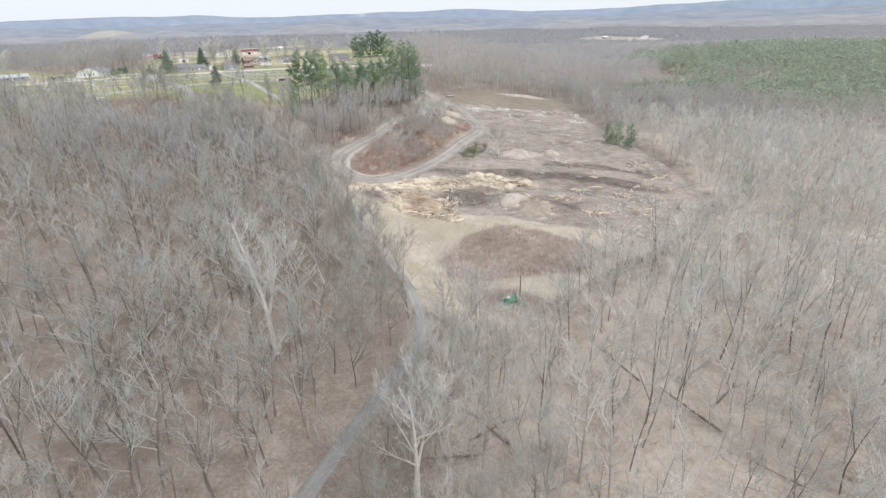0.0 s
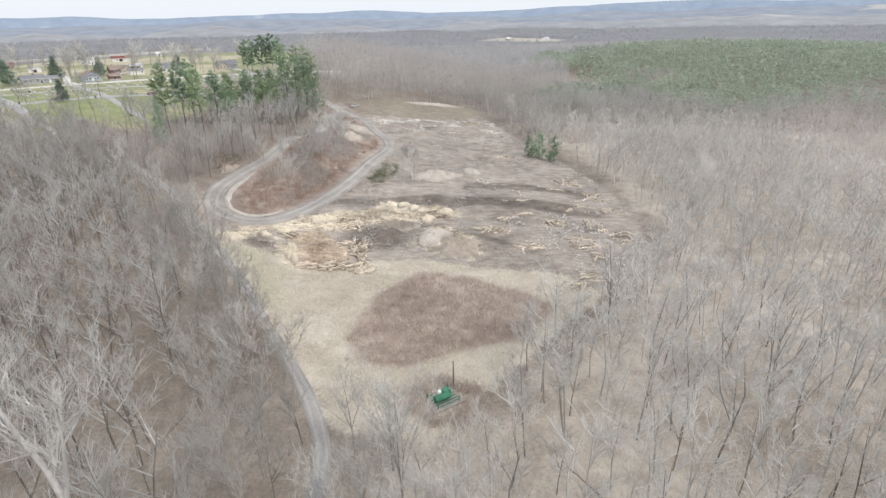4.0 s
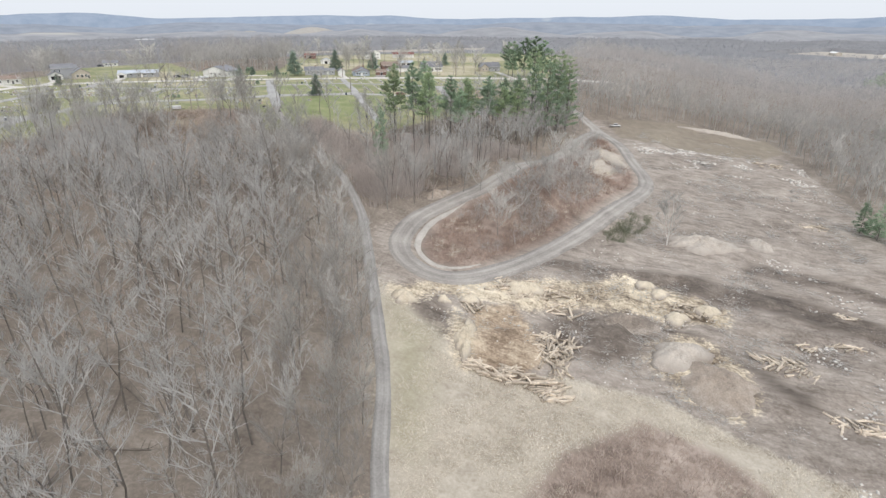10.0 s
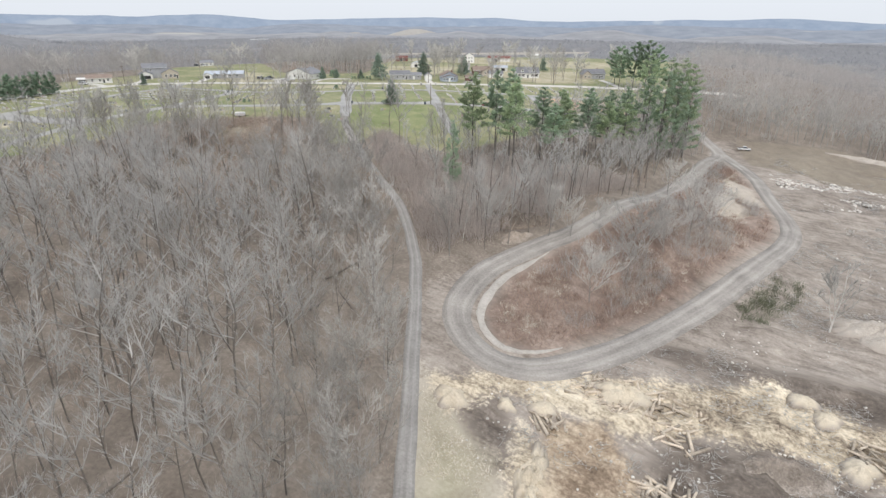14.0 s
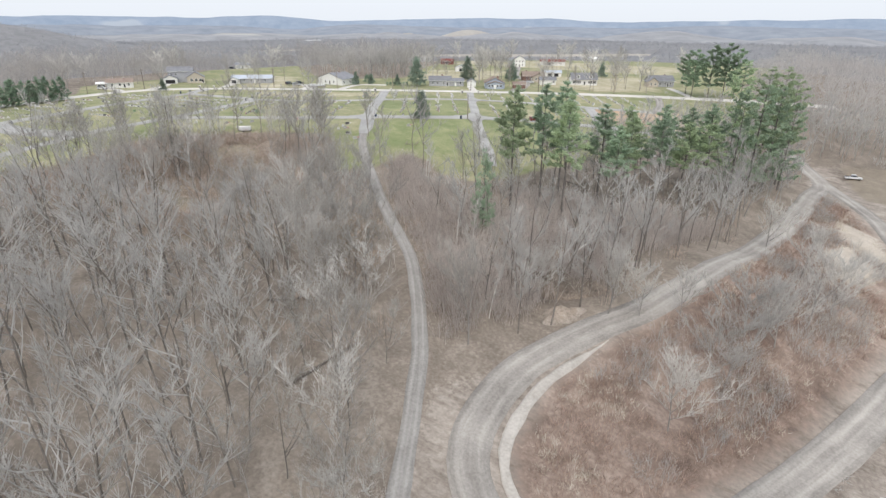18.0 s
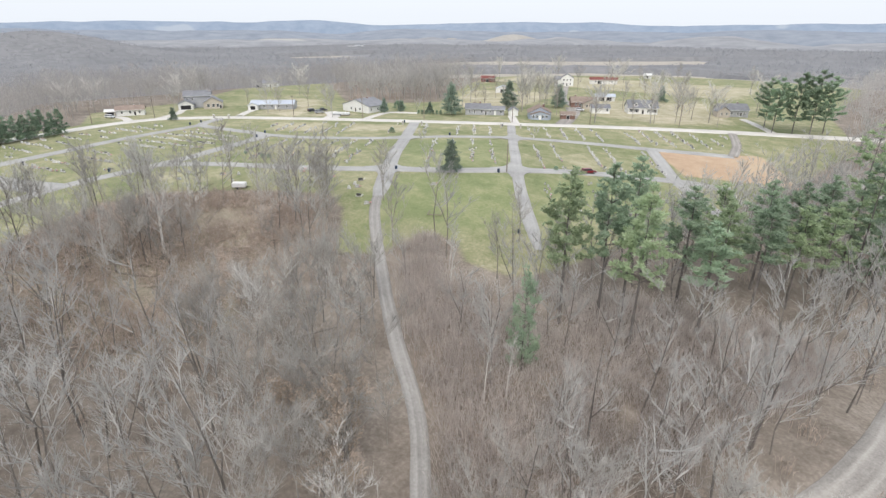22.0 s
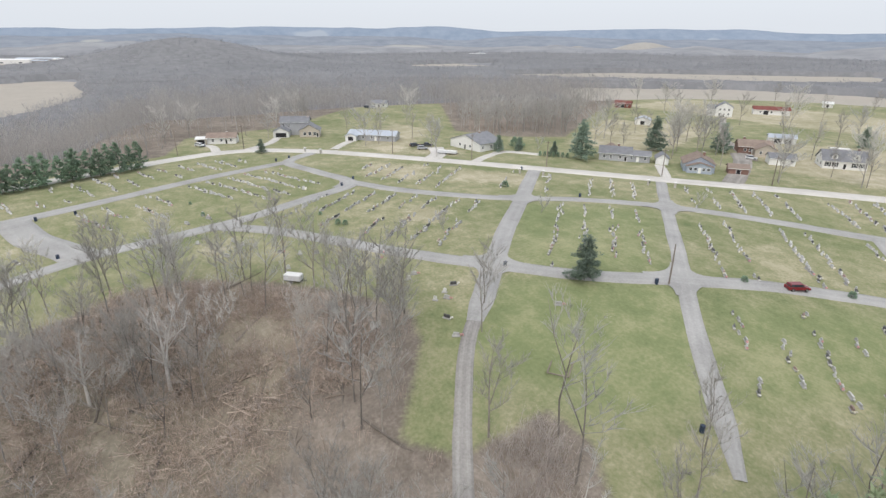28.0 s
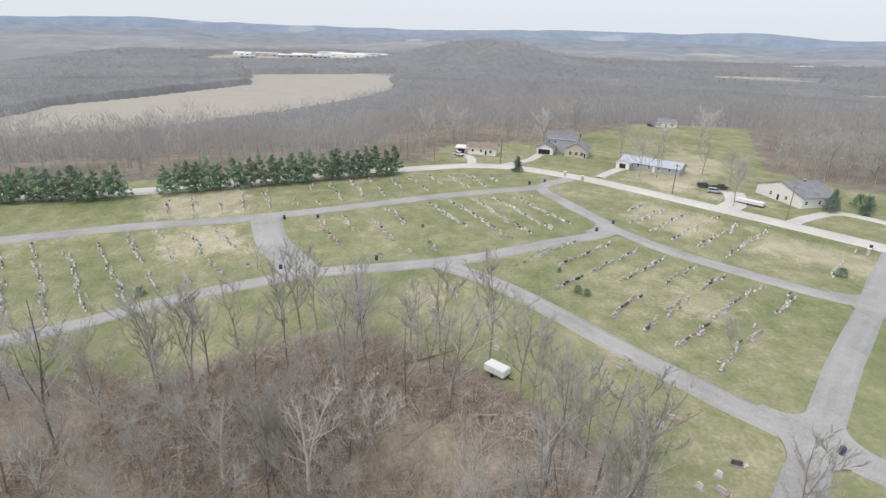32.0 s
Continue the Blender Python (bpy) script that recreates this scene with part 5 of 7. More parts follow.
# the row along the public road
ROW = [conifer("dark green pine in a row along the road", 950 + k, 10.5, 4.0, 0.1, 13, 2600, M_SPRUCE, 0.33, 0.12, 0.8, group="pines along the road") for k in range(2)]
edge = curve_points(ROADS["public_road"][2], 1.0)
along = [e for e in edge if 128 < e[1] < 262]
count = 0
for k in range(0, len(along), 3):
    x, y = along[k][0] + 5.2, along[k][1]
    if 181 < y < 189:
        continue
    m = pose(x + rp.uniform(-.7, .7), y + rp.uniform(-.8, .8), gz(x, y), 0, 0, rp.uniform(0, 360)) @ Matrix.Scale(rp.uniform(0.84, 1.06), 4)
    if count < 2:
        ROW[count].matrix_basis = m
    else:
        copy_thing(ROW[count % 2], m)
    count += 1
# spruces among the houses and graves
M_SPRUCE_DARK = leafy("dark_spruce_needles", (0.19, 0.25, 0.205), (0.35, 0.43, 0.345), 0.5, 9, rough=0.7, bump=0, per=0.2)
SPRUCE = conifer("dark green spruce standing on mown grass", 960, 9, 3.3, 0.12, 19, 5400, M_SPRUCE_DARK, 0.17, 0.2, 0.95, name="spruce_tree")
SPRUCE.location = (-136, 308, gz(-136, 308))
for x, y, s in ((-294, 304, 0.62), (-210, 400.5, 1.6), (-202, 439, 1.5), (-184, 460, 1.3), (-240, 384, 0.75), (-222, 398, 0.6), (-150, 520, 1.0), (-236, 392, 0.6)):
    copy_thing(SPRUCE, pose(x, y, gz(x, y), 0, 0, rp.uniform(0, 360)) @ Matrix.Scale(s, 4))


def bush(label, x, y, w, h, material, seed, name="evergreen_bush", n=420):
    sp = Sprigs(seed)
    stem = Sprigs(seed + 1)
    for k in range(n):
        d = rnd_dir(sp.r, sp.r.uniform(-0.2, 1.8))
        p = Vector((d.x * w * 0.5, d.y * w * 0.5, 0.12 * h + abs(d.z) * h * 0.8)) * sp.r.uniform(0.7, 1.0)
        sp.sliver(p, p + (d + rnd_dir(sp.r, 0.4) * 0.8).normalized() * 0.22 * h, 0.07 * h)
    for k in range(5):
        stem.tube([Vector((0, 0, -0.2)), rnd_dir(stem.r, 2) * h * 0.6], [0.05, 0.02], 4)
    ob = tagged(new(name), label, "bush")
    part("stems", stem.mesh("stems", M_BARK_DARK), M_BARK_DARK, ob)
    part("foliage", sp.mesh("foliage", material), material, ob)
    ob.location = (x, y, gz(x, y))
    return ob


bush("large clipped dark evergreen bush beside a drive", -242, 397, 6.0, 5.0, M_SPRUCE, 971)
b = bush("small rounded evergreen bush among the graves", -198, 287, 1.4, 1.7, M_SPRUCE, 973)
for x, y, s in ((-196.4, 288.2, 0.9), (-216, 201, 1.3), (-198, 347, 1.4), (-208, 287, .7), (-118, 337, 0.9), (-228, 262, 0.7), (-240, 262, 0.6), (-103, 352, 1.0)):
    copy_thing(b, pose(x, y, gz(x, y)) @ Matrix.Scale(s, 4))

# ---- trees that stand out ----
SYC = bare_tree("old white-barked sycamore, leafless and wide-branched", 81, 30, 9.5, 14, 1100, M_BARK_PALE, M_TWIG_WHITE, 0.06, 2.0, 0.3, name="sycamore_tree")
SYC.location = (-37, 89, gz(-37, 89))
for x, y, s, a in ((-7, 58, 0.75, 70), (80, 83, 0.85, 200), (141, 233, 0.8, 30), (-163, 237, 0.55, 150), (137, 240, 0.7, 250), (-166, 226, 0.45, 300)):
    copy_thing(SYC, pose(x, y, gz(x, y), 0, 0, a) @ Matrix.Scale(s, 4))
BIRCH = bare_tree("slim white-stemmed birch, leafless", 83, 13, 2.2, 7, 260, M_BARK_PALE, M_TWIG_PALE, 0.05, 0.75, 0.4, name="birch_tree")
BIRCH.location = (-61, 229, gz(-61, 229))
for x, y, s in ((-78, 244, 1.1), (-76, 247, 0.9), (-57, 240, 0.8), (-99, 262, 1.0), (-104, 268, 0.9)):
    copy_thing(BIRCH, pose(x, y, gz(x, y), 3, -2, 47 * s) @ Matrix.Scale(s, 4))
LONE = bare_tree("lone pale leafless tree on churned ground", 85, 14, 5.0, 12, 1900, M_BARK_PALE, M_TWIG_PALE, 0.042, 1.1, 0.2, name="bare_tree")
LONE.matrix_basis = pose(16, 248, gz(16, 248)) @ Matrix.Scale(1.2, 4)
for x, y, s in ((27, 452, 1.35), (62, 436, 1.2), (80, 404, 1.3), (88, 372, 1.1), (96, 330, 1.3), (104, 300, 1.2), (110, 262, 1.3), (98, 240, 1.2), (92, 180, 1.2), (112, 205, 1.35), (70, 150, 1.1)):
    copy_thing(LONE, pose(x, y, gz(x, y), 0, 0, 37 * x) @ Matrix.Scale(s, 4))
ISLE = bare_tree("spreading pale leafless tree on the brushy mound", 87, 13, 6.5, 14, 3600, M_BARK, M_TWIG_PALE, 0.045, 0.9, 0.16)
ISLE.location = (-29, 226, gz(-29, 226))
for x, y, s in ((-24, 237, 1.1), (-19, 252, 1.0), (-15, 264, 1.15), (-12, 272, 0.9), (-22, 246, 1.2), (-18, 282, 0.9), (-40, 246, 0.8), (-45, 244, 1.0), (-34, 250, 0.7), (-58, 238, 0.9), (-26, 300, 0.9)):
    copy_thing(ISLE, pose(x, y, gz(x, y), 0, 0, 61 * s * x) @ Matrix.Scale(s, 4))
LAWN_TREE = bare_tree("leafless tree standing on mown grass", 89, 16, 5.0, 12, 800, M_TRUNK_BROWN, M_TWIG, 0.05, 0.95, 0.3)
LAWN_TREE.location = (-119, 267, gz(-119, 267))
for x, y, s in ((-157, 268, 1.0), (-159, 266, 0.9), (-145, 270, 1.05), (-136, 281, 0.9), (-142, 287, 0.8), (-95, 272, 0.9), (-97, 281, 0.8), (-100, 288, 0.85), (-184, 221, 1.05), (-182, 214, 0.95), (-188, 245, 0.7),
                (-149, 430, 1.0), (-128, 448, 0.9), (-121, 456, 0.95), (-262, 366, 0.95), (-282, 352, 0.8), (-190, 432, 1.1), (-184, 440, 1.15), (-196, 446, 1.0), (-205, 470, 1.1), (-260, 430, 0.9), (-216, 455, 0.9),
                (-140, 452, 0.8), (-155, 476, 1.0), (-176, 500, 0.9), (-118, 470, 1.0), (-112, 478, 0.9), (-265, 440, 1.1), (-213, 540, 1.1), (-190, 590, 1.0), (-172, 436, 1.0), (-182, 452, 1.05), (-222, 436, 0.9), (-210, 428, 0.8), (-270, 460, 1.0), (-232, 470, 0.9), (-160, 520, 1.0), (-134, 500, 1.1), (-124, 486, 0.9), (-104, 462, 0.9), (-96, 505, 1.0), (-250, 540, 1.0), (-200, 560, 0.9), (-285, 372, 1.0), (-310, 352, 1.0), (-334, 312, 0.9), (-340, 345, 1.05), (-272, 400, 0.95), (-280, 420, 1.0), (-150, 560, 1.0), (-120, 600, 1.1), (-180, 640, 1.0), (-240, 650, 1.0)):
    copy_thing(LAWN_TREE, pose(x, y, gz(x, y), 0, 0, 77 * s * y) @ Matrix.Scale(s, 4))
rim = curve_points([(-181, 212), (-190, 226), (-192, 240), (-187, 251), (-176, 261), (-164, 267), (-151, 271), (-142, 268), (-133, 259)], 12.0)
for x, y in rim:
    x, y, s = x + rp.gauss(0, 1.6), y + rp.gauss(0, 1.6), rp.uniform(0.85, 1.25)
    copy_thing(LAWN_TREE, pose(x, y, gz(x, y), rp.gauss(0, 3), rp.gauss(0, 3), rp.uniform(0, 360)) @ Matrix.Scale(s, 4))
YARD = bare_tree("tall spreading leafless shade tree in a yard", 93, 18, 7.5, 16, 2400, M_BARK, M_TWIG_PALE, 0.055, 1.0, 0.22)
YARD.location = (-148, 428, gz(-148, 428))
for x, y, s in ((-129, 446, 1.15), (-193, 438, 1.0), (-195, 467, 1.1), (-206, 464, 1.0), (-251, 448, 1.1), (-247, 357, 0.85), (-283, 346, 0.9), (-334, 403, 1.0), (-213, 617, 1.0), (-128, 480, 1.1), (-188, 452, 0.95), (-214, 480, 1.0), (-120, 460, 0.9),
                (-232, 445, 1.1), (-265, 425, 1.0), (-226, 430, 0.9), (-300, 575, 1.0), (-270, 560, 1.0), (-190, 545, 1.0), (-158, 540, 0.9), (-255, 590, 1.1), (-340, 330, 0.9), (-352, 345, 1.0), (-312, 372, 0.8), (-100, 520, 1.1), (-110, 470, 1.0), (-345, 290, 0.9), (-338, 278, 0.9), (-322, 318, 0.6)):
    copy_thing(YARD, pose(x, y, gz(x, y), 0, 0, 53 * s * y) @ Matrix.Scale(s, 4))
SMALL = bare_tree("small round leafless ornamental tree among the graves", 91, 6, 3.0, 9, 900, M_BARK, M_TWIG_PALE, 0.05, 0.9, 0.2)
SMALL.location = (-174, 303, gz(-174, 303))
for x, y, s in ((-223, 223, 1.1), (-170, 333, 0.9), (-232, 399, 1.0), (-150, 378, 0.8)):
    copy_thing(SMALL, pose(x, y, gz(x, y), 0, 0, 99 * s) @ Matrix.Scale(s, 4))


# ---- houses ----
def box_bm(cx, cy, cz, w, d, h, bevel=0.0, bm=None):
    bm = bm or bmesh.new()
    m = bmesh.ops.create_cube(bm, size=1.0, matrix=Matrix.LocRotScale((cx, cy, cz), None, (w, d, h)))
    if bevel:
        bmesh.ops.bevel(bm, geom=[e for e in bm.edges if e.is_valid and all(v in m["verts"] for v in e.verts)], offset=bevel, segments=1, affect="EDGES")
    return bm


def gable_bm(cx, cy, w, d, h, rise, along_x=True, base=-0.6):
    """House walls with their gables in one closed block."""
    bm = bmesh.new()
    a, b = (w / 2, d / 2) if along_x else (d / 2, w / 2)
    prof = [(-b, base), (b, base), (b, h), (0, h + rise), (-b, h)]
    ends = []
    for s in (-a, a):
        ends.append([bm.verts.new((cx + s, cy + p, z) if along_x else (cx - p, cy + s, z)) for p, z in prof])
    bm.faces.new(ends[0][::-1])
    bm.faces.new(ends[1])
    for i in range(5):
        j = (i + 1) % 5
        bm.faces.new((ends[0][i], ends[0][j], ends[1][j], ends[1][i]))
    bmesh.ops.recalc_face_normals(bm, faces=bm.faces)
    return bm


def roof_bm(cx, cy, w, d, h, rise, along_x=True, over=0.45, thick=0.18):
    """Two roof slopes with eaves, and their thickness."""
    bm = bmesh.new()
    a, b = (w / 2, d / 2) if along_x else (d / 2, w / 2)
    drop = rise / b * over
    up = [(-b - over, h - drop), (0, h + rise), (b + over, h - drop)]
    rows = []
    for s in (-a - over, a + over):
        for lift in (0.03, thick):
            rows.append([bm.verts.new((cx + s, cy + p, z + lift) if along_x else (cx - p, cy + s, z + lift)) for p, z in up])
    lo0, hi0, lo1, hi1 = rows
    for i in range(2):
        bm.faces.new((hi0[i], hi0[i + 1], hi1[i + 1], hi1[i]))
        bm.faces.new((lo0[i], lo1[i], lo1[i + 1], lo0[i + 1]))
        bm.faces.new((lo0[i], lo0[i + 1], hi0[i + 1], hi0[i]))
        bm.faces.new((lo1[i], hi1[i], hi1[i + 1], lo1[i + 1]))
    for i in (0, 2):
        bm.faces.new((lo0[i], hi0[i], hi1[i], lo1[i]))
    bmesh.ops.recalc_face_normals(bm, faces=bm.faces)
    return bm


def opening(parent, name, side, blk, u, z, w, h, frame_m=None, pane_m=None):
    """A window or door set on one side (s, n, e, w) of a block, with its frame and a sub-part pane."""
    cx, cy, bw, bd = blk[:4]
    out = {"s": (cx + u, cy - bd / 2, 0), "n": (cx + u, cy + bd / 2, 180), "e": (cx + bw / 2, cy + u, 90), "w": (cx - bw / 2, cy + u, -90)}[side]
    bm = bmesh.new()
    t = 0.11
    for dx, dz, ww, hh in ((0, h / 2 - t / 2, w, t), (0, -h / 2 + t / 2, w, t), (-w / 2 + t / 2, 0, t, h - 2 * t), (w / 2 - t / 2, 0, t, h - 2 * t)) + (((0, 0, w - 2 * t, 0.06),) if name == "window" else ()):
        box_bm(dx, 0, dz, ww, 0.14, hh, bm=bm)
    fr = part(name, bm, frame_m or M_TRIM, parent)
    fr.matrix_basis = pose(out[0], out[1], z + h / 2, 0, 0, out[2])
    pane = part("pane" if name == "window" else "door_leaf", box_bm(0, 0.02, 0, w - 0.14, 0.07, h - 0.14), pane_m or M_GLASS_DARK, fr)
    return fr, pane


def house(label, x, y, rot, blocks, windows=(), doors=(), chimneys=(), category="house", name="house", base=None):
    """blocks: (cx, cy, w, d, h, rise, along_x, wall material, roof material)."""
    ob = tagged(new(name), label, category)
    for b in blocks:
        part("wall", gable_bm(*b[:4], b[4], b[5], b[6]), b[7], ob)
        part("roof", roof_bm(*b[:4], b[4], b[5], b[6]), b[8], ob)
        for s in (-1, 1):
            if b[6]:
                part("gutter", box_bm(b[0], b[1] + s * (b[3] / 2 + 0.5), b[4] - b[5] / b[3] * 0.9 + 0.1, b[2] + 0.9, 0.12, 0.12), M_TRIM, ob)
    for k, side, u, z, w, h in windows:
        opening(ob, "window", side, blocks[k], u, z, w, h)
    for k, side, u, w, h, m in doors:
        opening(ob, "door", side, blocks[k], u, 0.0, w, h, None, m)
    for cx, cy, z in chimneys:
        ch = part("chimney", box_bm(cx, cy, z - 1.2, 0.8, 0.7, 2.8, 0.03), M_BRICK, ob, "brick chimney")
        part("chimney_cap", box_bm(cx, cy, z + 0.25, 0.95, 0.85, 0.14), M_ROAD_PALE, ch)
    ob.matrix_basis = pose(x, y, gz(x, y) if base is None else base, 0, 0, rot)
    return ob


def windows_row(k, side, us, z=1.0, w=1.1, h=1.3):
    return [(k, side, u, z, w, h) for u in us]


# the small tan-roofed house with a carport
# the carport is a closed block; a dark panel paints in the shade inside
house("small white house with a brown shingle roof and carport", -326, 299, 62, [(0, 0, 12, 7, 2.7, 1.6, True, M_WHITE, M_ROOF_BROWN), (-8.2, -1.5, 4.2, 5.5, 2.4, 0.6, True, M_TAN_SIDING, M_WHITE)],
      windows_row(0, "s", (-3.5, 0, 4)) + windows_row(0, "e", (0,)), [(0, "s", 2, 1.0, 2.05, M_DARK), (1, "s", 0, 3.2, 2.1, M_DARK)], [(2, 0, 4.4)])
# the large grey house with a white garage
house("large two-storey grey house with a white garage wing", -324, 334, 58, [
    (-2, 4, 13, 8.5, 6.0, 2.2, True, M_GREY_SIDING, M_ROOF), (-7.5, -3, 7, 6.5, 2.7, 1.7, False, M_WHITE, M_ROOF), (5.5, -2.5, 9, 8, 3.2, 2.6, False, M_TAN_SIDING, M_ROOF)],
    windows_row(0, "s", (-5, -2.5), 3.9) + windows_row(0, "w", (-2, 1.5), 3.9) + windows_row(0, "w", (-1,), 1.0) + windows_row(2, "s", (-2.2, 0.2, 2.4), 0.9, 1.5, 1.6) + windows_row(2, "e", (-1, 2)),
    [(1, "s", 0, 5.0, 2.2, M_DARK), (2, "s", 3.6, 1.0, 2.05, M_DARK)], [(4, 3.4, 8.0)])
# the long low house with a pale blue roof
house("long low grey house with a pale blue-grey metal roof", -294, 357, 42, [(0, 0, 22, 8, 2.6, 1.5, True, M_GREY_SIDING, M_ROOF_PALE), (-9, -4.5, 5, 4.5, 2.4, 1.0, False, M_WHITE, M_ROOF_PALE)],
      windows_row(0, "s", (-4, 0, 3.5, 7.5)) + windows_row(0, "e", (0,)), [(0, "s", 1.8, 1.0, 2.05, M_TRIM), (1, "s", 0, 2.6, 2.1, M_DARK)], [(-2, 0.5, 4.2)])
# the white hall-like house with a grey roof
house("broad white house with a grey shingle roof", -253, 383, 4, [(0, 0, 18, 13, 3.2, 2.9, False, M_WHITE, M_ROOF)],
      windows_row(0, "w", (-5, -1, 4)) + windows_row(0, "s", (-3, 3)) + windows_row(0, "e", (-5, 0, 5)), [(0, "s", 0, 1.1, 2.1, M_DARK)], [(0.5, 1.5, 6.4)])
# grey bungalows by the crossing
house("rambling grey house with a front porch and red brick end", -201, 415, 34, [
    (-3, 0, 12, 9, 2.9, 2.0, True, M_GREY_SIDING, M_ROOF), (5.5, -1.2, 9, 6, 2.6, 1.3, True, M_GREY_SIDING, M_ROOF), (-5, 7, 6, 5, 2.8, 1.6, False, M_BRICK, M_ROOF_BROWN)],
    windows_row(0, "s", (-4, -1.5, 2)) + windows_row(1, "s", (-2.5, 2.8)) + windows_row(1, "e", (0,)), [(1, "s", 0, 1.0, 2.05, M_TRIM), (0, "s", 4, 1.0, 2.05, M_DARK)], [(-2, 1, 5.6)])
house("little white garage with a pitched roof", -188, 421.5, 34, [(0, 0, 4.6, 6, 2.4, 1.5, False, M_WHITE, M_ROOF)], (), [(0, "s", 0, 2.8, 2.1, M_TRIM)], name="garage", category="garage")
house("blue bungalow with a wide white-trimmed front gable", -175, 424, 34, [(0, 0, 10.5, 11, 2.9, 2.6, False, M_BLUE_SIDING, M_ROOF_BROWN), (0, -6.4, 8.5, 2.6, 2.4, 1.3, False, M_BLUE_SIDING, M_ROOF_BROWN)],
      windows_row(1, "s", (-3, -1.4, 1.4, 3), 0.9, 1.2, 1.2) + windows_row(0, "w", (-3, 1, 4)), [(1, "s", 0, 1.0, 2.05, M_TRIM)], [(2, 2, 5.8)])
house("low brown garden shed beside a bungalow", -163, 430, 34, [(0, 0, 6.5, 5, 2.2, 1.1, True, M_BRICK, M_ROOF_BROWN)], (), [(0, "s", 0, 1.6, 1.9, M_DARK)], name="shed", category="shed")
house("tan brick house of two roofs at the end of a drive", -176, 472, 34, [(0, 0, 13, 9, 3.0, 2.2, True, M_BRICK, M_ROOF_BROWN), (3, -6, 8, 7, 2.9, 2.0, False, M_TAN_SIDING, M_ROOF_BROWN)],
      windows_row(1, "s", (-2, 2)) + windows_row(0, "s", (-4, -2)), [(0, "s", -0.9, 1.0, 2.05, M_TRIM)], [(-4, 1, 5.8)])
house("white garage with a grey roof beside the drive", -160, 459, 34, [(0, 0, 9, 6.5, 2.6, 1.5, True, M_WHITE, M_ROOF)], windows_row(0, "s", (3.2,)), [(0, "s", -1.5, 4.6, 2.1, M_TRIM)], name="garage", category="garage")
cape = house("white cape house with two dormers in a grey roof", -144, 473, 34, [(0, 0, 14.5, 9, 3.1, 3.3, True, M_WHITE, M_ROOF)],
             windows_row(0, "s", (-5.6, -3.2, 3.2, 5.6), 0.9, 1.0, 1.5) + windows_row(0, "w", (-2, 2)) + windows_row(0, "w", (0,), 3.7), [(0, "s", 0, 1.1, 2.1, M_DARK)], [(5, 0.5, 6.9)])
for u in (-3.6, 3.6):
    dm = part("dormer", gable_bm(u, -2.6, 1.9, 2.6, 4.9, 0.9, False, 3.6), M_WHITE, cape, "white dormer")
    part("dormer_roof", roof_bm(u, -2.6, 1.9, 2.6, 4.9, 0.9, False, 0.2, 0.12), M_ROOF, dm)
    part("dormer_pane", box_bm(u, -3.92, 4.5, 0.9, 0.08, 0.9), M_GLASS_DARK, dm)
    for s in (-5.6, -3.2, 3.2, 5.6) if u < 0 else ():
        for e in (-0.75, 0.75):
            part("shutter", box_bm(s + e, -4.56, 1.65, 0.42, 0.06, 1.5), M_DARK, cape, "dark window shutter")
house("tall white farmhouse with a gabled front", -236, 568, 30, [(0, 0, 9, 8, 5.6, 2.8, False, M_WHITE, M_ROOF), (-6, 2, 6, 7, 4.2, 2.0, True, M_WHITE, M_ROOF)],
      windows_row(0, "s", (-2.4, 0, 2.4), 3.6) + windows_row(0, "s", (-2.4, 2.4)) + windows_row(1, "s", (-1,)), [(0, "s", 0, 1.0, 2.05, M_DARK)], [(-4, 2, 6.6)])
house("red barn with a flat-pitched roof on the grass", -296, 553, 25, [(0, 0, 10, 6, 3.0, 1.4, True, M_BARN_RED, M_BARN_RED)], windows_row(0, "s", (-3, 3)), [(0, "s", 0, 2.6, 2.4, M_DARK)], name="barn", category="barn")
house("pale grey shed with a metal roof on the grass", -247, 500, 30, [(0, 0, 8, 7, 2.6, 1.6, False, M_WHITE, M_ROOF_PALE)], (), [(0, "s", 0, 2.4, 2.2, M_DARK)], name="shed", category="shed")
house("long red-roofed outbuilding behind the houses", -222, 600, 30, [(0, 0, 20, 7, 3.0, 1.7, True, M_WHITE, M_BARN_RED)], windows_row(0, "s", (-6, 0, 6)), [(0, "s", -3, 3, 2.5, M_DARK)], name="barn", category="barn")
house("white shed in the meadow behind the houses", -214, 670, 20, [(0, 0, 6, 5, 2.6, 1.2, True, M_WHITE, M_WHITE)], (), [(0, "s", 0, 1.4, 2, M_DARK)], name="shed", category="shed")
# closed walls: two dark panels paint in the shade of open bays
house("white metal carport shed with dark panels for open sides", -178, 505, 30, [(0, 0, 11, 6, 2.6, 1.2, True, M_WHITE, M_ROOF_PALE)], (), [(0, "s", -2, 3.0, 2.2, M_DARK), (0, "s", 2.2, 3.0, 2.2, M_DARK)], name="shed", category="shed")
house("grey two-gabled house beside tall pines", -108, 500, 34, [(0, 0, 14, 9, 3.2, 2.6, True, M_GREY_SIDING, M_ROOF), (-6, -4.5, 6, 6, 3.0, 2.2, False, M_TAN_SIDING, M_ROOF)],
      windows_row(0, "s", (-1, 2, 5)) + windows_row(1, "s", (-1, 1.4)), [(0, "s", 3.5, 1.0, 2.05, M_DARK)], [(3, 1, 6.2)])
house("small white house at the end of a wooded yard", -396, 424, 50, [(0, 0, 10, 7, 2.7, 1.8, True, M_WHITE, M_ROOF)], windows_row(0, "s", (-3, 3)), [(0, "s", 0, 1.0, 2.05, M_DARK)])


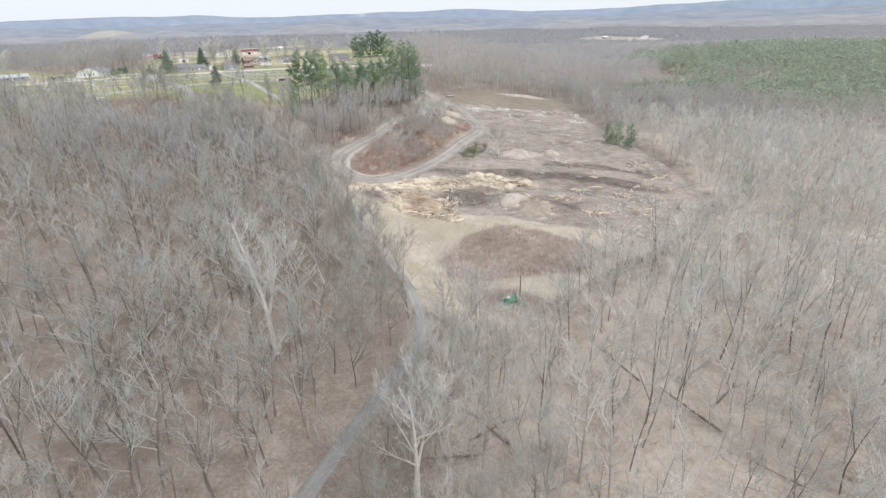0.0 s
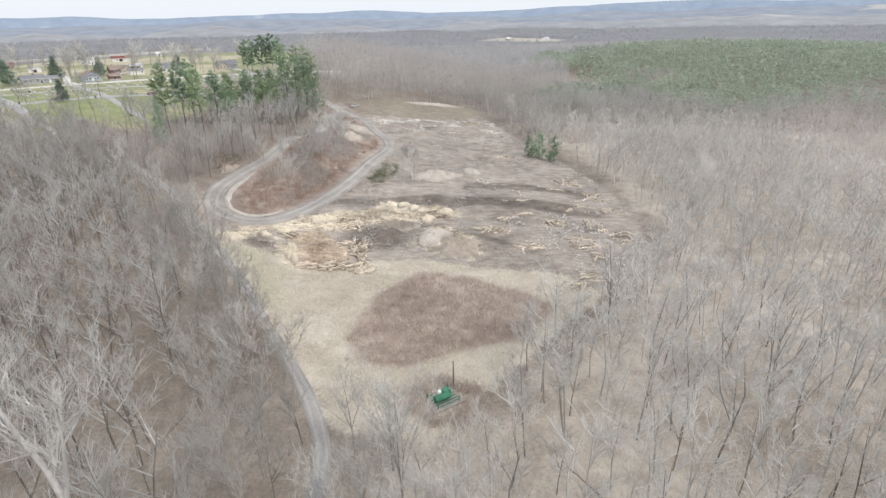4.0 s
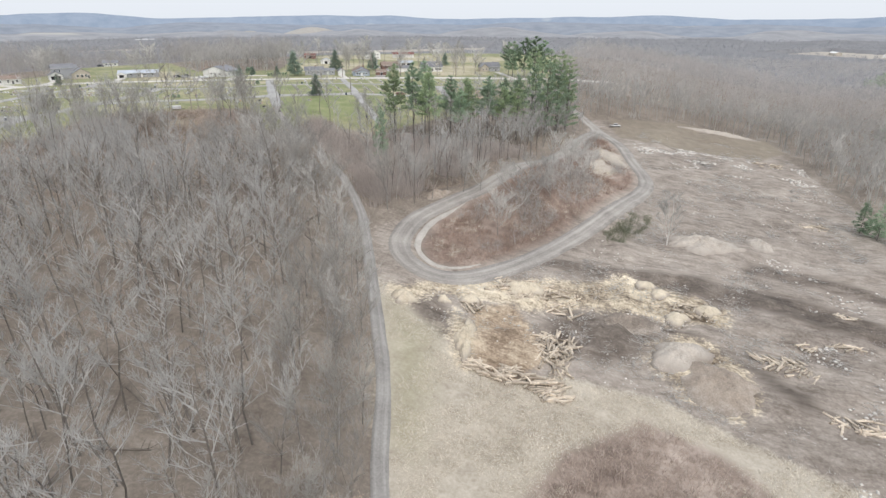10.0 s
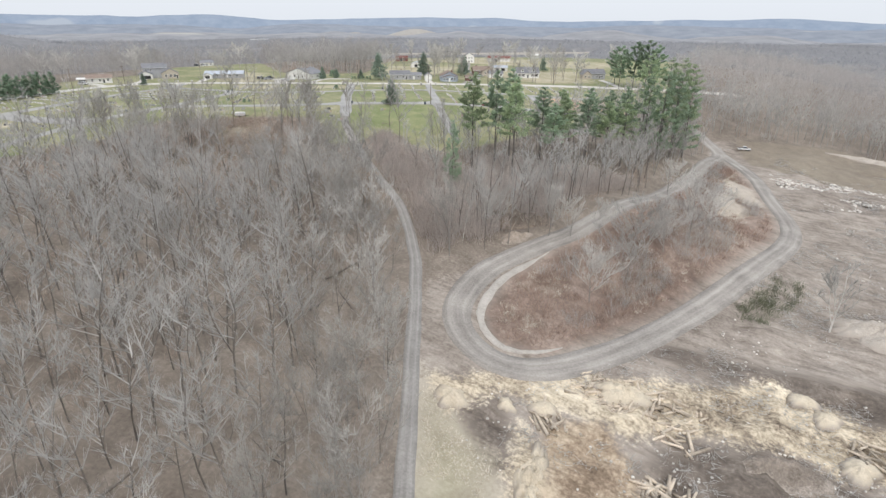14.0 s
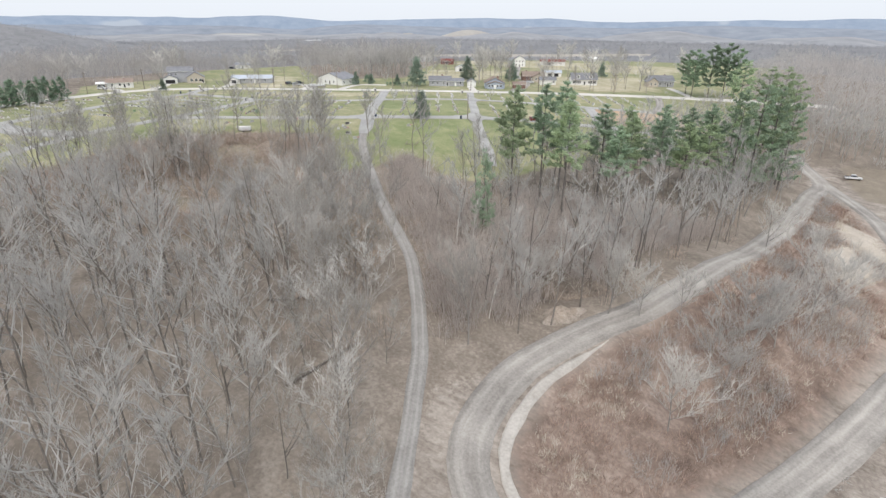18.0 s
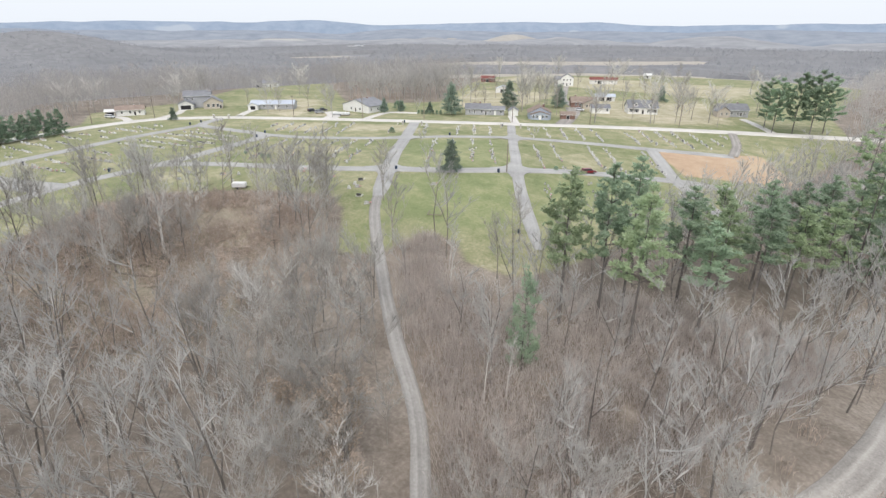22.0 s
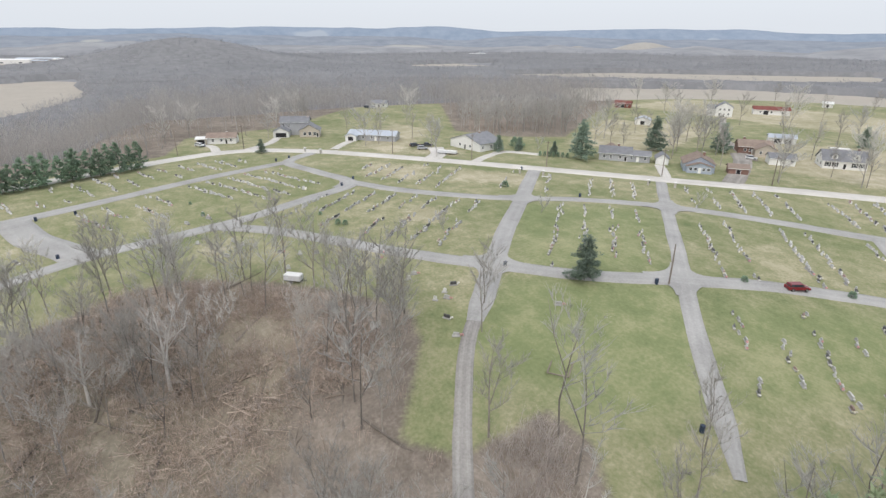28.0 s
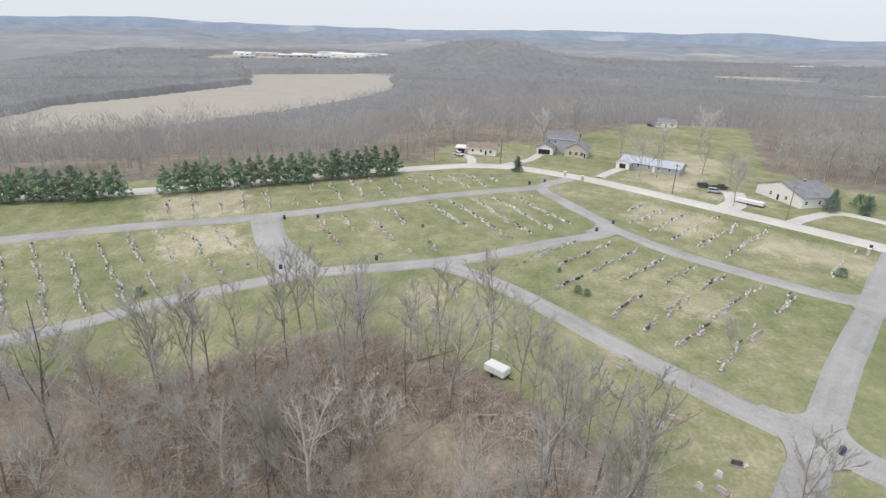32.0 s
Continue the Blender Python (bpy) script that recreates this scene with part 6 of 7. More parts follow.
# ---- drives to the houses ----
for k, line in enumerate(([(-306, 290), (-318, 292), (-324, 290)], [(-302, 298), (-312, 314), (-322, 322)], [(-284, 331), (-292, 340), (-298, 349)], [(-246, 354), (-252, 362), (-262, 368)],
                          [(-232, 364), (-236, 374), (-238, 386), (-226, 394)], [(-157, 414), (-163, 432), (-170, 450), (-178, 464)], [(-82, 468), (-92, 482), (-100, 492)], [(-172, 399), (-181, 411), (-186, 417)],
                          [(-168, 455), (-196, 490), (-222, 540), (-232, 560)], [(-85, 412), (-88, 430), (-95, 452)])):
    build_road("driveway", 3.4 if k not in (3, 5) else 6.5, (M_GRAVEL if k in (5, 8, 9) else M_ROAD_PALE), line, 0.16 + 0.01 * k)


# ---- vehicles ----
def paint(name, c, rough=0.3):
    m, n, l, p = shader(name, rough)
    co = n.new("ShaderNodeNewGeometry")
    d = noise_node(n, l, 3.0, 4, 0.6, co.outputs["Position"])
    l.new(ramp_node(n, l, d.outputs[0], [(0.3, tuple(v * 0.8 for v in c)), (0.7, c)]).outputs[0], p.inputs["Base Color"])
    p.inputs["Coat Weight"].default_value = 0.4
    return m


M_RED = paint("dark_red_car_paint", (0.22, 0.028, 0.034))
M_CAR_WHITE = paint("white_car_paint", (0.75, 0.76, 0.77))
M_CAR_DARK = paint("dark_grey_car_paint", (0.06, 0.065, 0.075))
M_CAR_SILVER = paint("silver_car_paint", (0.45, 0.47, 0.49))
M_TYRE = surface("tyre_rubber", (0.02, 0.02, 0.02), (0.045, 0.045, 0.045), 4, 6, per=0.05)
M_RIM = surface("alloy_rim", (0.45, 0.45, 0.46), (0.6, 0.6, 0.62), 4, 6, rough=0.35, metal=0.8, per=0.05, bump=0)
M_LAMP = surface("lamp_glass", (0.7, 0.7, 0.68), (0.85, 0.85, 0.82), 4, 6, rough=0.1, per=0.05, bump=0)
M_TAIL = surface("tail_lamp_red", (0.30, 0.02, 0.02), (0.42, 0.04, 0.03), 4, 6, rough=0.15, per=0.05, bump=0)


def profile_bm(prof, w, inset=0.0):
    """A side profile (x, z) drawn out to a width, narrowed towards the top by inset."""
    bm = bmesh.new()
    zs = [z for _, z in prof]
    lo, hi = min(zs), max(zs)
    sides = []
    for s in (-1, 1):
        sides.append([bm.verts.new((x, s * (w / 2 - inset * (z - lo) / max(0.01, hi - lo)), z)) for x, z in prof])
    bm.faces.new(sides[0])
    bm.faces.new(sides[1][::-1])
    n = len(prof)
    for i in range(n):
        j = (i + 1) % n
        bm.faces.new((sides[0][j], sides[0][i], sides[1][i], sides[1][j]))
    bmesh.ops.recalc_face_normals(bm, faces=bm.faces)
    bmesh.ops.bevel(bm, geom=list(bm.edges), offset=0.05, segments=2, affect="EDGES")
    return bm


def wheel_meshes(r):
    ty = bmesh.new()
    bmesh.ops.create_cone(ty, cap_ends=True, segments=18, radius1=r, radius2=r, depth=0.24, matrix=Matrix.Rotation(math.pi / 2, 4, "X"))
    bmesh.ops.bevel(ty, geom=list(ty.edges), offset=0.03, segments=1, affect="EDGES")
    ri = bmesh.new()
    bmesh.ops.create_cone(ri, cap_ends=True, segments=14, radius1=r * 0.6, radius2=r * 0.5, depth=0.28, matrix=Matrix.Rotation(math.pi / 2, 4, "X"))
    return ty, ri


def vehicle(label, x, y, rot, material, kind="suv", name="car"):
    ob = tagged(new(name), label, "car" if kind != "pickup" else "truck")
    if kind == "pickup":
        body = [(-2.7, 0.4), (2.7, 0.4), (2.75, 0.85), (1.3, 1.08), (-0.9, 1.08), (-2.75, 1.08)]
        cab = [(-0.85, 1.05), (1.35, 1.05), (0.75, 1.78), (-0.6, 1.8)]
        ax = (-1.7, 1.75)
    else:
        body = [(-2.2, 0.35), (2.2, 0.35), (2.25, 0.75), (1.1, 1.0), (-2.15, 1.05), (-2.28, 0.7)]
        cab = [(-2.1, 1.0), (1.15, 0.98), (0.45, 1.58), (-1.75, 1.6)]
        ax = (-1.35, 1.4)
    b = part("body", profile_bm(body, 1.85, 0.05), material, ob)
    part("window_band", profile_bm([(px * 0.97, pz + 0.02) for px, pz in cab[:2]] + [(px, pz - 0.1) for px, pz in cab[2:]], 1.72, 0.14), M_GLASS_DARK, ob, "dark tinted windows")
    xs = [p[0] for p in cab[2:]]
    part("roof", box_bm((xs[0] + xs[1]) / 2, 0, cab[2][1] - 0.05, abs(xs[0] - xs[1]) + 0.1, 1.46, 0.09, 0.03), material, ob)
    for px, pz in ((cab[0][0] + 0.1, 1.3), (cab[1][0] - 0.3, 1.3)):
        part("pillar", box_bm((px + xs[1 if px < 0 else 0]) / 2, 0, 1.3, 0.1, 1.6, 0.5), material, ob)
    if kind == "pickup":
        part("cargo_bed", box_bm(-1.85, 0, 1.09, 1.55, 1.5, 0.06), M_DARK, ob, "open dark cargo bed")
    for e in (-0.65, 0.65):
        part("headlight", box_bm(body[1][0] + 0.0, e, 0.76, 0.12, 0.35, 0.16, 0.02), M_LAMP, ob)
        part("tail_light", box_bm(body[0][0] - 0.03, e * 1.15, 0.86, 0.1, 0.24, 0.24, 0.02), M_TAIL, ob)
    part("bumper", box_bm(body[1][0] + 0.05, 0, 0.48, 0.14, 1.7, 0.2, 0.03), M_DARK, ob)
    ty, ri = wheel_meshes(0.36 if kind == "pickup" else 0.34)
    w0 = None
    for a in ax:
        for e in (-0.86, 0.86):
            if w0 is None:
                wh = part("tyre", ty, M_TYRE, ob)
                rm = part("rim", ri, M_RIM, wh)
                w0, r0 = wh.data, rm.data
            else:
                wh = part("tyre", w0, M_TYRE, ob)
                rm = part("rim", r0, M_RIM, wh)
            wh.location = (a, e, 0.35)
    ob.matrix_basis = pose(x, y, gz(x, y) + 0.15, 0, 0, rot)
    return ob


vehicle("red sport utility car parked on a cemetery drive", -110.5, 344, 52, M_RED)
vehicle("white pickup truck parked at the gravel track", -9, 402, 15, M_CAR_WHITE, "pickup", "pickup_truck")
vehicle("dark pickup truck parked beside the white house", -266, 366, 80, M_CAR_DARK, "pickup", "pickup_truck")
vehicle("dark grey car parked beside the white house", -269, 362, 75, M_CAR_DARK)
vehicle("silver car parked beside the white house", -262, 361, 60, M_CAR_SILVER)
vehicle("white car parked by the carport", -322, 288, 30, M_CAR_WHITE)
vehicle("white car parked on a gravel drive", -170, 457, 20, M_CAR_WHITE)
vehicle("white van-like car in a far yard", -388, 415, 10, M_CAR_WHITE)
vehicle("dark car in a far yard", -392, 412, 20, M_CAR_DARK)


def trailer(label, x, y, rot, w, l, h, name="trailer"):
    ob = tagged(new(name), label, "trailer")
    part("box", box_bm(0, 0, 0.55 + h / 2, l, w, h, 0.06), M_CAR_WHITE, ob)
    part("lid", box_bm(0, 0, 0.6 + h, l * 0.98, w * 0.96, 0.1, 0.04), M_TRIM, ob)
    part("chassis", box_bm(0, 0, 0.5, l * 1.02, w * 0.8, 0.14), M_DARK, ob)
    part("drawbar", box_bm(l / 2 + 0.6, 0, 0.48, 1.3, 0.1, 0.1), M_DARK, ob)
    ty, ri = wheel_meshes(0.33)
    for k, e in enumerate((-w / 2 - 0.1, w / 2 + 0.1)):
        wh = part("wheel", ty if k == 0 else wheel_mesh, M_TYRE, ob)
        wheel_mesh = wh.data
        wh.location = (-0.2, e, 0.33)
    ob.matrix_basis = pose(x, y, gz(x, y), 0, 0, rot)
    return ob


trailer("low white box trailer parked on the cemetery grass", -175, 264.5, 40, 1.9, 3.6, 1.1)
trailer("white camper trailer parked behind the cape house", -152, 497, 30, 2.4, 7.0, 2.2, "camper")
trailer("white flat-topped trailer beside the broad white house", -249, 364, 34, 2.2, 8.0, 0.9)


# ---- poles, barrels and signs ----
M_POLE = surface("weathered_pole_wood", (0.16, 0.13, 0.11), (0.28, 0.24, 0.20), 0.8, 10)
M_BARREL = surface("dark_blue_barrel", (0.03, 0.045, 0.08), (0.06, 0.085, 0.13), 2, 8, rough=0.5)


def pole(label, x, y, h, arm=True):
    ob = tagged(new("utility_pole" if arm else "lamp_post"), label, "pole")
    sp = Sprigs(3)
    sp.tube([Vector((0, 0, -0.5)), Vector((0.02, 0, h / 2)), Vector((0, 0.02, h))], [0.17, 0.15, 0.11], 8)
    part("post", sp.mesh("post", M_POLE), M_POLE, ob)
    if arm:
        part("crossarm", box_bm(0, 0, h - 0.7, 2.2, 0.12, 0.14), M_POLE, ob)
        for e in (-0.9, 0.0, 0.9):
            part("insulator", box_bm(e, 0, h - 0.52, 0.1, 0.1, 0.22, 0.02), M_TRIM, ob)
    ob.matrix_basis = pose(x, y, gz(x, y), 0, 0, 40)
    return ob


pole("slim wooden lamp post beside a cemetery crossing", -125.5, 321, 8.5, False)
up = pole("wooden utility pole along the country road", -176, 402, 10)
for x, y in ((-209, 379), (-306, 301), (-262, 346), (-148, 423), (-116, 446), (-235, 365), (-310, 276)):
    copy_thing(up, pose(x, y, gz(x, y), 0, 0, 34))


def barrel(x, y):
    ob = tagged(new("trash_barrel"), "dark blue trash barrel at a drive's edge", "barrel", "barrels along the drives")
    bm = bmesh.new()
    bmesh.ops.create_cone(bm, cap_ends=True, segments=16, radius1=0.36, radius2=0.36, depth=1.1, matrix=Matrix.Translation((0, 0, 0.55)))
    bmesh.ops.bevel(bm, geom=list(bm.edges), offset=0.03, segments=1, affect="EDGES")
    part("drum", bm, M_BARREL, ob)
    rim = bmesh.new()
    bmesh.ops.create_cone(rim, cap_ends=False, segments=16, radius1=0.39, radius2=0.39, depth=0.07, matrix=Matrix.Translation((0, 0, 1.06)))
    part("rim", rim, M_DARK, ob)
    ob.location = (x, y, gz(x, y))
    return ob


br = barrel(-253, 226)
for x, y in ((-251.5, 235), (-221.5, 249), (-222, 228), (-127, 319), (-231, 306), (-236, 313), (-176, 357), (-150, 300), (-277, 303), (-279, 309), (-102, 291), (-212, 369), (-174, 391)):
    copy_thing(br, pose(x, y, gz(x, y)))


# ---- graves ----
M_GRANITE = surface("grey_granite", (0.30, 0.298, 0.288), (0.52, 0.515, 0.50), 1.2, 10, rough=0.55, per=0.25)
M_GRANITE_DARK = surface("dark_granite", (0.06, 0.06, 0.065), (0.14, 0.135, 0.14), 1.2, 10, rough=0.35, per=0.3)
M_MARBLE = surface("weathered_white_marble", (0.50, 0.50, 0.48), (0.68, 0.68, 0.66), 1.2, 10, rough=0.6, per=0.15)
M_STONE_RED = surface("reddish_granite", (0.26, 0.18, 0.16), (0.40, 0.30, 0.27), 1.2, 10, rough=0.5, per=0.2)
M_FLOWER = [surface("white_silk_flowers", (0.58, 0.57, 0.54), (0.76, 0.75, 0.72), 6, 4, per=0.1, bump=0), surface("faded_pink_silk_flowers", (0.50, 0.24, 0.24), (0.66, 0.42, 0.40), 6, 4, per=0.1, bump=0),
            surface("cream_silk_flowers", (0.60, 0.56, 0.46), (0.76, 0.72, 0.61), 6, 4, per=0.1, bump=0)]


def slab_bm(w, t, h, arch=0.0):
    """An upright slab whose top is straight or bowed."""
    bm = bmesh.new()
    n = 7
    prof = [(-w / 2, 0.0), (w / 2, 0.0)] + [(w / 2 - w * i / (n - 1), h - arch + arch * math.sin(math.pi * i / (n - 1))) for i in range(n)]
    a = [bm.verts.new((x, -t / 2, z)) for x, z in prof]
    b = [bm.verts.new((x, t / 2, z)) for x, z in prof]
    bm.faces.new(a)
    bm.faces.new(b[::-1])
    for i in range(len(prof)):
        j = (i + 1) % len(prof)
        bm.faces.new((a[j], a[i], b[i], b[j]))
    bmesh.ops.recalc_face_normals(bm, faces=bm.faces)
    return bm


def bouquet_bm(seed, r=0.2):
    sp = random.Random(seed)
    bm = bmesh.new()
    for k in range(6):
        bmesh.ops.create_icosphere(bm, subdivisions=1, radius=r * 0.55, matrix=Matrix.Translation((sp.gauss(0, r * 0.5), sp.gauss(0, r * 0.5), r + sp.uniform(0, r))))
    return bm


def headstone(label, w, h, t, arch, material, flower=None, seed=0):
    ob = tagged(new("headstone"), label, "gravestone", "graves of the cemetery")
    part("plinth", box_bm(0, 0, 0.05, w + 0.35, t + 0.3, 0.3, 0.02), M_GRANITE, ob, "rough granite plinth")
    st = part("stone", slab_bm(w, t, h, arch), material, ob)
    st.location = (0, 0, 0.2)
    if flower is not None:
        fl = part("bouquet", bouquet_bm(seed, 0.24), M_FLOWER[flower], ob, "silk flowers in a vase")
        fl.location = (w * 0.5 + 0.32, -0.1, 0.1)
    return ob


STONES = [headstone("low grey granite headstone on a plinth", 1.15, 0.55, 0.28, 0.06, M_GRANITE), headstone("dark polished headstone with white silk flowers", 1.2, 0.6, 0.26, 0.0, M_GRANITE_DARK, 0, 1),
          headstone("white marble headstone with a rounded top", 0.7, 0.75, 0.22, 0.15, M_MARBLE), headstone("grey granite headstone with pink silk flowers", 1.05, 0.55, 0.28, 0.06, M_GRANITE, 1, 2),
          headstone("reddish granite headstone with cream silk flowers", 1.05, 0.58, 0.26, 0.05, M_STONE_RED, 2, 3), headstone("broad grey double headstone with white silk flowers", 1.7, 0.58, 0.3, 0.06, M_GRANITE, 0, 4)]
BLOCKS = [  # the lawn's outline, the way its rows run, metres between rows
    ([(-251, 231), (-234, 236), (-222, 241), (-222, 262), (-229, 287), (-237, 305), (-267, 300), (-261, 262)], (24, 7), 6.6),
    ([(-259, 190), (-273, 190), (-289, 250), (-292, 290), (-278, 300), (-271, 270), (-262, 235)], (24, 5), 6.8),
    ([(-243, 160), (-250, 188), (-251, 214), (-236, 219), (-223, 223), (-219, 212), (-208, 192), (-203, 174)], (27, 14), 6.4),
    ([(-219, 272), (-205, 279), (-162, 299), (-190, 331), (-214, 315), (-228, 306)], (18, -27), 6.6),
    ([(-248, 313), (-214, 325), (-194, 341), (-211, 366), (-255, 337)], (18, -27), 6.6),
    ([(-145, 303), (-130, 324), (-155, 363), (-173, 349), (-182, 336)], (19, -25), 6.8),
    ([(-189, 348), (-176, 358), (-160, 373), (-173, 391), (-205, 370)], (19, -25), 6.8),
    ([(-121, 333), (-103, 353), (-93, 367), (-109, 391), (-133, 379), (-149, 365)], (14, -19), 6.6),
    ([(-151, 376), (-132, 390), (-92, 414), (-88, 450), (-114, 436), (-166, 396)], (14, -19), 6.8),
    ([(-117, 322), (-103, 341), (-80, 360), (-76, 345), (-88, 314), (-100, 302)], (14, -19), 6.8),
    ([(-66, 354), (-86, 369), (-70, 396), (-58, 380)], (14, -19), 6.8)]
rs = random.Random(23)
spots = []
for poly, way, gap in BLOCKS:
    d = Vector((way[0], way[1])).normalized()
    s = Vector((-d.y, d.x))
    c = Vector((sum(p[0] for p in poly) / len(poly), sum(p[1] for p in poly) / len(poly)))
    for i in range(-14, 15):
        skip = rs.random() < 0.08
        j, a = -50.0, rs.uniform(0, 100)
        while j < 50:
            j += rs.uniform(1.2, 2.1)
            p = c + s * (i * gap + rs.gauss(0, 0.4)) + d * j
            if skip or float(vnoise(p.x + a, p.y, 7.0, 41)) < 0.27:
                continue
            if float(depth(np.array([p.x]), np.array([p.y]), poly)[0]) > 1.2:
                spots.append((p.x, p.y, math.degrees(math.atan2(d.y, d.x)) + rs.gauss(0, 8), rs.choice((0, 0, 0, 1, 1, 1, 2, 3, 3, 5, 5, 4)), rs.uniform(0.7, 1.0)))
for x, y in ((-172, 283), (-174, 285), (-160, 284), (-159, 282), (-150, 284), (-149, 281), (-148, 283), (-186, 271), (-190, 268), (-184, 274), (-200, 263), (-204, 262), (-208, 255), (-196, 258), (-138, 277), (-133, 297), (-143, 279), (-151, 287), (-181, 266)):
    spots.append((x, y, rs.uniform(20, 60), rs.choice((0, 1, 2, 3)), 1.0))
lead = away(np.array([p[0] for p in spots]), np.array([p[1] for p in spots]), [(-110, 330), (-150, 300), (-190, 290), (-215, 262), (-218, 230)])
spots = [spots[i] for i in np.argsort(lead)]
for k, ob in enumerate(STONES):
    x, y, a, _, s = spots[k]
    ob.matrix_basis = pose(x, y, gz(x, y), 0, 0, a)
for x, y, a, k, s in spots[6:300]:
    copy_thing(STONES[k], pose(x, y, gz(x, y), rs.gauss(0, 1.5), rs.gauss(0, 1.5), a) @ Matrix.Scale(s, 4))


def far_stones(spots):
    """The other graves: real stones on plinths, joined by material."""
    mats = [M_GRANITE, M_GRANITE_DARK, M_MARBLE, M_STONE_RED, M_FLOWER[0], M_FLOWER[2]]
    bx = np.array([(x, y, z) for x in (-.5, .5) for y in (-.5, .5) for z in (0, 1)], float)
    fc = np.array([(0, 1, 3, 2), (4, 6, 7, 5), (0, 4, 5, 1), (2, 3, 7, 6), (1, 5, 7, 3)])
    V, F, I = [], [], []
    for x, y, a, k, s in spots:
        z = gz(x, y)
        for (w, d, h, up, ox, m) in ((1.5, 0.55, 0.3, -0.1, 0, 0), (1.1, 0.28, 0.58, 0.15, 0, (0, 1, 2, 0, 3, 0)[k])) + (((0.36, 0.36, 0.45, 0.0, 0.9, 4 + (k == 3)),) if k != 2 else ()):
            q = bx * (w * s, d * s, h * s) + (ox, 0, up)
            c, e = math.cos(radians(a)), math.sin(radians(a))
            F.append(fc + 8 * len(V))
            V.append(np.stack([q[:, 0] * c - q[:, 1] * e + x, q[:, 0] * e + q[:, 1] * c + y, q[:, 2] + z], 1))
            I += [m] * 5
    ob = new("gravestones", mesh_np("gravestones", np.concatenate(V), np.concatenate(F), mats, I))
    tagged(ob, "rows of grey, white and dark gravestones with flowers", "gravestones", kind="stuff")


far_stones(spots[300:])

# ---- the churned clearing: logs, sand and rubble ----
M_LOG = surface("pale_debarked_logs", (0.36, 0.30, 0.235), (0.68, 0.60, 0.49), 1.0, 8, per=0.3)
M_ROCK_ISLE = surface("pale_rubble", (0.42, 0.395, 0.36), (0.76, 0.73, 0.68), 0.5, 8, per=0.3, island=True)


def log_mesh(seed, l, r):
    sp = Sprigs(seed)
    k = sp.r
    pts = [Vector((-l / 2, 0, 0)), Vector((-l / 6, k.uniform(-.1, .1), k.uniform(-.06, .06))), Vector((l / 6, k.uniform(-.1, .1), k.uniform(-.06, .06))), Vector((l / 2, 0, 0))]
    sp.tube(pts, [r, r * 0.93, r * 0.86, r * 0.75], 7)
    n = len(sp.v)
    for end in (0, n - 7):
        for i in range(1, 6):
            sp.f.append((end, end + i, end + i + 1))
    return sp.mesh("log", M_LOG)


LOGS = [log_mesh(1000 + k, (2.4, 3.3, 4.4, 1.7, 2.7)[k], (0.21, 0.25, 0.3, 0.18, 0.23)[k]) for k in range(5)]


def log_pile(label, x, y, w, d, n, way, spread=25, top=1.2, seed=0, stack=False):
    ob = tagged(new("log_pile"), label, "logs")
    r = random.Random(seed)
    for k in range(n):
        px, py = r.uniform(-w / 2, w / 2), r.uniform(-d / 2, d / 2)
        edge = max(0.0, 1 - (2 * px / w) ** 2 - (2 * py / d) ** 2)
        lg = part("log", LOGS[r.randrange(5)], M_LOG, ob)
        zz = gz(x + px, y + py) - gz(x, y) + 0.2 + edge * top * r.random()
        lg.matrix_basis = pose(px, py, zz, 0, r.gauss(0, 7), way + r.gauss(0, spread))
    ob.location = (x, y, gz(x, y))
    return ob


log_pile("heap of pale debarked logs on bare soil", -6, 182, 7.5, 12, 110, 105, 38, 0.8, 51)
log_pile("tangle of cut logs at the meadow's edge", -8, 171, 12, 5, 85, 30, 32, 1.0, 52)
log_pile("row of cut logs below the sand bank", -16, 170, 8, 3, 40, 5, 28, 0.7, 64)
log_pile("broken branches and logs strewn over sand", -13, 201, 20, 11, 80, 60, 60, 0.5, 65)
log_pile("short row of pale logs beside a dirt track", 37.5, 198, 10, 1.8, 24, 130, 18, 0.6, 66)
log_pile("loose logs thrown down beside sand", -24, 189, 7, 5, 20, 130, 30, 0.7, 53)
log_pile("scattered logs and branches among sand heaps", -14, 200, 12, 5, 24, 140, 35, 0.6, 54)
log_pile("row of stacked logs on churned ground", 39, 195, 9, 2.5, 26, 55, 12, 1.0, 55)
log_pile("logs and branches lying between sand heaps", 21, 212, 7, 5, 28, 120, 40, 1.0, 56)
log_pile("few split logs on bare grey ground", 52, 209, 5, 3, 10, 20, 25, 0.4, 57)
log_pile("few pale logs dropped on bare ground", 44, 206, 4, 2, 6, 35, 25, 0.3, 58)
log_pile("brushy log debris at the clearing's edge", 66, 176, 9, 12, 40, 60, 50, 0.7, 59)
log_pile("brushy log debris along the wood's edge", 72, 196, 7, 12, 34, 80, 50, 0.6, 60)
log_pile("broken logs scattered below the slope", 58, 160, 8, 6, 24, 40, 50, 0.5, 61)
log_pile("grey brush and logs below the graded field", 62, 368, 12, 8, 36, 30, 60, 0.9, 62)
log_pile("uprooted stumps and logs on the bare flat", 60, 288, 12, 7, 30, 20, 60, 0.5, 63)


for k, (x, y, w, d, way) in enumerate(((78, 186, 6, 12, 70), (82, 206, 6, 12, 85), (84, 224, 7, 12, 95), (64, 184, 9, 6, 30), (72, 214, 9, 6, 20), (50, 155, 8, 5, 45), (60, 200, 7, 4, 140), (46, 182, 7, 4, 35), (80, 244, 8, 8, 60),
                                       (70, 234, 9, 5, 15), (56, 222, 8, 4, 160), (40, 214, 7, 3, 130))):
    log_pile("grey broken logs and roots strewn over churned ground", x, y, w, d, 22, way, 55, 0.5, 70 + k)


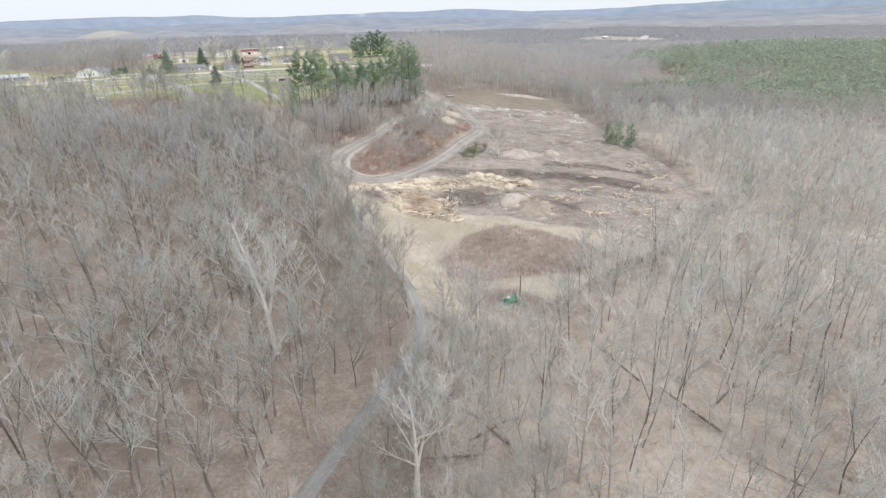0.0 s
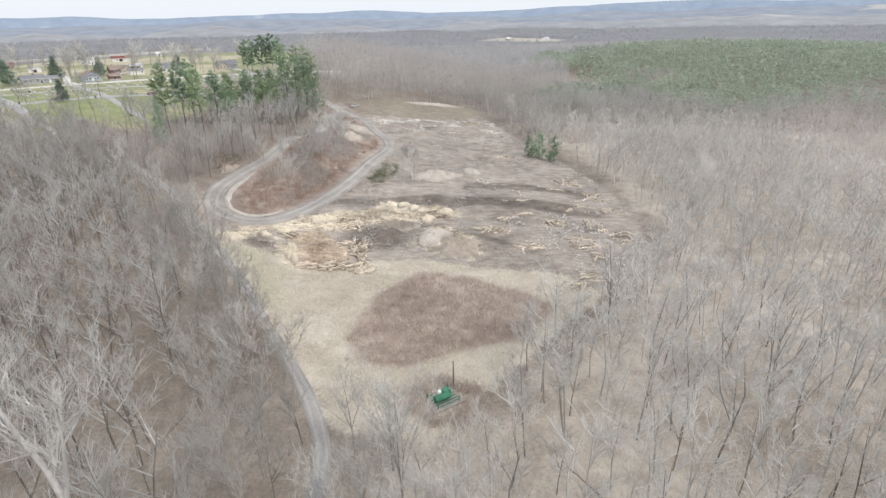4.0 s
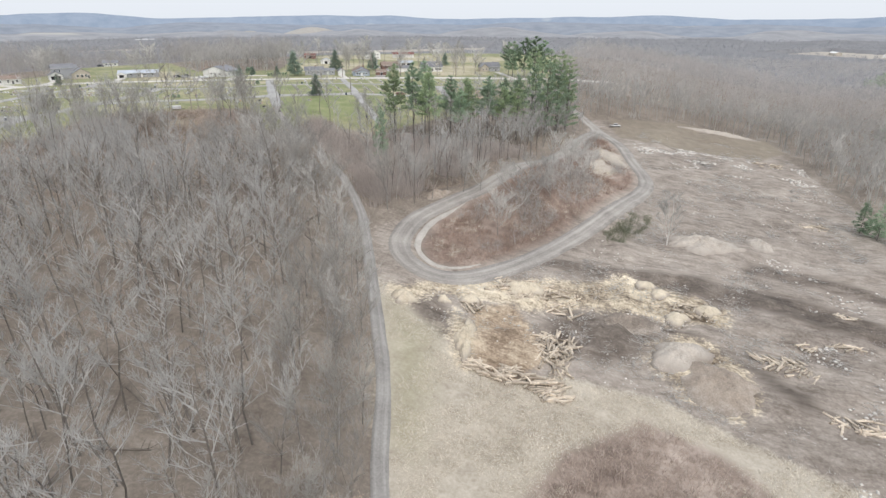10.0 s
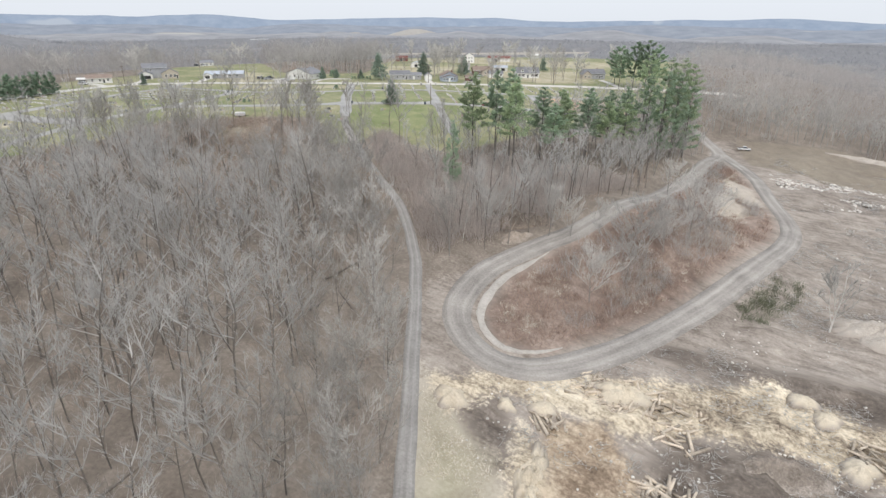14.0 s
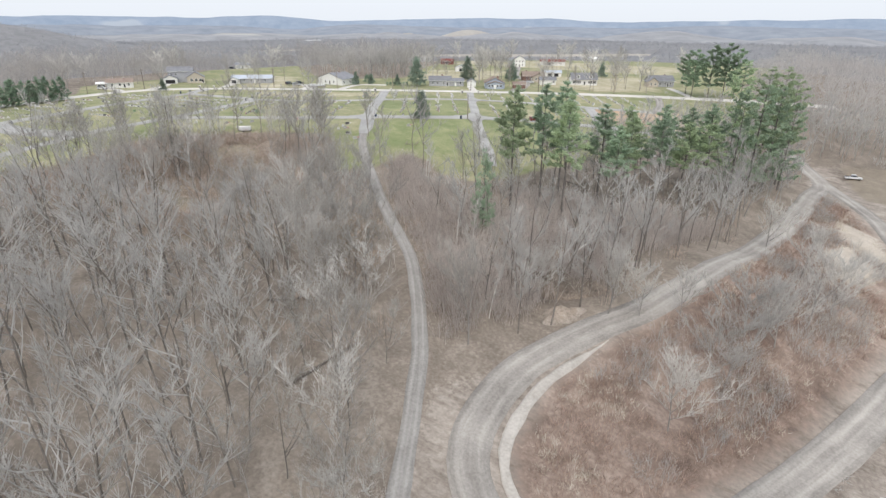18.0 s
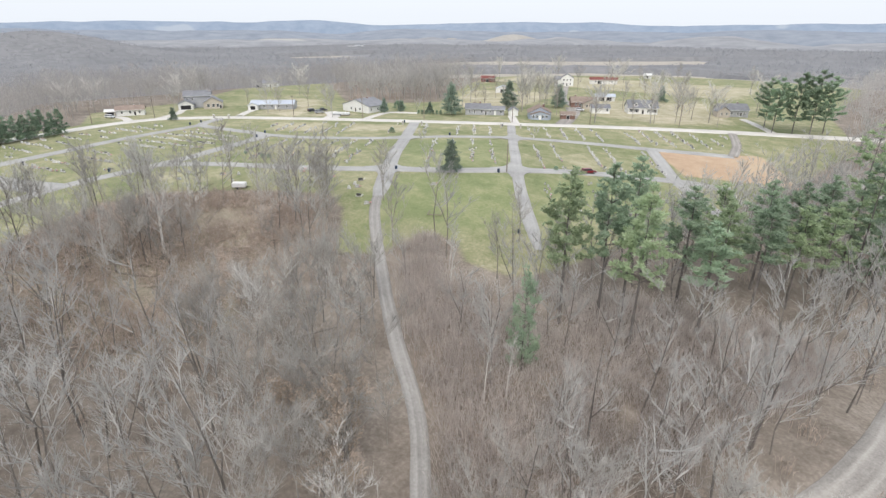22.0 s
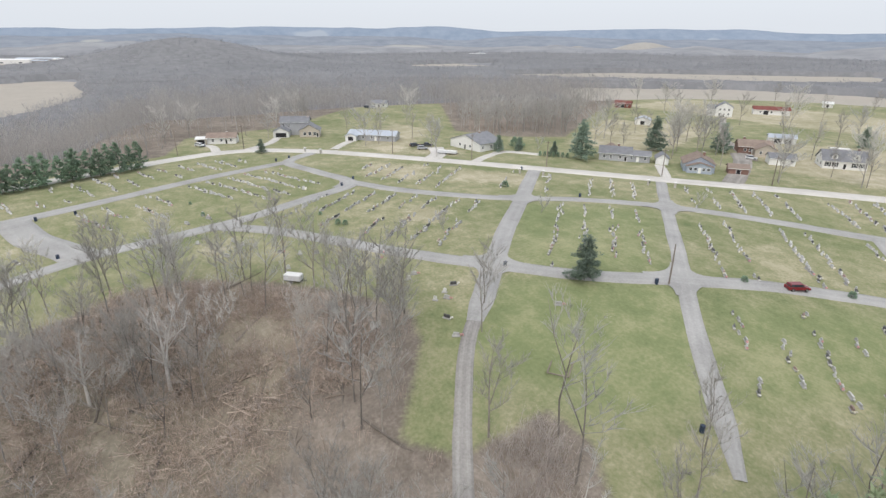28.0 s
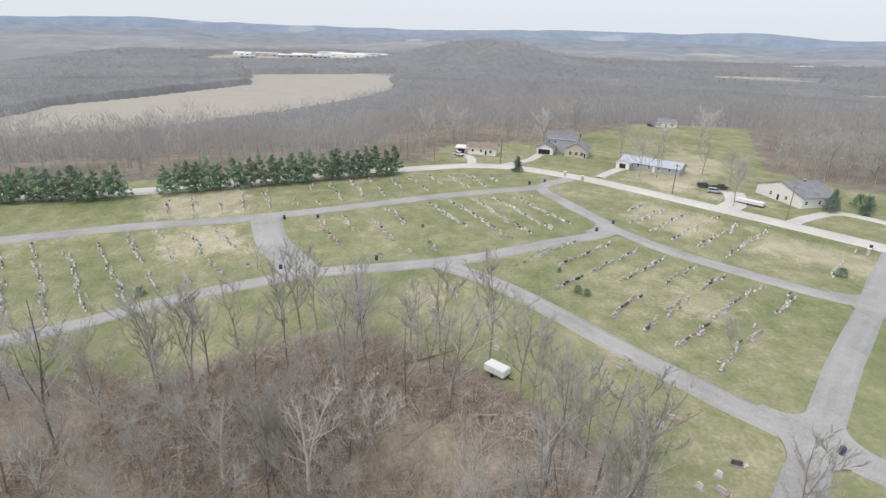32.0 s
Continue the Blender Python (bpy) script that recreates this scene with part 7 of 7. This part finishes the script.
def heap_surface(name, a, b, c):
    """Dumped earth of two colours, thinning out into the soil c towards its foot."""
    m, n, l, p = shader(name, 0.95)
    pos = n.new("ShaderNodeNewGeometry").outputs["Position"]
    foot = n.new("ShaderNodeAttribute")
    foot.attribute_name = "foot"
    big = noise_node(n, l, 0.35, 4, 0.65, pos).outputs[0]
    fine = noise_node(n, l, 3.0, 4, 0.7, pos).outputs[0]
    f = math_node(n, l, "ADD", math_node(n, l, "MULTIPLY", big, 0.5), math_node(n, l, "MULTIPLY", fine, 0.5))
    top = ramp_node(n, l, f, [(0.36, a), (0.62, b)]).outputs[0]
    low = ramp_node(n, l, f, [(0.36, tuple(v * 0.6 for v in c)), (0.5, c), (0.64, tuple(v * 1.5 for v in c))]).outputs[0]
    mask = math_node(n, l, "MULTIPLY_ADD", math_node(n, l, "ADD", foot.outputs["Fac"], math_node(n, l, "MULTIPLY", f, 1.8)), 3.0, -4.6, True)
    l.new(mix_node(n, l, mask, top, low), p.inputs["Base Color"])
    bump_node(n, l, p, f, 0.8, 0.2)
    return m


EARTH = (0.31, 0.275, 0.238)
M_SAND = heap_surface("pale_sand", (0.46, 0.40, 0.31), (0.70, 0.63, 0.50), EARTH)
M_SAND_GREY = heap_surface("grey_sand", (0.33, 0.295, 0.255), (0.55, 0.505, 0.445), EARTH)
M_TAN = heap_surface("tan_soil", (0.24, 0.2, 0.163), (0.43, 0.37, 0.308), EARTH)
M_SOIL = heap_surface("dark_brown_soil", (0.14, 0.118, 0.098), (0.34, 0.295, 0.25), EARTH)
M_BANK = heap_surface("dark_eroded_earth", (0.09, 0.075, 0.062), (0.25, 0.215, 0.18), (0.25, 0.208, 0.17))


def heap(label, x, y, w, d, h, material, turn=0.0, seed=0, name="sand_mound", rough=0.12):
    """A slumped heap with an uneven foot and crest."""
    n, m = 64, 22
    v, rim = [(0, 0, h)], [0.0]
    for j in range(1, m + 1):
        q = j / m
        for i in range(n):
            a = 2 * math.pi * i / n
            ca, sa = math.cos(a), math.sin(a)
            e = 1 + 0.55 * noise.noise((ca * 0.9 + seed * 3.1, sa * 0.9, 0.3)) + 0.22 * noise.noise((ca * 2.6, sa * 2.6 + seed, 0.7)) + 0.1 * noise.noise((ca * 7, sa * 7, seed + 0.5))
            px, py = ca * w / 2 * q * e, sa * d / 2 * q * e
            bumps = noise.noise((px * 0.35 + seed, py * 0.35, 3.1)) + 0.6 * noise.noise((px * 1.1, py * 1.1 + seed, 1.7)) + 0.35 * noise.noise((px * 3.3, py * 3.3, seed + 2.7))
            z = h * (1 - q ** 1.4) + rough * h * bumps * (1 - q * 0.7)
            c, s = math.cos(radians(turn)), math.sin(radians(turn))
            wx, wy = px * c - py * s, px * s + py * c
            v.append((wx, wy, z + gz(x + wx, y + wy) - gz(x, y) - (0.9 if j == m else 0.25 * q)))
            rim.append(q)
    f = [(0, 1 + i, 1 + (i + 1) % n) for i in range(n)]
    for j in range(m - 1):
        for i in range(n):
            a, b = 1 + j * n + i, 1 + j * n + (i + 1) % n
            f += [(a, a + n, b + n), (a, b + n, b)]
    me = mesh_np(name, v, f, material, smooth=True)
    me.attributes.new("foot", "FLOAT", "POINT").data.foreach_set("value", np.array(rim, np.float32))
    ob = new(name, me)
    ob.location = (x, y, gz(x, y) + 0.1)
    return tagged(ob, label, "heap")


for text, x, y, w, d, h, m, turn, seed, bumpy in (
        ("small heap of pale sand beside the lane", -38.5, 184, 6, 5, 1.6, M_SAND, 20, 1, 0.3), ("small heap of yellowish sand", -25.5, 190.5, 5, 4, 1.7, M_SAND, 40, 2, 0.25),
        ("low heap of yellowish sand beside broken logs", -31, 188, 3.6, 3, 1.0, M_SAND, 10, 21, 0.3), ("broad heap of pale sand with stones", -16, 202, 11, 6, 2.0, M_SAND, 30, 3, 0.5),
        ("slumped bank of pale sand above brown soil", -22.5, 177, 4.4, 15, 1.8, M_SAND, 14, 4, 1.0), ("rounded heap of pale sand", 11, 220, 4.8, 3.8, 1.0, M_SAND, 0, 5, 0.3),
        ("rounded heap of yellowish sand", 14.2, 216.4, 6, 4.6, 1.3, M_SAND, 30, 6, 0.3), ("rounded heap of pale sand beside logs", 18, 207, 7, 5, 1.3, M_SAND, 60, 7, 0.3),
        ("rounded heap of pale sand among logs", 25, 213.5, 6.5, 5, 1.4, M_SAND, 10, 8, 0.3)):
    heap(text, x, y, w, d, h, m, turn, seed, "sand_mound", bumpy)
heap("large pale grey heap of dumped sand and soil", 18, 193, 13, 11, 2.6, M_SAND_GREY, 40, 9, "soil_mound", 0.35)
heap("trailing end of a dumped heap of tan soil", 25, 186, 16, 14, 2.4, M_TAN, 130, 22, "soil_mound", 0.4)
heap("dark heap of brown soil with sticks", 7, 200, 12, 6, 2.2, M_SOIL, 20, 10, "soil_mound", 0.5)
heap("wide low dune of pale grey sand", 26, 252, 26, 15, 3.0, M_SAND_GREY, 20, 12, "sand_mound", 0.4)
heap("low ridge of grey sand", 43, 262, 14, 8, 1.8, M_SAND_GREY, 120, 13, "sand_mound", 0.4)
heap("long low bank of pale earth at the field's far edge", 45, 424, 44, 8, 1.8, M_SAND_GREY, -3, 15, "sand_mound", 0.3)
heap("dark earth bank above the gravel track", -57.5, 246, 17, 7, 2.6, M_BANK, 35, 16, "soil_mound", 0.9)
heap("pale slumped sand beside the gravel track", -51.5, 239, 9, 6, 1.5, M_TAN, 45, 17, "sand_mound", 0.8)


def rock_arrays(seed):
    bm = bmesh.new()
    bmesh.ops.create_icosphere(bm, subdivisions=1, radius=0.5)
    r = random.Random(seed)
    for p in bm.verts:
        p.co *= r.uniform(0.7, 1.2)
        p.co.z *= 0.7
    v = np.array([tuple(p.co) for p in bm.verts], np.float32)
    f = np.array([[q.index for q in t.verts] for t in bm.faces], np.int32)
    bm.free()
    return v, f


ROCKS = [rock_arrays(k) for k in range(5)]
gr = np.random.RandomState(77)


def rubble(x0, x1, y0, y1, n, lo, hi, label, seed):
    x, y = gr.uniform(x0, x1, n), gr.uniform(y0, y1, n)
    k = (vnoise(x, y, 6, seed) > 0.36) & (depth(x, y, CLEARING) > 0) & (away(x, y, ROADS["loop_track"][2]) > 4) & (depth(x, y, ISLAND) < -1)
    ob = plant("rubble", x[k], y[k], ROCKS, M_ROCK_ISLE, label, "rubble", lo, hi, seed)
    return ob


rubble(2, 76, 340, 374, 3200, 0.3, 1.3, "strewn pale rubble below the graded field", 91)
rubble(42, 92, 148, 255, 3000, 0.2, 0.9, "pale stones and wood scraps on churned ground", 92)
rubble(-40, 45, 176, 240, 1600, 0.15, 0.6, "stones and clods on sandy soil", 93)
rubble(20, 90, 240, 340, 1300, 0.2, 0.8, "stones and clods on the bare flat", 94)
# brush scraps over the bare ground
wx, wy = gr.uniform(-30, 90, 13000), gr.uniform(150, 400, 13000)
k = (depth(wx, wy, CLEARING) > 1) & (depth(wx, wy, MEADOW) < -1) & (depth(wx, wy, ISLAND) < -6) & (vnoise(wx, wy, 12, 96) > 0.42)
STICK = []
for s in range(3):
    sp = Sprigs(1100 + s)
    for j in range(7):
        p = Vector((sp.r.gauss(0, .6), sp.r.gauss(0, .6), 0.05))
        sp.sliver(p, p + rnd_dir(sp.r, 0.15) * sp.r.uniform(0.5, 1.8), 0.11)
    STICK.append(sp.arrays())
plant("brush_scraps", wx[k], wy[k], STICK, M_TWIG_FAR, "broken sticks and bark strewn on bare soil", "debris", seed=97)

M_BRIAR = leafy("dull_green_briars", (0.15, 0.165, 0.11), (0.30, 0.31, 0.22), 0.4, 8, bump=0, per=0.2, island=True)
vx, vy = gr.uniform(-2, 13, 170), gr.uniform(240, 268, 170)
k = (away(vx, vy, [(1, 244), (5, 252), (8, 264)]) < 2.6 + 1.5 * vnoise(vx, vy, 3, 99)) & (away(vx, vy, ROADS["loop_track"][2]) > 3.4)
plant("briars", vx[k], vy[k], SHRUB, M_BRIAR, "low green briars beside the gravel track", "brush", 0.7, 1.3, seed=99)

# ---- the green pump in the meadow ----
M_GREEN = surface("green_machine_paint", (0.03, 0.14, 0.08), (0.07, 0.24, 0.14), 1.0, 8, rough=0.45, per=0.05)
pump = tagged(new("pump_station"), "green-painted pump on a fenced pad in the meadow", "pump")
part("pad", box_bm(0, 0, 0.1, 6.4, 5.0, 0.3, 0.03), M_GRAVEL, pump, "gravel pad")
tank = bmesh.new()
bmesh.ops.create_cone(tank, cap_ends=True, segments=20, radius1=0.65, radius2=0.65, depth=3.0, matrix=Matrix.Translation((-0.4, -0.4, 1.15)) @ Matrix.Rotation(math.pi / 2, 4, "Y"))
bmesh.ops.bevel(tank, geom=list(tank.edges), offset=0.08, segments=2, affect="EDGES")
part("tank", tank, M_GREEN, pump)
part("motor_housing", box_bm(1.2, 0.9, 0.85, 1.5, 1.1, 1.2, 0.08), M_GREEN, pump)
part("white_drum", box_bm(0.2, 1.5, 0.7, 0.8, 0.8, 0.9, 0.2), M_TRIM, pump, "white plastic drum")
for k in range(6):
    part("rail", box_bm(0, -1.9 + 0.75 * k, 0.62, 4.6, 0.09, 0.12), M_GREEN, pump)
for ex in (-2.2, 2.2):
    for ey in (-1.9, 1.85):
        part("post", box_bm(ex, ey, 0.8, 0.12, 0.12, 1.3), M_GREEN, pump)
pump.matrix_basis = pose(11, 114.5, gz(11, 114.5), 0, 0, 25)
pole("thin wooden pole beside the pump", 13.5, 118.5, 5.5, False)
gx_, gy_ = gr.uniform(3, 19, 260), gr.uniform(108, 121, 260)
kk = (np.hypot(gx_ - 11, gy_ - 114.5) > 3.6) & (np.hypot(gx_ - 11, gy_ - 114.5) < 7)
plant("weeds", gx_[kk], gy_[kk], SHRUB, M_TWIG_RED, "tall dead weeds round the pump pad", "weeds", seed=98)

# planks on bare earth beside the lawn
planks = tagged(new("plank_frame"), "rough timber frame lying on bare earth", "timber")
for k, (px, py, a) in enumerate(((0, -1.6, 0), (0, 1.6, 0), (-2.9, 0, 90), (2.9, 0, 90))):
    pl = part("plank", box_bm(0, 0, 0.1, 6 if a == 0 else 3.4, 0.22, 0.12, 0.01), M_POLE, planks)
    pl.matrix_basis = pose(px, py, 0, 0, 0, a)
planks.matrix_basis = pose(-122, 285, gz(-122, 285), 0, 0, 120)

# ---- the town and works far off in the valley ----
for k, (x, y, w, d, h) in enumerate(((-1935, 262, 130, 44, 10), (-1990, 335, 100, 40, 9), (-1900, 390, 60, 30, 8), (-2000, 205, 80, 40, 12), (-1880, 90, 70, 30, 8), (-1950, 20, 90, 36, 9), (-1990, -60, 60, 30, 8), (-1840, 180, 46, 24, 7), (-1920, 150, 54, 26, 8),
                                     (-1700, 1700, 50, 25, 8), (-1640, 1620, 60, 25, 8), (-1860, 330, 36, 20, 7), (-1960, 110, 40, 22, 8), (-1800, -20, 40, 20, 7), (420, 1720, 40, 14, 6), (520, 1690, 46, 14, 6), (600, 1660, 36, 14, 6))):
    house("long pale industrial hall far off in the valley" if k < 14 else "low pale farm building on a far clearing", x, y, 78 + 9 * (k % 5) - 18, [(0, 0, w, d, h, 2.5, True, (M_WHITE, M_GREY_SIDING, M_TAN_SIDING)[k % 3], (M_TRIM, M_ROOF_PALE)[k % 2])],
          windows_row(0, "s", [-w / 3, 0, w / 3], 2, 8, 3), (), name="hall", category="building")

# ---- oaks that keep their withered leaves ----
def leafy_oak(label, x, y, h, seed):
    wood, fine = bare_tree_arrays(seed, h, 4.6, 11, 900, 0.045, 6, 0.25)
    leaves = Sprigs(seed + 5)
    for corners in fine.f:
        tip = fine.v[corners[2]]
        for k in range(2):
            p = tip + rnd_dir(leaves.r, leaves.r.uniform(-1, 1)) * 0.35
            leaves.sliver(p, p + rnd_dir(leaves.r, leaves.r.uniform(-1.2, 0.4)) * 0.28, 0.2)
    ob = tagged(new("oak_tree"), label, "tree")
    part("trunk", wood.mesh("trunk", M_BARK), M_BARK, ob)
    part("crown", fine.mesh("crown", M_TWIG), M_TWIG, ob, "bare twigs")
    part("foliage", leaves.mesh("foliage", M_OAK_LEAF), M_OAK_LEAF, ob, "withered tan leaves")
    ob.location = (x, y, gz(x, y))
    return ob


oak = leafy_oak("young oak with pale withered leaves in the wood", -84, 223, 13, 1300)
for x, y, s in ((-88, 227, 0.85), (-80, 219, 0.8), (-92, 221, 0.95), (-22, 128, 0.8)):
    copy_thing(oak, pose(x, y, gz(x, y), 0, 0, 71 * s) @ Matrix.Scale(s, 4))

# ---- gate pillars and a bench at the cemetery's entrances ----
M_PILLAR = surface("weathered_gate_stone", (0.34, 0.32, 0.29), (0.52, 0.50, 0.46), 1.0, 10, per=0.08)


def pillar(x, y):
    ob = tagged(new("gate_pillar"), "square stone pillar flanking a cemetery entrance", "pillar", "entrance pillars")
    part("shaft", box_bm(0, 0, 0.8, 0.7, 0.7, 1.9, 0.03), M_PILLAR, ob)
    part("capstone", box_bm(0, 0, 1.83, 0.9, 0.9, 0.16, 0.03), M_TRIM, ob, "pale capstone")
    ob.matrix_basis = pose(x, y, gz(x, y), 0, 0, 34)
    return ob


first_pillar = pillar(-208.5, 364.5)
for x, y in ((-201.5, 369), (-172.5, 388), (-165.5, 392.5), (-286, 319), (-280, 323)):
    copy_thing(first_pillar, pose(x, y, gz(x, y), 0, 0, 34))
bench = tagged(new("bench"), "white stone bench beside the cemetery entrance", "bench")
part("seat", box_bm(0, 0, 0.48, 2.2, 0.55, 0.12, 0.02), M_TRIM, bench)
for e in (-0.75, 0.75):
    part("leg", box_bm(e, 0, 0.18, 0.22, 0.45, 0.48, 0.02), M_PILLAR, bench)
bench.matrix_basis = pose(-199, 367, gz(-199, 367), 0, 0, 34)
shrub = bush("narrow upright evergreen shrub in a clipped row", -224, 392, 1.1, 2.4, M_SPRUCE, 981, n=200)
for k in range(1, 7):
    x, y = -224 + 1.5 * k, 392 + 1.0 * k
    copy_thing(shrub, pose(x, y, gz(x, y), 0, 0, 40 * k))

# ---- a stand of white stems east of the clearing ----
for k in range(34):
    x, y = rs.uniform(92, 160), rs.uniform(170, 330)
    if k > 24:
        x, y = rs.uniform(70, 125), rs.uniform(95, 150)
    s = rs.uniform(0.8, 1.35)
    copy_thing(BIRCH, pose(x, y, gz(x, y), rs.gauss(0, 4), rs.gauss(0, 4), rs.uniform(0, 360)) @ Matrix.Scale(s, 4))

# ---- fallen trunks in the wood ----
M_FALLEN = surface("dark_fallen_trunk", (0.15, 0.13, 0.11), (0.30, 0.265, 0.23), 0.6, 10)
for k in range(100):
    i = rs.randrange(0, 900)
    x, y = float(tx[i]) + 2.2, float(ty[i]) + 1.6
    if k >= 68:
        x, y = rs.uniform(-182, -136), rs.uniform(212, 256)
    if min(float(away(np.array([x]), np.array([y]), ROADS[q][2])[0]) for q in ("lane", "lane_south", "loop_track")) < 10 or float(depth(np.array([x]), np.array([y]), CLEARING)[0]) > -8:
        continue
    l, r = rs.uniform(6, 13), rs.uniform(0.14, 0.26)
    sp = Sprigs(1200 + k)
    a = rs.uniform(0, math.pi)
    e = Vector((math.cos(a), math.sin(a), 0))
    pts = [Vector((x, y, 0)) + e * l * (q - 0.5) for q in (0, 0.35, 0.7, 1)]
    pts = [Vector((p.x, p.y, gz(p.x, p.y) + r * 0.8 + 0.12 * j)) for j, p in enumerate(pts)]
    pts = [p - Vector((x, y, gz(x, y))) for p in pts]
    sp.tube(pts, [r, r * 0.9, r * 0.7, r * 0.4], 6)
    for q in range(5):
        p = pts[2].lerp(pts[3], sp.r.random())
        sp.tube([p, p + (e + rnd_dir(sp.r, 0.8)) * sp.r.uniform(0.8, 2.2)], [r * 0.3, 0.02], 3)
    ob = new("fallen_trunk", sp.mesh("fallen_trunk", M_FALLEN))
    ob.location = (x, y, gz(x, y))
    tagged(ob, "dark fallen tree trunk on the leaf litter", "log", "fallen trunks in the wood")
